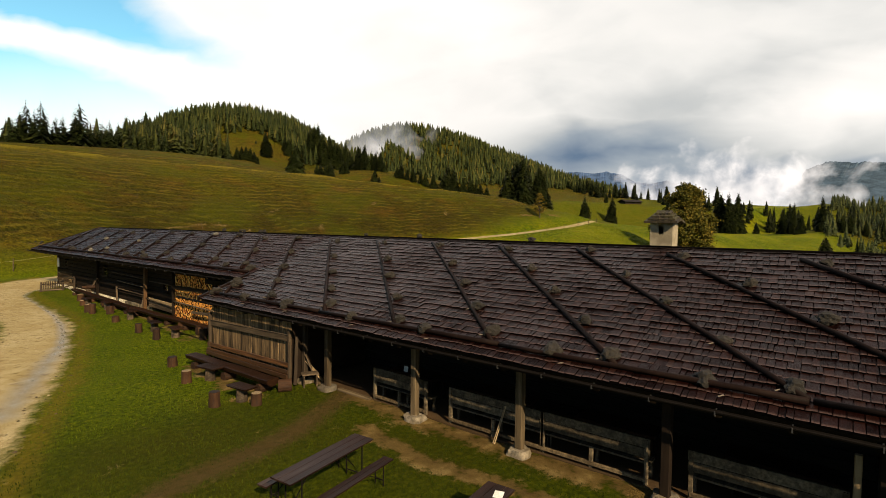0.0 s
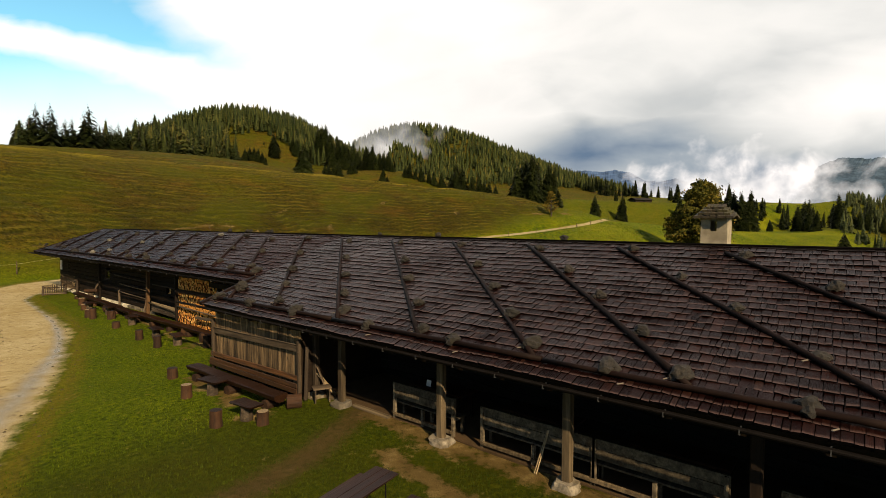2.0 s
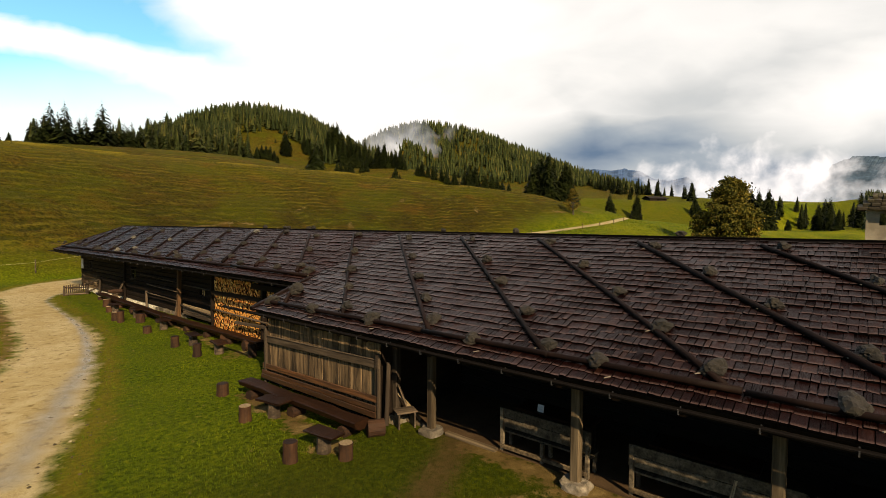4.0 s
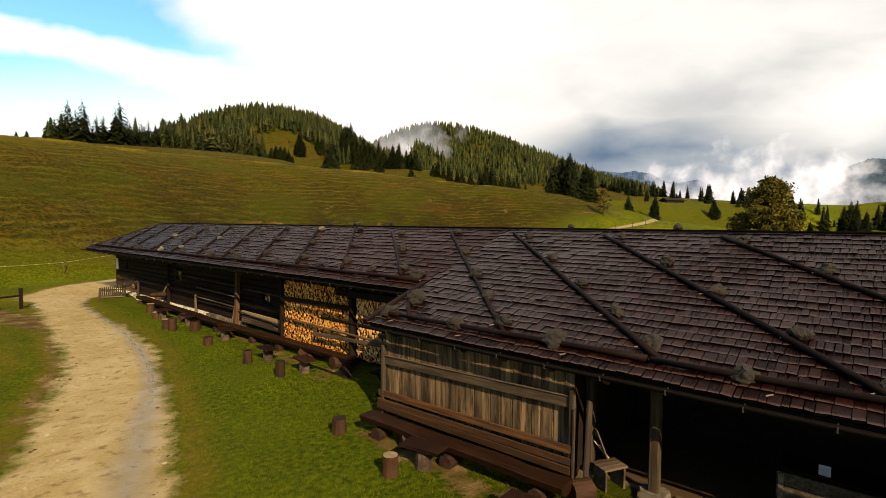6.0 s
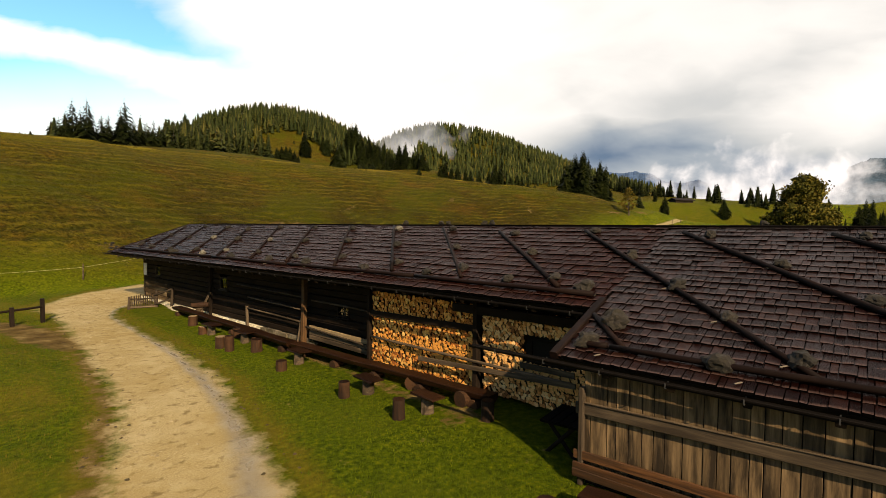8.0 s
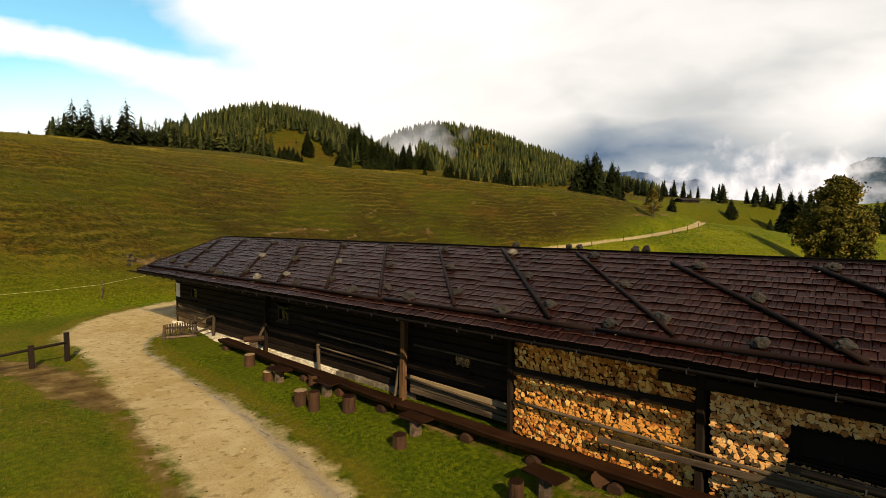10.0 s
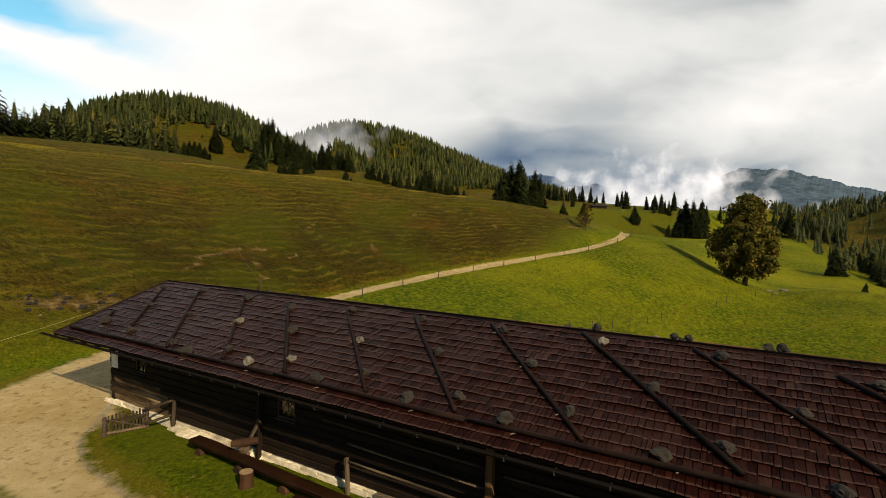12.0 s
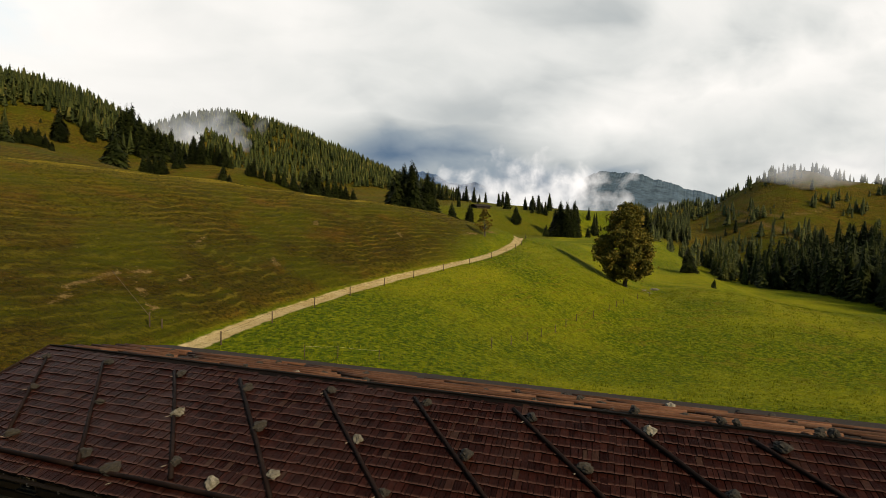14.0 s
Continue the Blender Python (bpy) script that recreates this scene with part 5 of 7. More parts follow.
def log_course(x, y0, y1, z, seed, mat=M_LOG):
    part("log", Build().box(0, y1 - y0, -0.10, 0.10, -COURSE / 2 + 0.008, COURSE / 2 - 0.008, None, 0.03), mat, log_wall, m=span((x + 0.1 + random.uniform(-.012, .012), y0, z), (x + 0.1 + random.uniform(-.012, .012), y1, z + random.uniform(-.01, .01))))


WINDOWS = [(29.2, 1.84, 0.76, 0.58), (37.15, 1.91, 0.66, 0.55), (20.3, 1.55, 0.70, 0.42), (12.0, 1.56, 1.2, 0.52)]   # y, z middle, width, height
for k in range(11):
    z = 0.29 + COURSE * (k + 0.5)
    cuts = [(y - w / 2, y + w / 2) for y, zc, w, h in WINDOWS if abs(z - zc) < h / 2 + COURSE * 0.25]
    y = 10.3
    for a, c in sorted(cuts):
        log_course(WALL_X, y, a, z, k); y = c
    # low north courses take the paler logs that carry painted sunlight
    if k < 4:
        log_course(WALL_X, y, 35.4 + 0.5 * (k % 2), z, k)
        y = 35.41 + 0.5 * (k % 2)
    log_course(WALL_X, y, WALL_N + random.uniform(0.05, 0.2), z, k, M_LOG if k > 3 else M_BASELOG)
# closing walls: north gable, south gable, back
def gable(y, label):
    b = Build()
    for k in range(16):
        z = 0.0 + COURSE * k
        x0, x1 = (WALL_X, 2 * RIDGE_X - WALL_X) if y > 0 else (0.05, 11.2)
        if z + COURSE > roof_z(x0) - 0.3:
            cut = (RIDGE_Z - 0.2 - z - COURSE) / FALL
            x0, x1 = max(x0, RIDGE_X - cut), min(x1, RIDGE_X + cut)
        if x1 - x0 > 0.3:
            b.box(x0, x1, y - 0.1, y + 0.1, z + 0.01, z + COURSE - 0.01)
    part("gable_wall", b, M_LOG, hut, label)
gable(WALL_N - 0.1, "dark squared-log gable wall")
gable(Y_SOUTH + 0.9, "dark squared-log gable wall")
part("back_wall", Build().box(2 * RIDGE_X - WALL_X, 2 * RIDGE_X - WALL_X + 0.2, Y_SOUTH + 1.0, WALL_N - 0.21, -1.0, 3.05), M_LOG, hut, "dark squared-log back wall")
# room walls behind the porch, near-black to paint the shade inside
porch_wall = empty("porch_wall"); porch_wall.parent = hut
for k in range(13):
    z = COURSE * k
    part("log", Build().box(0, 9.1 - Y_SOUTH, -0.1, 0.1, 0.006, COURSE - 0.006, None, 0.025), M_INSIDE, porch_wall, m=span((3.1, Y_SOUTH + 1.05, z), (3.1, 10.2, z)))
# annex floor and added partition: dark surfaces that paint the interior shade
part("annex_floor", Build().box(-0.28, 0.31, 5.1, 10.0, -0.3, 0.02), M_INSIDE, hut, "annex floor, dark with painted shade")
part("annex_partition", Build().box(0.9, 1.0, 5.1, 10.0, 0.03, 2.2), M_INSIDE, hut, "added inner board, dark with painted shade")
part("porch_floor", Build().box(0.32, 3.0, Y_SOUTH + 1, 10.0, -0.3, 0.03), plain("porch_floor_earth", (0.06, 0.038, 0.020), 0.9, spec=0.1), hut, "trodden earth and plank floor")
for y0, y1 in ((1.95, 3.35), (3.8, 4.9)):
    beam("door_sill", (0.28, y0, 0.03), (0.28, y1, 0.03), 0.14, 0.10, M_POST, hut, "pale worn wooden sill")

# limewashed stone footing
footing = empty("footing"); footing.parent = hut
rr = random.Random(7)
y = 22.0
while y < WALL_N:
    L = rr.uniform(0.35, 0.8)
    part("stone", Build().box(WALL_X - rr.uniform(0.02, 0.09) - 0.02, WALL_X + 0.18, y, min(y + L - 0.012, WALL_N + 0.05), -0.4, 0.275 + rr.uniform(-.02, .01)), M_FOUND if y > 25.7 else M_FOOT, footing)
    y += L

ledge = empty("footing_ledge"); ledge.parent = hut
y = 26.0
while y < WALL_N - 0.3:
    L = rr.uniform(0.4, 0.9)
    w = 0.13 + 0.45 * math.exp(-((y - 32.6) / 2.0) ** 2) + rr.uniform(-.03, .05)
    b = Build().add([(WALL_X - w, y, 0.0), (WALL_X - w + rr.uniform(-.04, .06), y + L, 0.0), (WALL_X - 0.02, y + L, 0.02), (WALL_X - 0.02, y, 0.02), (WALL_X - w + .06, y, 0.13), (WALL_X - w + rr.uniform(.03, .1), y + L, 0.13 + rr.uniform(-.03, .03)), (WALL_X - 0.02, y + L, 0.24), (WALL_X - 0.02, y, 0.23)],
          [(0, 1, 5, 4), (4, 5, 6, 7), (0, 4, 7, 3), (1, 2, 6, 5)])
    part("ledge_stone", b, M_FOUND, ledge)
    y += L


def window(y, z, w, h, x, mat=M_GREY, bars=(1, 1), recess=0.04, shutter=False):
    win = empty("window", Matrix.Translation((x, y, z))); win.parent = hut
    t = 0.055
    for a, c, d, e in ((-w / 2, w / 2, h / 2 - t, h / 2), (-w / 2, w / 2, -h / 2, -h / 2 + t)):
        part("frame", Build().box(-0.015, 0.10, a, c, d, e), mat, win)
    for a in (-w / 2, w / 2 - t):
        part("frame", Build().box(-0.012, 0.10, a, a + t, -h / 2 + t, h / 2 - t), mat, win)
    for k in range(bars[0]):
        yy = -w / 2 + w * (k + 1) / (bars[0] + 1)
        part("glazing_bar", Build().box(recess, recess + 0.035, yy - 0.012, yy + 0.012, -h / 2 + t, h / 2 - t), M_GREY, win)
    for k in range(bars[1]):
        zz = -h / 2 + h * (k + 1) / (bars[1] + 1)
        part("glazing_bar", Build().box(recess + 0.003, recess + 0.03, -w / 2 + t, w / 2 - t, zz - 0.012, zz + 0.012), M_GREY, win)
    part("pane", Build().box(recess + 0.012, recess + 0.02, -w / 2 + t, w / 2 - t, -h / 2 + t, h / 2 - t), M_GLASS, win)
    part("sill", Build().box(-0.09, 0.0, -w / 2 - 0.05, w / 2 + 0.05, -h / 2 - 0.05, -h / 2 - 0.004), mat, win)
    # dark sheet behind the pane stands in for the unlit room
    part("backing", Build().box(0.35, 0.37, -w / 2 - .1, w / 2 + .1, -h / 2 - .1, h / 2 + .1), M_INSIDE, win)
    return win


for k, (y, z, w, h) in enumerate(WINDOWS):
    window(y, z, w, h, WALL_X if k < 3 else 2.12, M_LOG if k > 1 else M_DIMGREY, (1, 1) if k < 2 else (1, 0))
# white notice board by the far corner
part("notice_board", Build().box(WALL_X - 0.03, WALL_X - 0.003, 38.8, 39.25, 1.58, 2.28), M_WHITE, hut, "small white board on the wall")

# ---- posts and porch ----
def post(x, y, h, w, mat, seat=True, lean=0.0, label=""):
    p = part("post", Build().box(0, h, -w / 2, w / 2, -w / 2, w / 2, None, 0.02), mat, hut, label or "weathered square post", span((x, y, 0.12 if seat else 0.0), (x, y + lean, h)))
    if seat:
        rr = random.Random(int(y * 10))
        bm = bmesh.new()
        bmesh.ops.create_icosphere(bm, subdivisions=3, radius=1.0)
        for v in bm.verts:
            q = Vector((math.copysign(abs(v.co.x) ** 0.6, v.co.x) * 0.25, math.copysign(abs(v.co.y) ** 0.6, v.co.y) * 0.27, max(-0.5, min(0.62, v.co.z)) * 0.2))
            v.co = q * (1 + 0.25 * noise.noise(q * 6 + Vector((y, 0, 0))) + 0.1 * noise.noise(q * 15))
        me = bpy.data.meshes.new("footstone")
        bm.to_mesh(me); bm.free()
        me.materials.append(M_FOOT)
        part("footstone", me, None, hut, "dull pale footstone", pose(x, y, 0.02))
    return p


# far posts take the dark log tone: porch shade put into their colour
for y in (0.0, -3.17, -6.3, -9.4, -12.5):
    post(0.03, y, 2.12, 0.18, M_POST if y > -5 else M_LOG)
post(0.1, 3.67, 2.1, 0.17, M_POST)
post(0.12, 4.86, 2.1, 0.16, M_DIMGREY)

# boarded annex
annex = empty("annex"); annex.parent = hut
AX = -0.30
rr = random.Random(21)
y = 5.0
while y < 10.0:
    w = min(rr.uniform(0.16, 0.30), 10.03 - y)
    part("board", Build().box(0, 2.1 + rr.uniform(-.03, .06), -w / 2 + 0.006, w / 2 - 0.006, -0.014, 0.014, None, 0.005), M_WALLBOARD, annex,
         m=Matrix.Translation((AX + rr.uniform(-.008, .008), y + w / 2, 0.08)) @ Matrix.Rotation(radians(-90), 4, "Y"))
    y += w
part("annex_end", Build().box(AX + 0.02, 2.9, 4.98, 5.02, 0.05, 2.1), M_LOG, annex, "boarded end wall")
for y in (4.99, 10.04):
    beam("corner_post", (AX - 0.09, y, 0.0), (AX - 0.09, y, 1.75), 0.12, 0.10, M_DIMGREY, annex)
for z0, z1, h, d, mat in ((1.50, 1.36, 0.20, 0.09, M_GREY), (0.645, 0.535, 0.155, 0.14, M_REDBROWN), (0.43, 0.34, 0.13, 0.17, M_REDBROWN), (0.27, 0.22, 0.14, 0.19, M_REDBROWN)):
    beam("rail", (AX - d, 4.97, z0), (AX - d + 0.02, 10.16, z1), 0.045, h, mat, annex, bevel=0.008)
beam("rail_cap", (AX - 0.10, 4.95, 1.615), (AX - 0.09, 10.1, 1.475), 0.06, 0.018, M_GREY, annex, "pale worn strip on the upper rail", 0.004)
beam("corner_post", (AX - 0.16, 4.93, 0.0), (AX - 0.15, 4.92, 1.42), 0.05, 0.05, M_GREY, annex)
beam("corner_post", (AX - 0.06, 4.72, 0.05), (AX - 0.02, 4.68, 1.6), 0.05, 0.11, M_GREY, annex)

# chimney
chim = empty("chimney", pose(6.95, -4.36, 0)); chim.parent = hut
b = Build()
b.box(-0.33, 0.33, 0.31, 0.33, 3.6, 5.38); b.box(-0.33, 0.33, -0.33, -0.31, 3.6, 5.38)
for x0 in (-0.33, 0.29):
    b.box(x0, x0 + 0.04, -0.31, 0.31, 3.6, 4.98).box(x0, x0 + 0.04, -0.31, 0.31, 5.26, 5.38).box(x0, x0 + 0.04, -0.31, -0.07, 4.98, 5.26).box(x0, x0 + 0.04, 0.09, 0.31, 4.98, 5.26)
part("chimney_shaft", b, M_PLASTER, chim, "pale plastered chimney stack with smoke openings")
rr = random.Random(5)
cap = empty("cap"); cap.parent = chim
for layer in range(4):
    half, z = 0.50 - 0.09 * layer, 5.36 + 0.085 * layer
    for s_ in (-1, 1):
        for k in range(5):
            a = -half + 2 * half / 5 * k
            p = rr.uniform(-.02, .03)
            b = Build().add([(s_ * (half + p), a, z - 0.03), (s_ * (half + p), a + 2 * half / 5 - 0.012, z - 0.03 + rr.uniform(-.01, .02)), (0, a + 2 * half / 5 - 0.012, z + 0.06), (0, a, z + 0.06),
                             (s_ * (half + p), a, z + 0.03), (s_ * (half + p), a + 2 * half / 5 - 0.012, z + 0.035), (0, a + 2 * half / 5 - 0.012, z + 0.13), (0, a, z + 0.13 + rr.uniform(-.02, .02))],
                            [(0, 1, 2, 3), (7, 6, 5, 4), (0, 4, 5, 1), (0, 3, 7, 4), (1, 5, 6, 2)])
            part("cap_shingle", b, M_MOSSCAP, cap)
part("flashing_stone", Build().box(-0.52, -0.34, -0.2, 0.25, 4.1, 4.28), M_STONE, chim)

# ---- roof poles, pegs and stones ----
def stone_mesh(seed, mat):
    rr = random.Random(seed)
    bm = bmesh.new()
    bmesh.ops.create_icosphere(bm, subdivisions=3, radius=1.0)
    off = Vector((seed * 3.1, seed * 1.7, 0))
    for v in bm.verts:
        n = noise.noise(v.co * 1.1 + off) * 0.5 + noise.noise(v.co * 2.6 + off) * 0.24 + noise.noise(v.co * 6.0 + off) * 0.12
        v.co *= 1 + n
        v.co.z *= 0.72
    me = bpy.data.meshes.new("roof_stone")
    bm.to_mesh(me); bm.free()
    me.materials.append(mat)
    return me


STONES = [stone_mesh(s, M_STONE) for s in range(1, 8)]
PALE_STONES = [stone_mesh(s, M_PALESTONE) for s in (11, 12)]
stone_count = 0


def lay_stone(x, y, size, pale=False, up=0.0):
    global stone_count
    stone_count += 1
    rr = random.Random(stone_count * 7)
    me = (PALE_STONES if pale else STONES)[stone_count % (2 if pale else 7)]
    ob = new("roof_stone", me)
    p = on_roof(x, y, size * 0.55 + 0.035 + up)
    ob.matrix_basis = Matrix.Translation(p) @ Matrix.Rotation(math.atan(FALL), 4, "Y").inverted() @ Matrix.Rotation(rr.uniform(0, 6.28), 4, "Z") @ Matrix.Diagonal((size * rr.uniform(0.75, 1.15), size * rr.uniform(0.75, 1.1), size * rr.uniform(0.85, 1.1), 1))
    tagged(ob, "pale chalky stone weighting the roof poles" if pale else "lichen-covered grey stone weighting the shingle roof", "stone", "stones on the roof")


# slanting poles: upper end (x, y), lower end (x, y)
HOUSE_POLES = [(5.45, 40.7, 2.2, 37.6), (5.4, 38.05, 1.8, 34.4), (5.4, 34.95, 1.85, 31.5), (5.4, 32.4, 1.87, 28.75), (5.35, 29.4, 1.85, 25.75),
               (5.55, 26.7, 1.88, 23.1), (5.6, 23.95, 1.9, 20.15), (5.68, 21.2, 1.95, 17.35), (5.6, 18.45, 1.95, 14.65), (5.25, 15.65, 1.9, 11.75), (3.1, 40.45, 2.3, 39.75)]
PORCH_POLES = [(5.4, 12.7, -0.1, 6.67), (5.4, 10.0, -0.07, 3.57), (5.4, 6.93, -0.15, 0.5), (5.45, 3.87, -0.04, -2.48), (5.38, 0.72, -0.09, -5.34),
               (5.43, -2.15, -0.1, -8.4), (5.35, -4.9, -0.1, -11.2), (5.35, -8.0, 0.3, -13.7), (0.86, 10.39, -0.07, 9.41)]
# stones at the head of each pole, halfway and low on the house slope
HOUSE_STONES = [(5.3, 40.55), (5.42, 37.75), (5.3, 34.6), (5.08, 31.9), (5.42, 29.25), (5.42, 26.28), (5.35, 23.42), (5.42, 20.6), (5.42, 17.85), (5.1, 14.95),
                (3.9, 39.1), (3.74, 36.1), (3.77, 33.2), (3.76, 30.45), (3.86, 27.6), (3.88, 24.78), (4.02, 22.05), (3.87, 19.1), (3.85, 16.35), (3.7, 13.5),
                (2.2, 37.45), (2.1, 34.5), (2.3, 31.82), (2.47, 29.1), (2.52, 26.28), (2.4, 23.28), (2.62, 20.65), (2.5, 17.65), (2.48, 15.0), (2.3, 12.05)]
HOUSE_EAVE_STONES = [(2.42, 39.7), (1.77, 33.3), (1.95, 30.4), (1.93, 27.55), (1.93, 24.48), (1.97, 21.9), (2.0, 18.7), (2.02, 16.0), (2.04, 13.2), (2.0, 11.1)]
PORCH_STONES = [(5.37, 12.36), (3.8, 10.75), (2.4, 9.27), (1.3, 8.1), (0.29, 6.94), (5.24, 9.33), (3.66, 7.6), (2.38, 6.15), (1.26, 4.9), (0.38, 3.85),
                (5.3, 6.35), (3.76, 4.65), (2.54, 3.35), (1.29, 1.81), (0.18, 0.67), (5.3, 3.35), (3.84, 1.62), (2.58, 0.19), (1.33, -1.11), (0.31, -2.23),
                (5.22, 0.26), (3.85, -1.37), (2.61, -2.74), (1.36, -4.12), (0.19, -5.16), (5.42, -2.59), (3.9, -4.23), (2.59, -5.55), (1.3, -7.0), (0.2, -8.2),
                (5.26, -5.33), (3.85, -7.1), (2.5, -8.6), (5.2, -8.5)]
PORCH_EAVE_STONES = [(-0.05, 10.1), (-0.11, 7.95), (-0.06, 5.52), (-0.09, 2.31), (-0.06, -0.41), (0.0, -3.97), (-0.05, -6.9), (-0.02, -9.8)]
RIDGE_STONES = [(6.0, -0.18), (6.02, 20.9), (5.98, 18.95), (6.0, 18.6), (6.0, 16.9), (6.05, 16.6), (6.0, 8.3), (6.03, 5.1)]
BACK_STONES = [(7.56, 38.8), (6.67, 36.5), (8.6, 38.4), (7.3, 35.9), (6.2, 32.9), (7.43, 33.3), (8.38, 33.2), (6.4, 31.1), (7.1, 30.5), (7.97, 29.4), (6.55, 28.7), (7.5, 25.1), (8.1, 24.2),
               (6.53, 23.5), (8.5, 22.8), (7.84, 22.3), (7.43, 21.7), (6.3, 21.4), (8.7, 19.7), (7.05, 19.6), (9.1, 18.8), (6.9, 18.8), (9.1, 17.8), (9.2, 16.9), (8.2, 16.7), (9.3, 15.5), (7.2, 16.4)]
PALE = {(5.42, 20.6), (3.77, 33.2), (3.86, 27.6), (2.47, 29.1), (1.95, 30.4), (8.7, 19.7), (6.4, 31.1)}
pole_no = 0


def pole(p, q, r=0.055, label="dark wet pole laid slantwise on the shingles", group="slanting roof poles"):
    global pole_no
    pole_no += 1
    ob = log("roof_pole", p, q, r, M_POLE, None, 9, 0.02, pole_no, 0.85)
    tagged(ob, label, "pole", group)
    return ob


def peg(x, y):
    """A pale wooden peg that holds a pole in its place."""
    p, q = on_roof(x + 0.03, y - 0.02, 0.10), on_roof(x - 0.06, y + 0.055, 0.12)
    ob = part("peg", Build().box(0, (q - p).length, -0.012, 0.012, -0.008, 0.008, None, 0.003), M_PEG, None, "", span(p, q))
    tagged(ob, "pale wooden peg holding a roof pole", "peg", "pegs on the roof")


rr = random.Random(31)
for xt, yt, xb, yb in HOUSE_POLES + PORCH_POLES:
    pole(on_roof(xb, yb, 0.125), on_roof(xt, yt, 0.125), rr.uniform(0.052, 0.066))
for k, (x, y) in enumerate(HOUSE_STONES + PORCH_STONES):
    lay_stone(x, y, rr.uniform(0.135, 0.175) if x > 1 else rr.uniform(0.165, 0.21), (x, y) in PALE)
    if k % 2 == 0 or x < 1.4:
        peg(x - 0.14, y + 0.19)
for x, y in HOUSE_EAVE_STONES + PORCH_EAVE_STONES:
    lay_stone(x, y, rr.uniform(0.15, 0.22), (x, y) in PALE)
    peg(x - 0.32, y - 0.35)
lay_stone(0.66, 9.88, 0.27)
for x, y in RIDGE_STONES:
    lay_stone(x, y, rr.uniform(0.11, 0.15), up=0.10)
# eave poles in lengths, with stones above them
for x, y0, y1 in ((-0.14, Y_SOUTH, 10.2), (1.68, 10.75, 41.0)):
    y = y0
    while y < y1 - 0.5:
        L = min(rr.uniform(5.2, 7.0), y1 - y)
        pole(on_roof(x + rr.uniform(-.03, .03), y, 0.15), on_roof(x + rr.uniform(-.03, .03), y + L - 0.05, 0.14), 0.06, "long dark pole along the eaves", "eave poles")
        y += L
# back slope: brown poles lying side by side along the ridge, with stones on them
for row in range(6):
    y = Y_SOUTH + 0.3 + 1.7 * (row % 4)
    while y < Y_NORTH - 1.0:
        L = rr.uniform(4.2, 6.6)
        x = RIDGE_X + 0.34 + 0.52 * row
        pole(on_roof(x, y, 0.09), on_roof(x + rr.uniform(-.04, .06), min(y + L, Y_NORTH - 0.2), 0.09), rr.uniform(0.05, 0.062), "brown pole on the back slope of the roof", "back roof poles").data.materials[0] = M_BACKPOLE
        y += L + rr.uniform(-0.5, 0.2) + 0.6
for x, y in BACK_STONES:
    lay_stone(x, y, rr.uniform(0.10, 0.15), (x, y) in PALE, -0.03)

# ---- firewood ----
def firewood(name, y0, y1, z0, z1, mat, seed, label, gaps=(), depth=0.3):
    """Stacked split logs with their cut ends to the yard."""
    rr = random.Random(seed)
    stack = empty(name, label=label, category="firewood")
    rest, n, sides = Build(), 0, []
    step = 0.090 if mat is M_FIRE_W else 0.086
    rows = int((z1 - z0) / (step * 0.9))
    for r in range(rows):
        z = z0 + step * 0.9 * (r + 0.5)
        y = y0 + 0.03 + (r % 2) * step * 0.5
        while y < y1 - 0.05:
            w = rr.uniform(0.8, 1.15)
            if not any(a < y < c and d < z < e for a, c, d, e in gaps):
                k = rr.choice((3, 4, 4, 5, 5))
                a0 = rr.uniform(0, 6.28)
                rad = step * 0.72 * w
                x = 2.0 + rr.uniform(-.05, .05)
                sec = [(rad * rr.uniform(0.72, 1.3) * math.cos(a0 + 6.283 * i / k), rad * rr.uniform(0.72, 1.3) * math.sin(a0 + 6.283 * i / k)) for i in range(k)]
                v = [(xx, y + a, z + c) for xx in (x, x + depth) for a, c in sec]
                f = [tuple(range(k - 1, -1, -1))] + [(i, (i + 1) % k, k + (i + 1) % k, k + i) for i in range(k)]
                if n < 300 and 0.7 < z < 1.3:
                    n += 1
                    ob = part("split_log", Build().add(v, f), mat, stack)
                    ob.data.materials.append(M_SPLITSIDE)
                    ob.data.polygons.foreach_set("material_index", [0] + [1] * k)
                else:
                    rest.add(v, f); sides += [0] + [1] * k
            y += step * w
    ob = tagged(part("split_logs", rest, mat, stack), kind="stuff")
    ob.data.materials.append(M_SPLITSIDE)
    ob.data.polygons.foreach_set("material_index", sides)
    # dark sheet behind the logs imitates shade between them
    part("bark_shadow", Build().box(2.16, 2.3, y0, y1, z0, z1), M_INSIDE, stack, "dark sheet standing in for shade inside the stack")
    return stack


firewood("firewood_stack", 14.25, 18.38, 0.22, 2.5, M_FIRE_W, 2, "tall stack of orange split larch under the eaves")
firewood("firewood_stack", 10.9, 14.0, 0.22, 2.5, M_FIRE_P, 3, "tall stack of pale split beech round a window", gaps=[(11.25, 12.75, 1.2, 1.95)])


def bar(name, p, q, w, h, mat, label, category, group="", bevel=0.012):
    return tagged(beam(name, p, q, w, h, mat, None, bevel=bevel), label, category, group)


bar("stack_post", (1.93, 18.42, 0.1), (1.93, 18.42, 2.6), 0.14, 0.12, M_LOG, "dark post holding the firewood stack", "post", "firewood posts")
bar("stack_post", (1.93, 14.12, 0.1), (1.93, 14.12, 2.6), 0.2, 0.14, M_LOG, "dark post holding the firewood stack", "post", "firewood posts")
bar("stack_beam", (1.93, 14.2, 1.86), (1.93, 18.35, 1.80), 0.05, 0.18, M_LOG, "dark board nailed across the firewood", "board")
bar("stack_beam", (1.9, 10.6, 2.38), (1.9, 14.9, 2.38), 0.12, 0.22, M_LOG, "dark beam above the firewood", "beam")
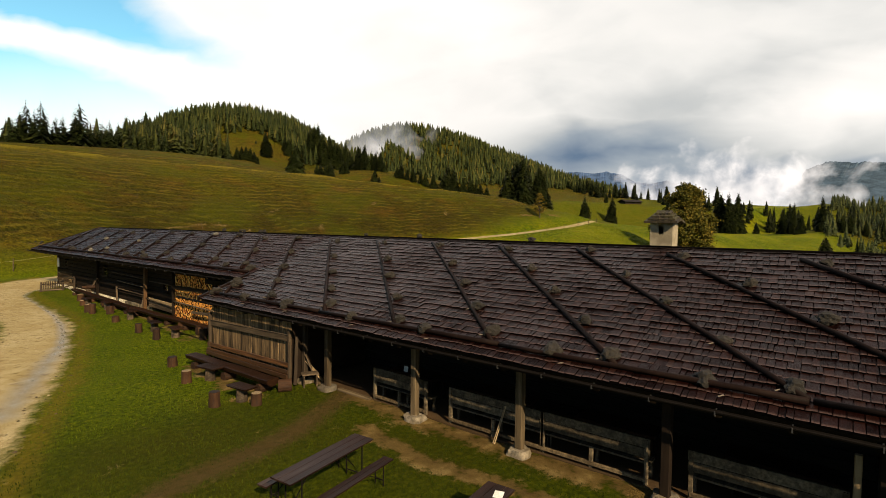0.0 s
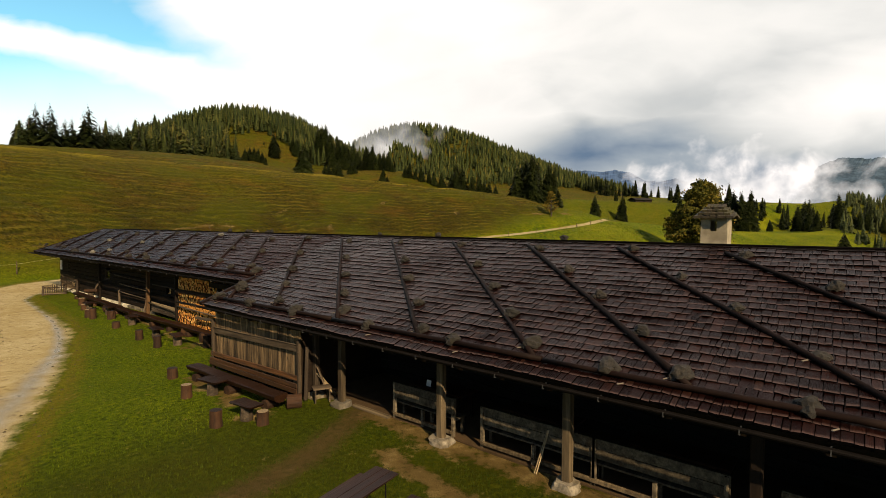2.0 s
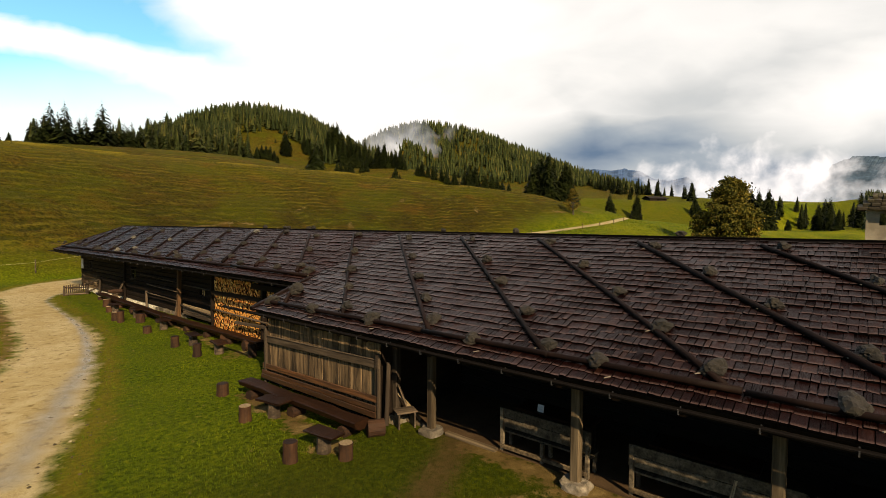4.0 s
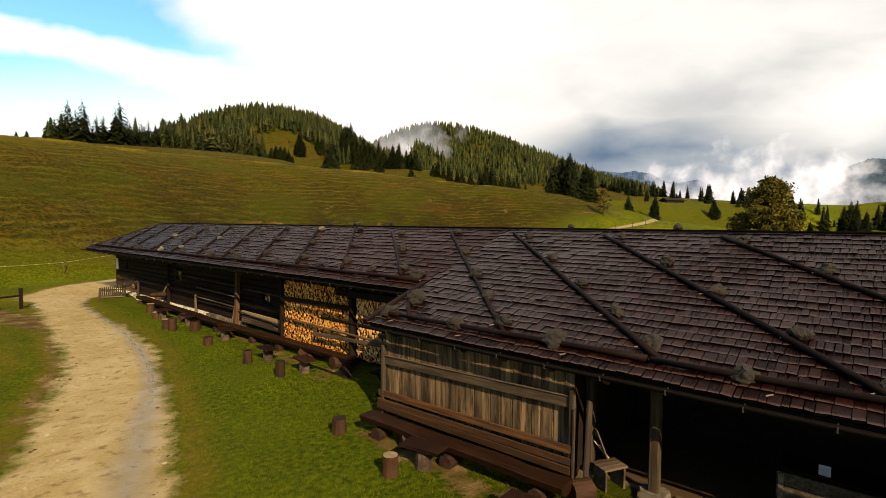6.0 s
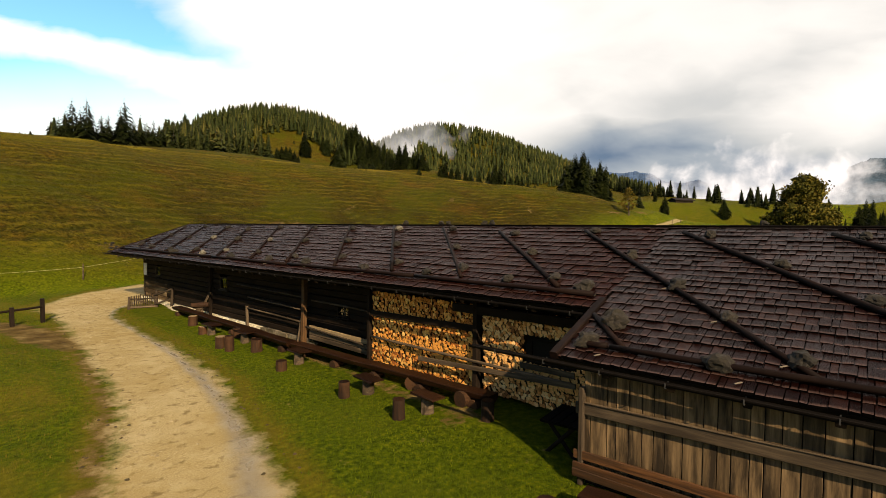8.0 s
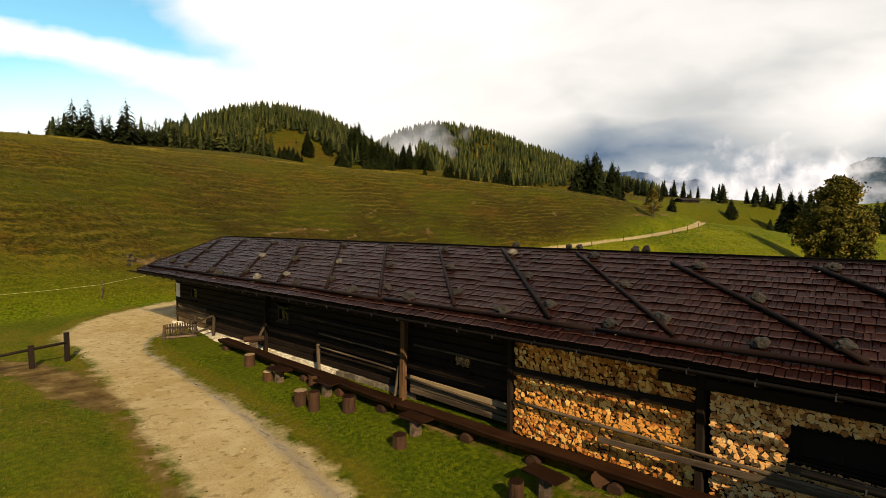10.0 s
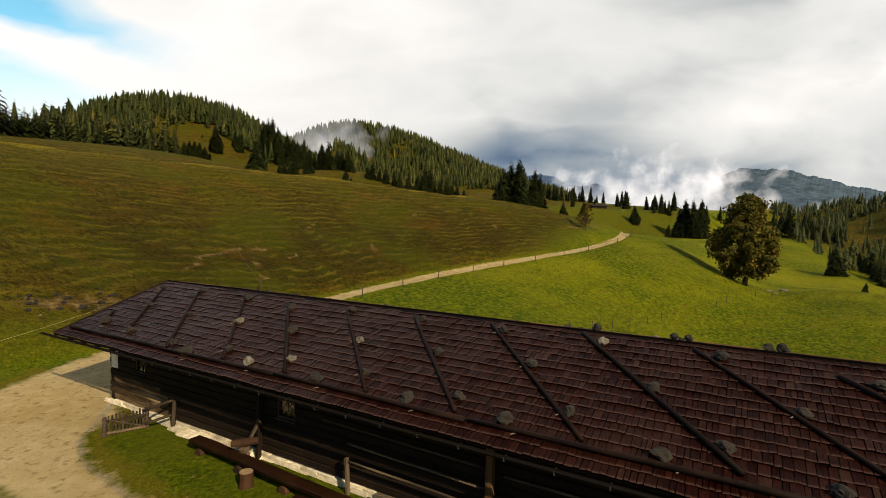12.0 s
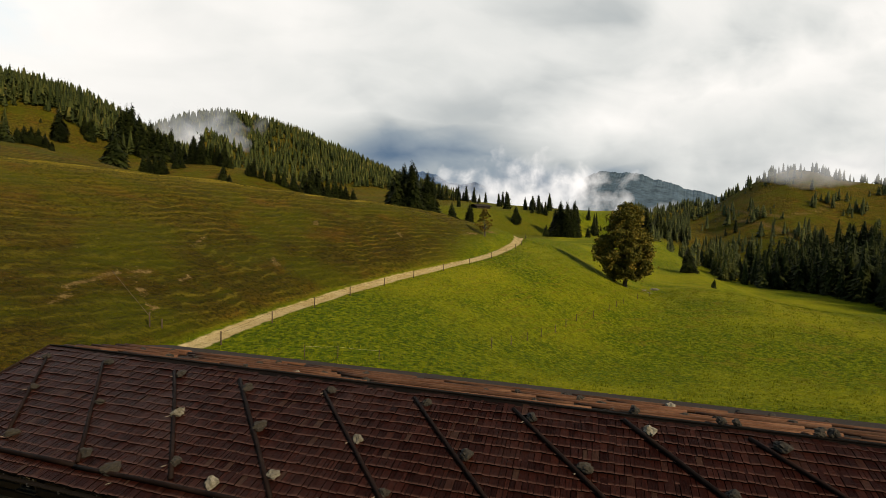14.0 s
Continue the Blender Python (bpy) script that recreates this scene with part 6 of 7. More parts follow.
ob = log("stack_rail", (1.84, 11.3, 0.99), (1.86, 18.3, 1.05), 0.045, M_GREY, None, 8, 0.03, 77)
tagged(ob, "thin weathered pole in front of the firewood", "rail", "rails along the wall")
bar("stack_rail", (1.76, 11.2, 0.98), (1.78, 16.1, 0.76), 0.05, 0.13, M_GREY, "weathered plank rail in front of the firewood", "rail", "rails along the wall")
# rails and props along the log wall
for y0, y1, z0, z1, x in ((22.4, 26.7, 0.92, 1.02, 2.12), (22.4, 26.6, 1.38, 1.48, 2.16), (22.5, 27.6, 1.86, 1.95, 2.2), (18.6, 22.2, 0.62, 0.80, 2.1), (18.6, 22.0, 1.75, 1.8, 2.22)):
    ob = log("wall_rail", (x, y0, z0), (x, y1, z1), 0.035, M_GREY, None, 7, 0.02, int(y0 * 10))
    tagged(ob, "weathered round rail along the log wall", "rail", "rails along the wall")
bar("wall_post", (2.05, 22.3, 0.1), (2.12, 22.3, 2.55), 0.17, 0.17, M_PROP, "brown prop post against the log wall", "post", "prop posts")
bar("wall_post", (1.95, 22.55, 0.1), (2.1, 22.5, 1.1), 0.07, 0.07, M_GREY, "short grey prop against the log wall", "post", "prop posts")
bar("wall_post", (2.1, 26.55, 0.1), (2.1, 26.6, 1.1), 0.1, 0.1, M_GREY, "short grey prop against the log wall", "post", "prop posts")
bar("wall_post", (2.2, 30.3, 0.1), (2.25, 30.3, 2.5), 0.14, 0.14, M_LOG, "dark prop post against the log wall", "post", "prop posts")
bar("slanting_prop", (1.75, 30.6, 0.2), (2.2, 30.25, 1.35), 0.16, 0.1, M_GREY, "short slanting prop at the wall", "post", "prop posts")
# low board wall under the rails
for k, z in enumerate((0.42, 0.60, 0.78)):
    bar("low_board", (2.2, 18.5, z - 0.06), (2.2, 22.1, z), 0.04, 0.16, M_GREY if k < 2 else M_PALE, "grey weathered board at the wall foot", "board", "boards at the wall foot")

# ---- log benches, stumps and slab tables ----
def log_bench(p, q, label):
    """A long half log on short log feet."""
    L = (Vector(q) - Vector(p)).length
    th = empty("log_bench", span(p, q), label=label, category="bench")
    k = 12
    b = Build()
    sec = [(-0.21, 0.06), (-0.17, -0.06), (-0.06, -0.13), (0.08, -0.13), (0.18, -0.05), (0.21, 0.06), (0.19, 0.075), (-0.19, 0.075)]
    v = [(L * i / k, a * (1 + 0.06 * math.sin(i * 1.7)) + 0.02 * math.sin(i), c * (1 + 0.1 * math.sin(i * 2.3))) for i in range(k + 1) for a, c in sec]
    n = len(sec)
    f = [(i * n + j, i * n + (j + 1) % n, (i + 1) * n + (j + 1) % n, (i + 1) * n + j) for i in range(k) for j in range(n)] + [tuple(range(n - 1, -1, -1)), tuple(range(k * n, k * n + n))]
    part("seat", b.add(v, f), M_BENCH, th, "dark wet half-log seat")
    x = 0.5
    while x < L:
        part("foot", Build().tube([(x, -0.2, -0.28), (x, 0.2, -0.28)], 0.15, 10), M_STUMP, th)
        x += max(1.2, (L - 1.0) / max(1, round(L / 2.2)))
    return th


log_bench((1.55, 32.6, 0.42), (1.12, 21.6, 0.42), "long dark half-log bench along the house wall")
log_bench((1.14, 21.45, 0.42), (1.28, 13.1, 0.42), "long dark half-log bench before the firewood")
log_bench((-1.36, 9.55, 0.37), (-1.20, 4.65, 0.37), "long dark half-log bench before the boarded annex")


def stump(x, y, h, r, seed, lying=False):
    rr = random.Random(seed)
    b = Build().tube([(0, 0, 0), (h * 0.5, 0, 0), (h, 0, 0)], [r * 1.06, r * 0.98, r], 14, 0.06, rr)
    z = zland(x, y)
    m = span((x, y, z - 0.03), (x, y + 0.001, z + h)) if not lying else Matrix.Translation((x, y, z + r * 0.92)) @ Matrix.Rotation(rr.uniform(-.6, .6), 4, "Z")
    th = empty("log_stump", m, label="short log lying in the grass" if lying else "upright brown log stump used as a seat", category="stump", group="stumps in the yard")
    part("bark", b, M_STUMP, th, smooth=False)
    part("cut_face", Build().tube([(h - 0.001, 0, 0), (h + 0.006, 0, 0)], r * 0.93, 14), M_PALE if rr.random() < 0.25 else M_BENCH, th, "sawn face")
    return th


for k, (x, y, h, r, ly) in enumerate(((-0.47, 14.6, 0.50, 0.15, 0), (-0.36, 16.8, 0.46, 0.15, 0), (0.95, 13.9, 0.42, 0.2, 1), (-0.15, 20.2, 0.34, 0.17, 0), (0.5, 22.9, 0.46, 0.2, 0), (-0.08, 23.75, 0.58, 0.16, 0),
                                      (-0.06, 24.45, 0.45, 0.2, 0), (0.47, 27.15, 0.34, 0.17, 0), (0.97, 29.3, 0.45, 0.2, 0), (-2.85, 5.0, 0.46, 0.15, 0), (-2.4, 7.65, 0.42, 0.15, 0), (-1.85, 9.9, 0.38, 0.16, 0),
                                      (-2.03, 4.2, 0.38, 0.15, 0), (-1.45, 8.35, 0.4, 0.17, 1), (1.1, 15.7, 0.4, 0.2, 1), (0.75, 12.9, 0.5, 0.15, 0), (-1.0, 4.7, 0.4, 0.2, 1), (1.1, 25.4, 0.4, 0.2, 0))):
    stump(x, y, h, r, 40 + k, bool(ly))


def slab_table(x, y, w, d, h, turn, seed):
    """A rough slab on a block."""
    rr = random.Random(seed)
    th = empty("slab_table", pose(x, y, zland(x, y), 0, 0, turn), label="low dark slab table on a grey log block", category="table", group="slab tables in the yard")
    b = Build().box(-d / 2, d / 2, -w / 2, w / 2, h, h + 0.06, None, 0.012)
    b.v = [(a + rr.uniform(-.03, .03), c + rr.uniform(-.03, .03), e) for a, c, e in b.v]
    part("tabletop", b, M_BENCH, th, "wet dark slab top")
    part("block", Build().tube([(0, 0, -0.05), (0, 0, h)], [0.17, 0.15], 9, 0.08, rr), M_GREY, th, "grey log block")
    return th


for k, (x, y) in enumerate(((0.2, 14.3), (0.22, 16.5), (0.62, 20.4), (0.85, 24.4), (0.62, 26.7), (-2.1, 4.85), (-1.75, 7.4))):
    slab_table(x, y, 0.85, 0.42, 0.40, 3 * k - 8, k)


def trestle(x, y):
    """A small dark table on crossed legs by the annex corner."""
    th = empty("trestle_table", pose(x, y, 0, 0, 0, 4), label="small dark plank table on crossed legs", category="table")
    # near-black planks: the shade beside the annex put into their colour
    for k in range(4):
        part("plank", Build().box(-0.55, 0.55, -0.4 + 0.2 * k, -0.21 + 0.2 * k, 0.66, 0.71, None, 0.01), M_INKY, th)
    for xx in (-0.4, 0.4):
        for s in (-1, 1):
            beam("leg", (xx, -0.35 * s, -0.05), (xx + 0.03 * s, 0.3 * s, 0.66), 0.06, 0.08, M_LOG, th)
    return th


trestle(0.75, 10.85)
bar("sill_board", (1.9, 11.3, 1.17), (1.9, 12.75, 1.17), 0.04, 0.14, M_GREY, "grey board under the stack window", "board")


def beer_table(x, y, turn, seat=False):
    """Folding table or bench with steel legs."""
    w, h = (0.25, 0.44) if seat else (0.52, 0.75)
    th = empty("folding_bench" if seat else "folding_table", pose(x, y, zland(x, y), 0, 0, turn), label="narrow wet folding bench with steel legs" if seat else "long wet wooden folding table with steel legs", category="bench" if seat else "table")
    for k in range(2 if seat else 3):
        ww = w / (2 if seat else 3)
        part("plank", Build().box(-1.1, 1.1, -w / 2 + ww * k + 0.003, -w / 2 + ww * (k + 1) - 0.003, h - 0.03, h, None, 0.005), M_TABLE, th)
    for s in (-1, 1):
        b = Build()
        for a in (-w * 0.4, w * 0.4):
            b.tube([(s * 0.8, a, 0), (s * 0.8, a, h - 0.03)], 0.014, 6)
        b.tube([(s * 0.8, -w * 0.4, 0.12), (s * 0.8, w * 0.4, 0.12)], 0.012, 6).tube([(s * 0.8, 0, 0.3 * h), (s * 0.35, 0, h - 0.04)], 0.01, 6)
        part("leg_frame", b, M_METAL, th, "dark steel folding leg")
    return th


beer_table(-3.84, -1.14, 6.5)
beer_table(-3.80, -0.50, 6.5, True)
beer_table(-3.75, -1.78, 6.5, True)
beer_table(-3.75, -4.4, 4)
part("paper_slip", Build().box(-0.11, 0.11, -0.08, 0.08, 0, 0.004), M_WHITE, None, "", pose(-2.95, -4.45, 0.755 + zland(-3.75, -4.4), 0, 0, 20))
tagged(bpy.data.objects["paper_slip"], "small white paper slip lying on the table", "paper")


def porch_bench(y0, y1, x=0.42):
    """Plank bench with a backrest towards the yard."""
    L = y1 - y0
    th = empty("porch_bench", pose(x, y0, 0.0), label="weathered grey plank bench with backrest", category="bench", group="benches in the porch")
    for z, h in ((0.87, 0.19), (0.665, 0.19)):
        part("back_plank", Build().box(-0.02, 0.02, 0, L, z - h / 2, z + h / 2), M_OLDBENCH, th)
    part("seat", Build().box(0.05, 0.40, 0, L, 0.42, 0.46), M_OLDBENCH, th)
    part("stretcher", Build().box(-0.07, -0.01, 0.05, L - 0.05, 0.10, 0.17), M_POST, th, "worn foot rail")
    for yy in (0.06, L * 0.5, L - 0.06):
        part("leg", Build().box(-0.045, 0.035, yy - 0.035, yy + 0.035, -0.02, 0.95 if yy != L * 0.5 else 0.45), M_OLDBENCH, th)
        part("leg", Build().box(0.33, 0.40, yy - 0.035, yy + 0.035, -0.02, 0.42), M_OLDBENCH, th)
    return th


porch_bench(-0.12, 1.95); porch_bench(-3.6, -0.85); porch_bench(-5.9, -3.5); porch_bench(-9.0, -6.6); porch_bench(-12.2, -9.8)


def porch_table(y, L=1.8):
    th = empty("porch_table", pose(1.45, y, 0), label="dark plank table in the porch", category="table", group="tables in the porch")
    part("tabletop", Build().box(-0.35, 0.35, 0, L, 0.71, 0.76), M_BENCH, th)
    for a in (0.15, L - 0.15):
        for xx in (-0.28, 0.28):
            part("leg", Build().box(xx - .035, xx + .035, a - .035, a + .035, 0, 0.71), M_LOG, th)
    return th


porch_table(0.2); porch_table(-2.8); porch_table(-5.8); porch_table(-8.9)
part("table_card", Build().box(-0.002, 0.002, -0.08, 0.08, 0, 0.16), M_WHITE, None, "", pose(1.2, 1.4, 0.762, 0, 12, 0))
tagged(bpy.data.objects["table_card"], "small white card standing on a porch table", "card")

# broom handles leaning on a bench
for dy in (0.0, 0.12):
    ob = part("tool_handle", Build().tube([(0.12, -2.45 + dy * 0.4, 0.0), (0.40, -2.58 + dy * 0.2, 0.86)], 0.014, 6), M_PALE, None)
    tagged(ob, "pale tool handle leaning against the bench", "tool", "leaning tools")
# steps of stacked grey planks by the annex corner
bar("leaning_plank", (0.28, 4.45, 0.05), (0.05, 4.72, 0.95), 0.16, 0.03, M_GREY, "weathered plank leaning by the annex corner", "plank", "planks by the annex")
bar("leaning_plank", (0.45, 4.35, 0.05), (0.12, 4.80, 0.72), 0.18, 0.03, M_PALE, "pale plank leaning by the annex corner", "plank", "planks by the annex")
stool = empty("low_stool", pose(-0.02, 4.42, 0.0, 0, 0, -28), label="low weathered plank stool by the annex corner", category="stool")
for a in (-0.13, 0.0, 0.13):
    part("seat_plank", Build().box(-0.26, 0.26, a - 0.06, a + 0.06, 0.38, 0.42, None, 0.008), M_GREY, stool)
for a in (-0.2, 0.2):
    part("side_panel", Build().box(a - 0.02, a + 0.02, -0.17, 0.17, 0.0, 0.38), M_GREY, stool)
bar("porch_post", (0.1, -9.07, 0), (0.1, -9.07, 1.72), 0.1, 0.1, M_PALE, "short pale post by the porch", "post")

# ---- gate and fences ----
def picket_gate():
    th = empty("picket_gate", span((0.6, 36.1, 0.0), (1.68, 35.62, 0.0)), label="small weathered picket gate with slanted brace", category="gate")
    for z in (0.16, 0.58):
        part("rail", Build().box(0, 1.16, -0.05, -0.015, z - 0.04, z + 0.04), M_GREY if z < 0.3 else M_DIMGREY, th)
    rr = random.Random(3)
    for k in range(11):
        h = 0.78 + rr.uniform(-.05, .06)
        x = 0.04 + 0.103 * k
        b = Build().box(x, x + 0.055, -0.014, 0.014, 0.05, h)
        b.v = [(a + (0.012 if e > 0.5 else 0) * rr.uniform(-1, 1), c, e) for a, c, e in b.v]
        part("picket", b, M_DIMGREY, th)
    beam("brace", (0.08, -0.065, 0.62), (1.10, -0.065, 0.20), 0.03, 0.06, M_GREY, th)
    for x, h in ((-0.07, 0.72), (1.2, 1.0)):
        part("post", Build().tube([(x, 0.0, -0.1), (x + 0.02, 0.01, h)], [0.085, 0.06], 9, 0.06, rr), M_DIMGREY, th)
    return th


picket_gate()
for p, q in (((1.62, 35.66, 0.72), (2.2, 34.75, 1.12)), ((1.65, 35.6, 0.25), (2.22, 34.7, 0.62))):
    ob = log("gate_pole", p, q, 0.05, M_GREY, None, 8, 0.01, 5)
    tagged(ob, "grey pole from the gate to the house wall", "pole", "gate poles")
bar("gate_side_post", (2.16, 34.78, 0), (2.2, 34.74, 1.15), 0.13, 0.13, M_DIMGREY, "weathered post beside the gate", "post")


def chopping_block(x, y):
    """A tall stump with a log lying across it."""
    th = empty("chopping_block", pose(x, y, 0.0), label="tall weathered stump with a short log laid across it", category="stump")
    rr = random.Random(19)
    part("block", Build().tube([(0, 0, -0.05), (0.03, 0.02, 0.3), (0.0, 0.02, 0.62)], [0.20, 0.15, 0.17], 11, 0.12, rr), M_GREY, th)
    part("cross_log", Build().tube([(-0.22, 0.32, 0.74), (0.05, 0.02, 0.76), (0.34, -0.22, 0.78)], [0.11, 0.13, 0.10], 10, 0.08, rr), M_STUMP, th, "rough brown log")
    return th


chopping_block(1.72, 30.35)


def fence(name, pts, h, wires, post_r, label, group, wire_mat=M_WIRE, sag=0.04, wire_r=0.012):
    for k, (x, y) in enumerate(pts):
        th = part("fence_post", Build().tube([(0, 0, -0.3), (random.uniform(-.04, .04), random.uniform(-.04, .04), h)], [post_r, post_r * 0.85], 7), M_GREY, None, "", pose(x, y, zland(x, y)))
        tagged(th, label, "fence post", group)
    if wires:
        b = Build()
        for w in wires:
            for (x0, y0), (x1, y1) in zip(pts[:-1], pts[1:]):
                a, c = Vector((x0, y0, zland(x0, y0) + w)), Vector((x1, y1, zland(x1, y1) + w))
                b.tube([a, (a + c) / 2 - Vector((0, 0, sag)), c], wire_r, 4)
        tagged(part("fence_tape", b, wire_mat, None), "pale fence tape strung between posts", "fence")


fence("yard_fence", [(-14, 46.4), (-9, 47.0), (-4, 47.6), (1.4, 48.1), (7, 50.4)], 1.1, (0.85,), 0.05, "slim pale fence post at the pasture edge", "yard fence posts", wire_r=0.007)
tx = np.arange(23, 112, 6.8)
fence("track_fence", [(float(a), float(track_y(a) - 1.9)) for a in tx], 1.05, (0.9,), 0.06, "weathered fence post along the gravel track", "track fence posts", M_METAL, 0.03, 0.008)
fence("meadow_fence", [(39.5, 31.4), (43.9, 30.2), (48, 29.1), (52.2, 28.0), (56.4, 26.7), (60, 25.6), (63.5, 24.4), (67.5, 22.2), (72.5, 20.0), (76, 18.8), (79.4, 17.6), (87.3, 14.9), (95, 12.3)], 1.0, (), 0.05, "thin fence post across the meadow", "meadow fence posts")
fence("meadow_tape", [(23.0, 41.4), (24.1, 39.4), (25.0, 36.6)], 0.9, (0.8,), 0.03, "thin post of the pasture tape", "tape posts", wire_r=0.006)
# timber fence on the far side of the road
for x, y, h in ((-3.25, 35.4, 1.1), (-4.4, 35.05, 0.85), (-7.5, 34.3, 0.9), (-11, 33.4, 0.9)):
    bar("timber_post", (x, y, -0.2), (x, y + 0.05, h), 0.16, 0.16, M_LOG, "dark timber post at the road edge", "fence post", "timber fence posts")
for p, q in (((-3.25, 35.4, 0.72), (-7.5, 34.3, 0.62)), ((-7.5, 34.3, 0.62), (-11, 33.4, 0.6))):
    ob = log("timber_rail", p, q, 0.055, M_LOG, None, 8, 0.01, 9)
    tagged(ob, "dark timber rail at the road edge", "rail", "timber fence rails")
# fallen pale pole and stake on the hillside
ob = log("fallen_pole", (24.1, 60.4, zland(24.1, 60.4) + 0.1), (21.5, 53.6, zland(21.5, 53.6) + 0.5), 0.02, M_GREY, None, 6, 0.02, 3)
tagged(ob, "pale fallen pole lying down the hillside", "pole")
for x, y, h in ((21.1, 53.2, 1.1), (21.9, 52.9, 0.7)):
    bar("stake", (x, y, zland(x, y) - 0.2), (x, y, zland(x, y) + h), 0.08, 0.08, M_GREY, "pale stake at the foot of the hill", "stake", "stakes below the hill")


def hay_hut():
    x, y = 327, 99
    z = zland(x, y)
    th = empty("hay_hut", pose(x, y, z, 0, 0, -32), label="low grey timber hay hut on the far pasture", category="house")
    part("wall", Build().box(-6.5, 6.5, -3, 3, -1.5, 1.3), M_DIMGREY, th)
    for s in (-1, 1):
        part("roof_slope", Build().add([(-7.4, s * 4, 1.0), (7.4, s * 4, 1.0), (7.4, 0, 2.5), (-7.4, 0, 2.5), (-7.4, s * 4, 1.2), (7.4, s * 4, 1.2), (7.4, 0, 2.7), (-7.4, 0, 2.7)],
             [(0, 1, 2, 3), (7, 6, 5, 4), (0, 4, 5, 1), (1, 5, 6, 2), (3, 2, 6, 7), (0, 3, 7, 4)]), M_LOG, th, "dark shingle roof slope")
    # dark sheet on the closed wall, painting the shade of an opening
    part("doorway", Build().box(-0.9, 0.9, -3.06, -3.0, -1.0, 1.3), M_INSIDE, th)


hay_hut()
# pale rock showing beside the maple
for k, (x, y, s) in enumerate(((112.5, 9.6, 0.8), (113.6, 9.0, 0.5), (109.5, 12.0, 0.45), (106.2, 11.2, 0.4))):
    ob = new("boulder", PALE_STONES[k % 2])
    ob.matrix_basis = pose(x, y, zland(x, y), 0, 0, 70 * k) @ Matrix.Diagonal((s * 1.5, s, s * 0.6, 1))
    tagged(ob, "pale boulder in the grass below the maple", "stone", "boulders below the maple")
# stones heaped on the slope at the end of the yard
rr = random.Random(77)
for k in range(26):
    x = rr.uniform(4, 9.5)
    y = 52.3 + 0.12 * (x - 4) + rr.uniform(-.8, .8)
    ob = new("field_stone", STONES[k % 7])
    s = rr.uniform(0.07, 0.19)
    ob.matrix_basis = pose(x, y, zland(x, y) + s * 0.15, 0, 0, rr.uniform(0, 360)) @ Matrix.Diagonal((s, s * 0.8, s * 0.9, 1))
    tagged(ob, "grey field stone on the grassy slope", "stone", "field stones")

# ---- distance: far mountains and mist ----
# far slopes: aerial haze put into a bluish, faintly glowing colour
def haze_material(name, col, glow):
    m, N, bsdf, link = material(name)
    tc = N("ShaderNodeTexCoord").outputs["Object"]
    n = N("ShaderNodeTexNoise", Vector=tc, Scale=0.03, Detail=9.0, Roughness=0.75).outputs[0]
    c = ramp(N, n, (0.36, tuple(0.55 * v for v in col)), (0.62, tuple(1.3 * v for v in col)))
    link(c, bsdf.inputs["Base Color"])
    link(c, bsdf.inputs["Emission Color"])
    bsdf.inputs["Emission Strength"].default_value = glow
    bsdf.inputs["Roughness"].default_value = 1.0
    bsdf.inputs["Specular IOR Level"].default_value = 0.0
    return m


def mountain(name, x0, y0, x1, y1, heights, base, mat, seed, label):
    """A far ridge: a steep, furrowed face under a skyline."""
    n, k = 420, 26
    t = np.linspace(0, 1, n)
    hs = np.interp(t, np.linspace(0, 1, len(heights)), heights)
    X, Y = x0 + (x1 - x0) * t, y0 + (y1 - y0) * t
    dx, dy = -(y1 - y0), (x1 - x0)
    L = math.hypot(dx, dy); dx, dy = dx / L, dy / L
    if dx * X.mean() + dy * Y.mean() > 0:
        dx, dy = -dx, -dy
    rows = []
    for j in range(k):
        f = j / (k - 1)
        jag = wobble(X, Y, 0.05, seed + j * 0.2) * 4 + wobble(X, Y, 0.16, seed) * 2.2 + wobble(X, Y, 0.55, seed) * 1.6
        run = 700 * f + 60 * wobble(X, Y + 40 * j, 0.012, seed) * f
        rows.append(np.stack([X + dx * run, Y + dy * run, base + (hs - base + jag * (1 - f) ** 6) * (1 - f) ** 1.1], -1))
    V = np.stack(rows).reshape(-1, 3)
    i = np.arange(n * k).reshape(k, n)
    F = np.stack([i[:-1, :-1], i[:-1, 1:], i[1:, 1:], i[1:, :-1]], -1).reshape(-1, 4)
    tagged(new(name, big_mesh(name, V, F, mat)), label, "mountain", kind="structure")


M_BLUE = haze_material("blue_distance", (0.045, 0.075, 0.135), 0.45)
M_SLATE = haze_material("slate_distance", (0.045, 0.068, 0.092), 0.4)


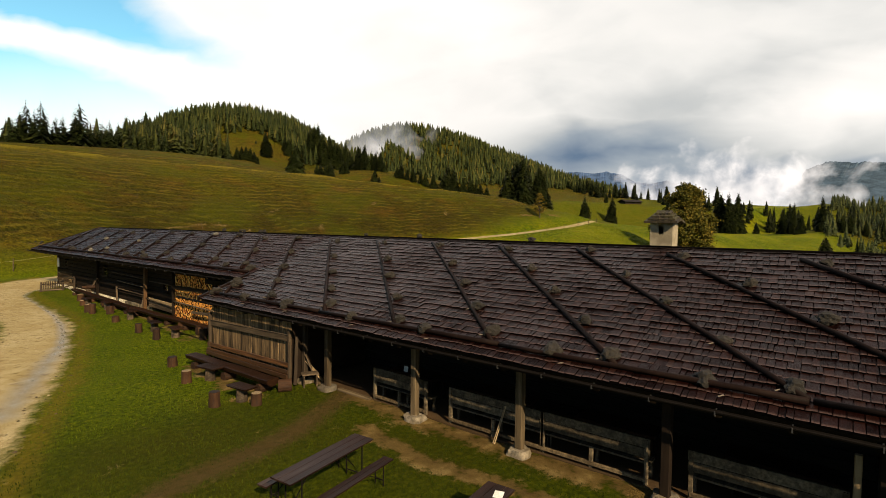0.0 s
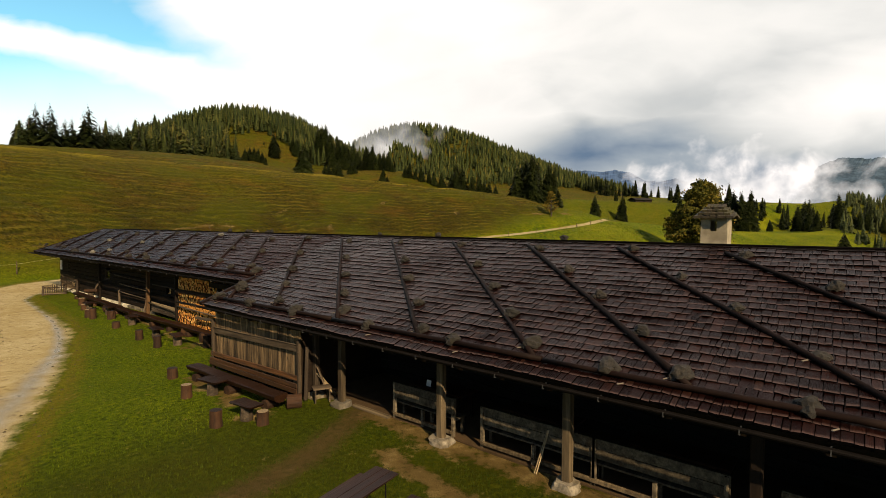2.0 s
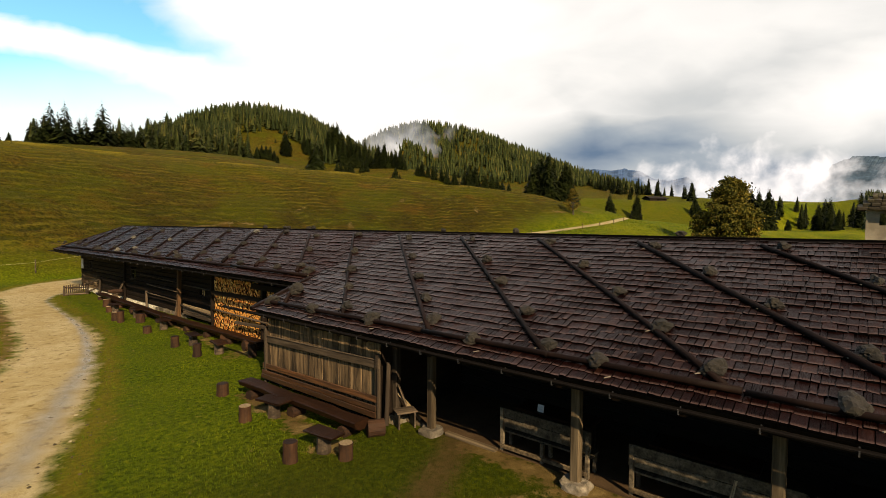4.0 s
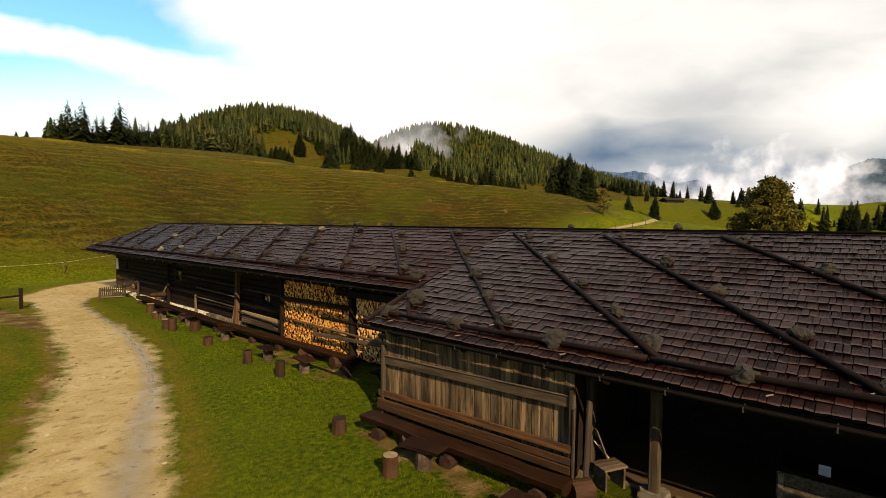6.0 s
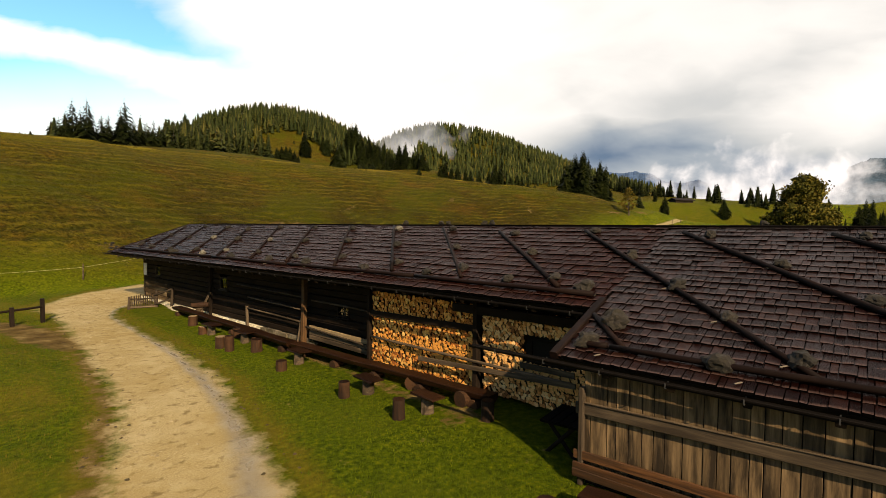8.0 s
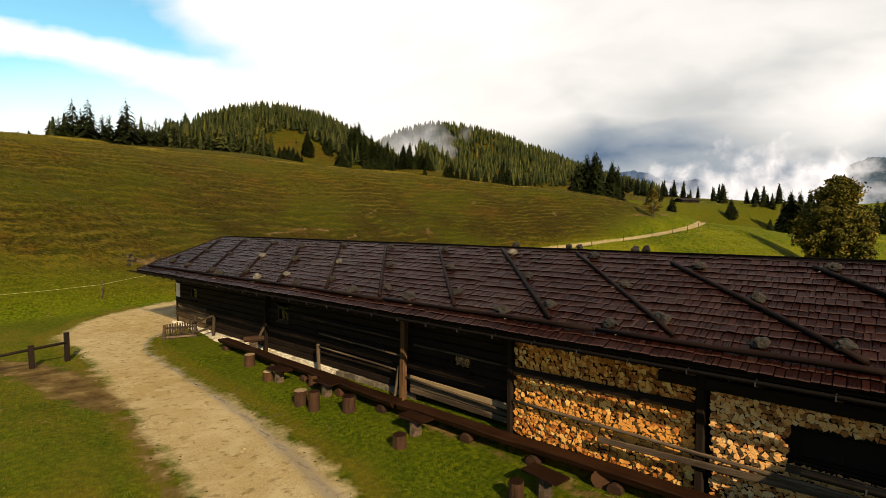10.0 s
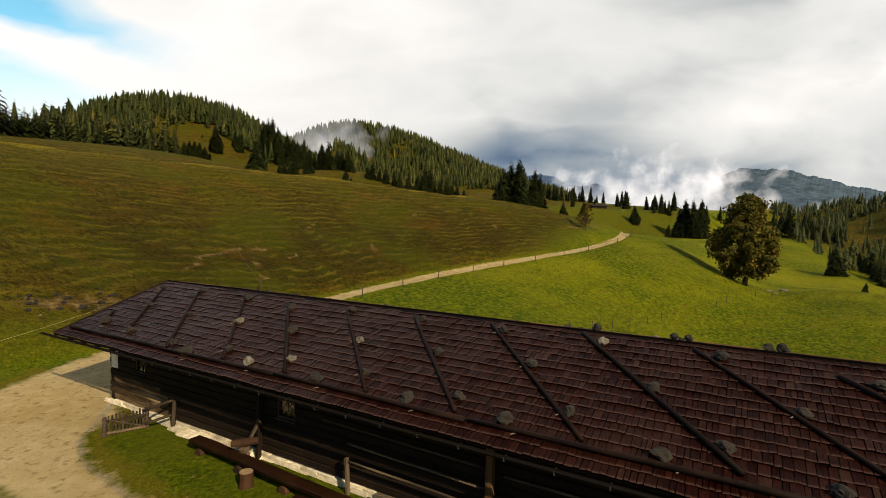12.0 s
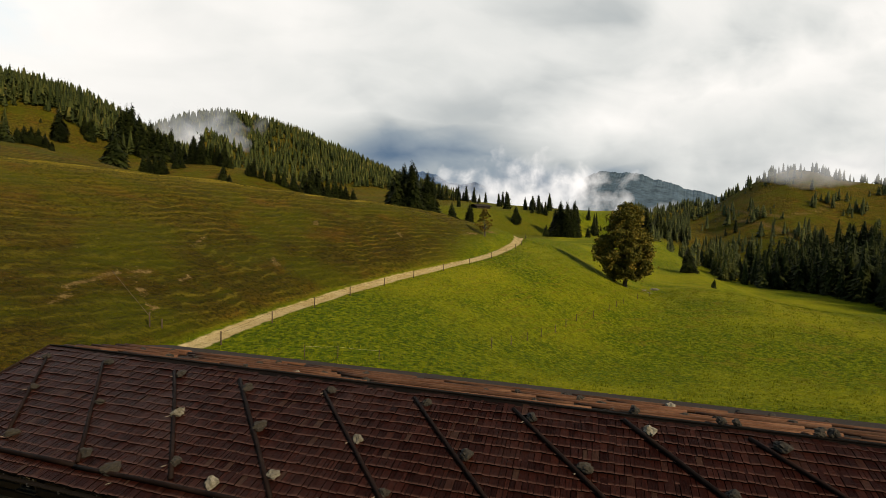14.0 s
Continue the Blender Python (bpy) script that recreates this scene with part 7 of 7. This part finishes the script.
def mist_material(name, scale, lo, hi, bright, edge, stretch=(1, 1, 1)):
    m = bpy.data.materials.new(name)
    m.use_nodes = True
    m.node_tree.nodes.clear()
    N = nodes_of(m.node_tree)
    tcn = N("ShaderNodeTexCoord")
    n = N("ShaderNodeTexNoise", Vector=N("ShaderNodeMapping", Vector=tcn.outputs["Object"], Scale=stretch).outputs[0], Scale=scale, Detail=7.0, Roughness=0.52, Distortion=0.2).outputs[0]
    g = N("ShaderNodeVectorMath", {"operation": "LENGTH"}, i0=N("ShaderNodeVectorMath", {"operation": "MULTIPLY_ADD"}, i0=tcn.outputs["Generated"], i1=(2, 0, 2), i2=(-1, 0, -1)).outputs[0]).outputs["Value"]
    fall = N("ShaderNodeMapRange", Value=g, i1=edge, i2=1.0, i3=1.0, i4=0.0).outputs[0]
    a = N("ShaderNodeMath", {"operation": "ADD"}, i0=n, i1=N("ShaderNodeMath", {"operation": "MULTIPLY_ADD"}, i0=fall, i1=0.5, i2=-0.5).outputs[0]).outputs[0]
    alpha = N("ShaderNodeMapRange", Value=a, i1=lo, i2=hi, i3=0.0, i4=0.97).outputs[0]
    # the mist glows by itself: its brightness and grey shading are painted emission
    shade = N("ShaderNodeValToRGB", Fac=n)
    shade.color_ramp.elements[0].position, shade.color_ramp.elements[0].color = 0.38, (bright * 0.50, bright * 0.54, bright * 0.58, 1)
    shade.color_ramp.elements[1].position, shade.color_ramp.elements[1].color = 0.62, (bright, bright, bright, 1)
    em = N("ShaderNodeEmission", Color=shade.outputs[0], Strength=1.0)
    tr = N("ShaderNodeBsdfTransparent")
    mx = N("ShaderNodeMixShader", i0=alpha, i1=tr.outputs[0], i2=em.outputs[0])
    N("ShaderNodeOutputMaterial", Surface=mx.outputs[0])
    return m


def sky_spot(az, dist, z):
    """A far place by bearing: az in degrees from +y towards +x, seen from the yard."""
    return Vector((-8 + dist * math.sin(radians(az)), 5 + dist * math.cos(radians(az)), z))


def mist(name, az, dist, z, wide, tall, mat):
    c = sky_spot(az, dist, z)
    b = Build()
    nx, nz = 24, 8
    for j in range(nz + 1):
        for i in range(nx + 1):
            b.v.append(((i / nx - 0.5) * wide, 25 * math.sin(i * 0.9 + j * 0.7), (j / nz - 0.5) * tall))
    b.f = [(j * (nx + 1) + i, j * (nx + 1) + i + 1, (j + 1) * (nx + 1) + i + 1, (j + 1) * (nx + 1) + i) for j in range(nz) for i in range(nx)]
    ob = part(name, b, mat, None, "", Matrix.Translation(c) @ Matrix.Rotation(radians(-az), 4, "Z"))
    ob.visible_shadow = False
    tagged(ob, "white mist drifting before the far slopes", "mist", kind="structure")


a, c = sky_spot(61.0, 2700, 0), sky_spot(79, 2700, 0)
mountain("far_mountain", a.x, a.y, c.x, c.y, [70, 130, 225, 280, 286, 276, 284, 268, 228, 215, 238, 205, 170], -80, M_BLUE, 1.0, "far mountain beyond the valley, painted blue with haze")
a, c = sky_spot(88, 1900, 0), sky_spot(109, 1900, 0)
mountain("far_ridge", a.x, a.y, c.x, c.y, [188, 208, 205, 200, 188, 172, 154, 139, 126, 111, 95, 80, 66, 55, 50], -80, M_SLATE, 5.0, "wooded ridge beyond the valley, painted slate-blue with haze")
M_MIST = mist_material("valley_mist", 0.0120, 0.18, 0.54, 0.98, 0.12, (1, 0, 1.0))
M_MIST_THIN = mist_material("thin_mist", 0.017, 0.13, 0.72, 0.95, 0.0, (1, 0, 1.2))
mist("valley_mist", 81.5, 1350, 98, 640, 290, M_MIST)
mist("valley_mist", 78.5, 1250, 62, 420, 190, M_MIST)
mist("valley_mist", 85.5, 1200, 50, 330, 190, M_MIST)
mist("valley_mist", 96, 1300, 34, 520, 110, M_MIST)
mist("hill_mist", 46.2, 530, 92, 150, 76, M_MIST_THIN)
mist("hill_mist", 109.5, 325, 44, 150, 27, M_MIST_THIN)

# ---- shingles, course by course ----


def shingle(w, L, lift, thick, skew):
    """Corner list of one split shingle, butt end at x = 0, running up the slope to -L."""
    return [(-L, -w / 2, 0.0), (-L, w / 2, 0.0), (skew, w / 2, lift), (-skew, -w / 2, lift), (-L, -w / 2, thick), (-L, w / 2, thick), (skew, w / 2, lift + thick), (-skew, -w / 2, lift + thick)]


SH_FACES = [(4, 7, 6, 5), (7, 3, 2, 6), (0, 3, 7, 4), (1, 5, 6, 2)]


def dark_ends(me):
    """Darken each shingle's butt end and sides: wet end grain plus painted course shadow."""
    me.materials.append(M_BUTT)
    idx = np.zeros(len(me.polygons), np.int32)
    idx[1::4], idx[2::4], idx[3::4] = 1, 1, 1
    me.polygons.foreach_set("material_index", idx)
    low = me.attributes.new("low", "FLOAT", "POINT")
    low.data.foreach_set("value", np.tile(np.array([0, 0, 1, 1, 0, 0, 1, 1], np.float32), len(me.vertices) // 8))
    return me


def lay_shingles(x_eave, y0, y1, seed, expo, mat, pick=None):
    rr = np.random.default_rng(seed)
    length = (RIDGE_X - x_eave) * math.hypot(1, FALL)
    courses = int(length / expo) + 1
    verts, faces, n = [], [], 0
    shared = [dark_ends(Build().add(shingle(w - 0.012, 0.46, 0.034, 0.050, s), SH_FACES).mesh("shingle", M_SHINGLE)) for w, s in ((0.10, 0.004), (0.125, -0.005), (0.145, 0.005), (0.17, -0.004), (0.205, 0.006))]
    widths = (0.10, 0.125, 0.145, 0.17, 0.205)
    for c in range(courses):
        d = length - c * expo + 0.03
        wave, ph = rr.uniform(-.01, .01), rr.uniform(0, 6.28, 3)
        y = y0 - rr.uniform(0, 0.1)
        while y < y1:
            k = int(rr.integers(5))
            w = widths[k]
            yc = y + w / 2
            if yc + w / 2 > y1 + 0.06:
                break
            dd = d + wave + rr.normal() * 0.004 + 0.012 * math.sin(yc * 1.1 + ph[0]) + 0.009 * math.sin(yc * 2.7 + ph[1])
            lift = 0.004 + abs(rr.normal()) * 0.003 + 0.006 * (1 + math.sin(yc * 1.7 + ph[2]))
            xw = RIDGE_X + SLOPE.x * dd
            org = Vector((RIDGE_X, yc, RIDGE_Z)) + SLOPE * dd + NORMAL * lift
            if pick and n < 300 and pick(xw, yc):
                n += 1
                part("shingle", shared[k], None, roof, m=Matrix.Translation(org) @ TILT @ Matrix.Rotation(rr.normal() * 0.012, 4, "Z") @ Matrix.Rotation(rr.normal() * 0.015, 4, "Y"))
            else:
                o = len(verts)
                sk, th, lf = rr.normal() * 0.006, 0.044 + 0.014 * rr.random(), 0.028 + 0.012 * rr.random()
                L = min(0.46, dd + 0.0)
                for px_, py_, pz_ in shingle(w - 0.007 - 0.011 * rr.random(), L, lf, th, sk):
                    p = org + SLOPE * px_ - Vector((0, 1, 0)) * py_ + NORMAL * pz_
                    verts.append((p.x, p.y, p.z))
                faces += [tuple(i + o for i in q) for q in SH_FACES]
            y += w + 0.001
    # local axes: x down the slope, so the grain follows it
    inv = (Matrix.Translation((RIDGE_X, 0, RIDGE_Z)) @ TILT).inverted()
    v = np.array(verts) @ np.array(inv.to_3x3()).T + np.array(inv.translation)
    ob = part("shingles", dark_ends(big_mesh("shingles", v, np.array(faces), mat)), None, roof, m=inv.inverted())
    tagged(ob, kind="stuff")


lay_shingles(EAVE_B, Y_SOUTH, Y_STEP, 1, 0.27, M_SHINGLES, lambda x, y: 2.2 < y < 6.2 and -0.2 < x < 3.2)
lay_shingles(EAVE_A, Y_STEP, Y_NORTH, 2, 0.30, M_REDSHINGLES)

# ---- grass: tufts of blades, denser near the camera's way ----
def tufts(name, label, spots, rng, size, mat, blades=4):
    X, Y = spots
    Z = land(X, Y)
    n = len(X)
    out = []
    for k in range(blades):
        a = rng.uniform(0, 6.283, n)
        h = size * rng.uniform(0.5, 1.3, n)
        w = h * rng.uniform(0.10, 0.2, n)
        lean = h * rng.uniform(0.1, 0.7, n)
        bx, by = X + rng.normal(0, size * 0.3, n), Y + rng.normal(0, size * 0.3, n)
        c, s = np.cos(a), np.sin(a)
        p0 = np.stack([bx - s * w, by + c * w, Z - 0.02], -1)
        p1 = np.stack([bx + s * w, by - c * w, Z - 0.02], -1)
        p2 = np.stack([bx + c * lean, by + s * lean, Z + h], -1)
        out.append(np.stack([p0, p1, p2], 1))
    v = np.concatenate(out).reshape(-1, 3)
    tagged(new(name, big_mesh(name, v, np.arange(len(v)).reshape(-1, 3), mat)), label, "grass", kind="stuff")


def grass_spots(n, rng, x0, x1, y0, y1, want):
    X, Y = rng.uniform(x0, x1, n), rng.uniform(y0, y1, n)
    ok = want(X, Y, masks(X, Y))
    return X[ok], Y[ok]


rng = np.random.default_rng(12)
free = lambda x, y, m: (m[0] < 0.35) & (m[1] < 0.45) & (m[9] < 0.5 + 0.5 * rng.random(len(x))) & ~((x > 0.2) & (x < 11) & (y < 41)) & ~((x > -0.3) & (y < 10.2) & (x < 11)) & (rng.random(len(x)) > 0.7 * m[2])
tufts("lawn_grass", "short green grass of the yard", grass_spots(46000, rng, -7, 2.2, 5, 41, free), rng, 0.05, M_GRASS)
tufts("porch_grass", "short grass before the porch, painted dimmer", grass_spots(24000, rng, -9, 1.0, -9, 5.5, free), rng, 0.05, M_DIMGRASS)
tufts("rough_grass", "rough dry grass beyond the road", grass_spots(26000, rng, -16, -1, 8, 50, lambda x, y, m: (m[0] < 0.3) & (m[1] < 0.2) & (x < np.interp(y, *ROAD_L))), rng, 0.05, M_DRYGRASS)
tufts("hill_grass", "grazed dry tussocks of the hillside", grass_spots(60000, rng, -25, 115, 50, 118, lambda x, y, m: (m[4] > 0.5) & (m[1] < 0.4) & (np.sin(x * 0.9 + 2 * np.sin(y * 0.7)) + np.sin(y * 1.3 + x * 0.3) > -0.6)), rng, 0.14, M_TUSSOCK)
tufts("meadow_grass", "fresh green meadow grass", grass_spots(40000, rng, 12, 110, -25, 52, lambda x, y, m: (m[5] > 0.5) & (m[0] < 0.3) & (np.sin(x * 1.7 + 2 * np.sin(y * 0.9)) + np.sin(y * 1.9 + x * 0.5) > -0.3)), rng, 0.17, M_MEADOW)


# ---- loose stones on the gravel road, clods along its rim ----
def pebbles(name, label, spots, rng, lo, hi, mat):
    """Low, many-sided stones, one mesh for all."""
    X, Y = spots
    n = len(X)
    Z = land(X, Y)
    r = lo + (hi - lo) * rng.random(n) ** 3
    k = 6
    a = np.arange(k) * 2 * np.pi / k
    ring = lambda f, h: np.stack([X[:, None] + r[:, None] * f * np.cos(a + h) * rng.uniform(0.7, 1.25, (n, k)), Y[:, None] + r[:, None] * f * np.sin(a + h) * rng.uniform(0.7, 1.25, (n, k)), Z[:, None] + r[:, None] * (h * rng.uniform(0.75, 1.2, (n, k)) - 0.15)], -1)
    v = np.concatenate([ring(1.0, 0.0), ring(0.85, 0.35), ring(0.4, 0.62)], 1)
    i = np.arange(k)
    j = (i + 1) % k
    q = np.concatenate([np.stack([i, j, j + k, i + k], -1), np.stack([i + k, j + k, j + 2 * k, i + 2 * k], -1), [[2 * k, 2 * k + 1, 2 * k + 2, 2 * k + 3], [2 * k + 3, 2 * k + 4, 2 * k + 5, 2 * k]]])
    f = (q[None] + (np.arange(n) * 3 * k)[:, None, None]).reshape(-1, 4)
    tagged(new(name, big_mesh(name, v.reshape(-1, 3), f, mat)), label, "gravel", kind="stuff")


M_GRAVELSTONE = rock("gravel_stone", (0.16, 0.12, 0.06), (0.42, 0.35, 0.21), (0.10, 0.07, 0.03), 0.4, scale=6)
pebbles("road_gravel", "loose pale stones on the gravel road", grass_spots(2600, rng, -17, 3, -4, 42, lambda x, y, m: (m[0] > 0.4) & (m[3] < 0.2)), rng, 0.012, 0.06, M_GRAVELSTONE)
M_CLOD = rock("earth_clod", (0.035, 0.022, 0.008), (0.12, 0.08, 0.03), (0.05, 0.045, 0.01), 0.5, scale=6)
pebbles("verge_clods", "dark earth clods along the road's rim", grass_spots(5000, rng, -15, 1, 0, 40, lambda x, y, m: (m[0] > 0.05) & (m[0] < 0.75)), rng, 0.012, 0.055, M_CLOD)
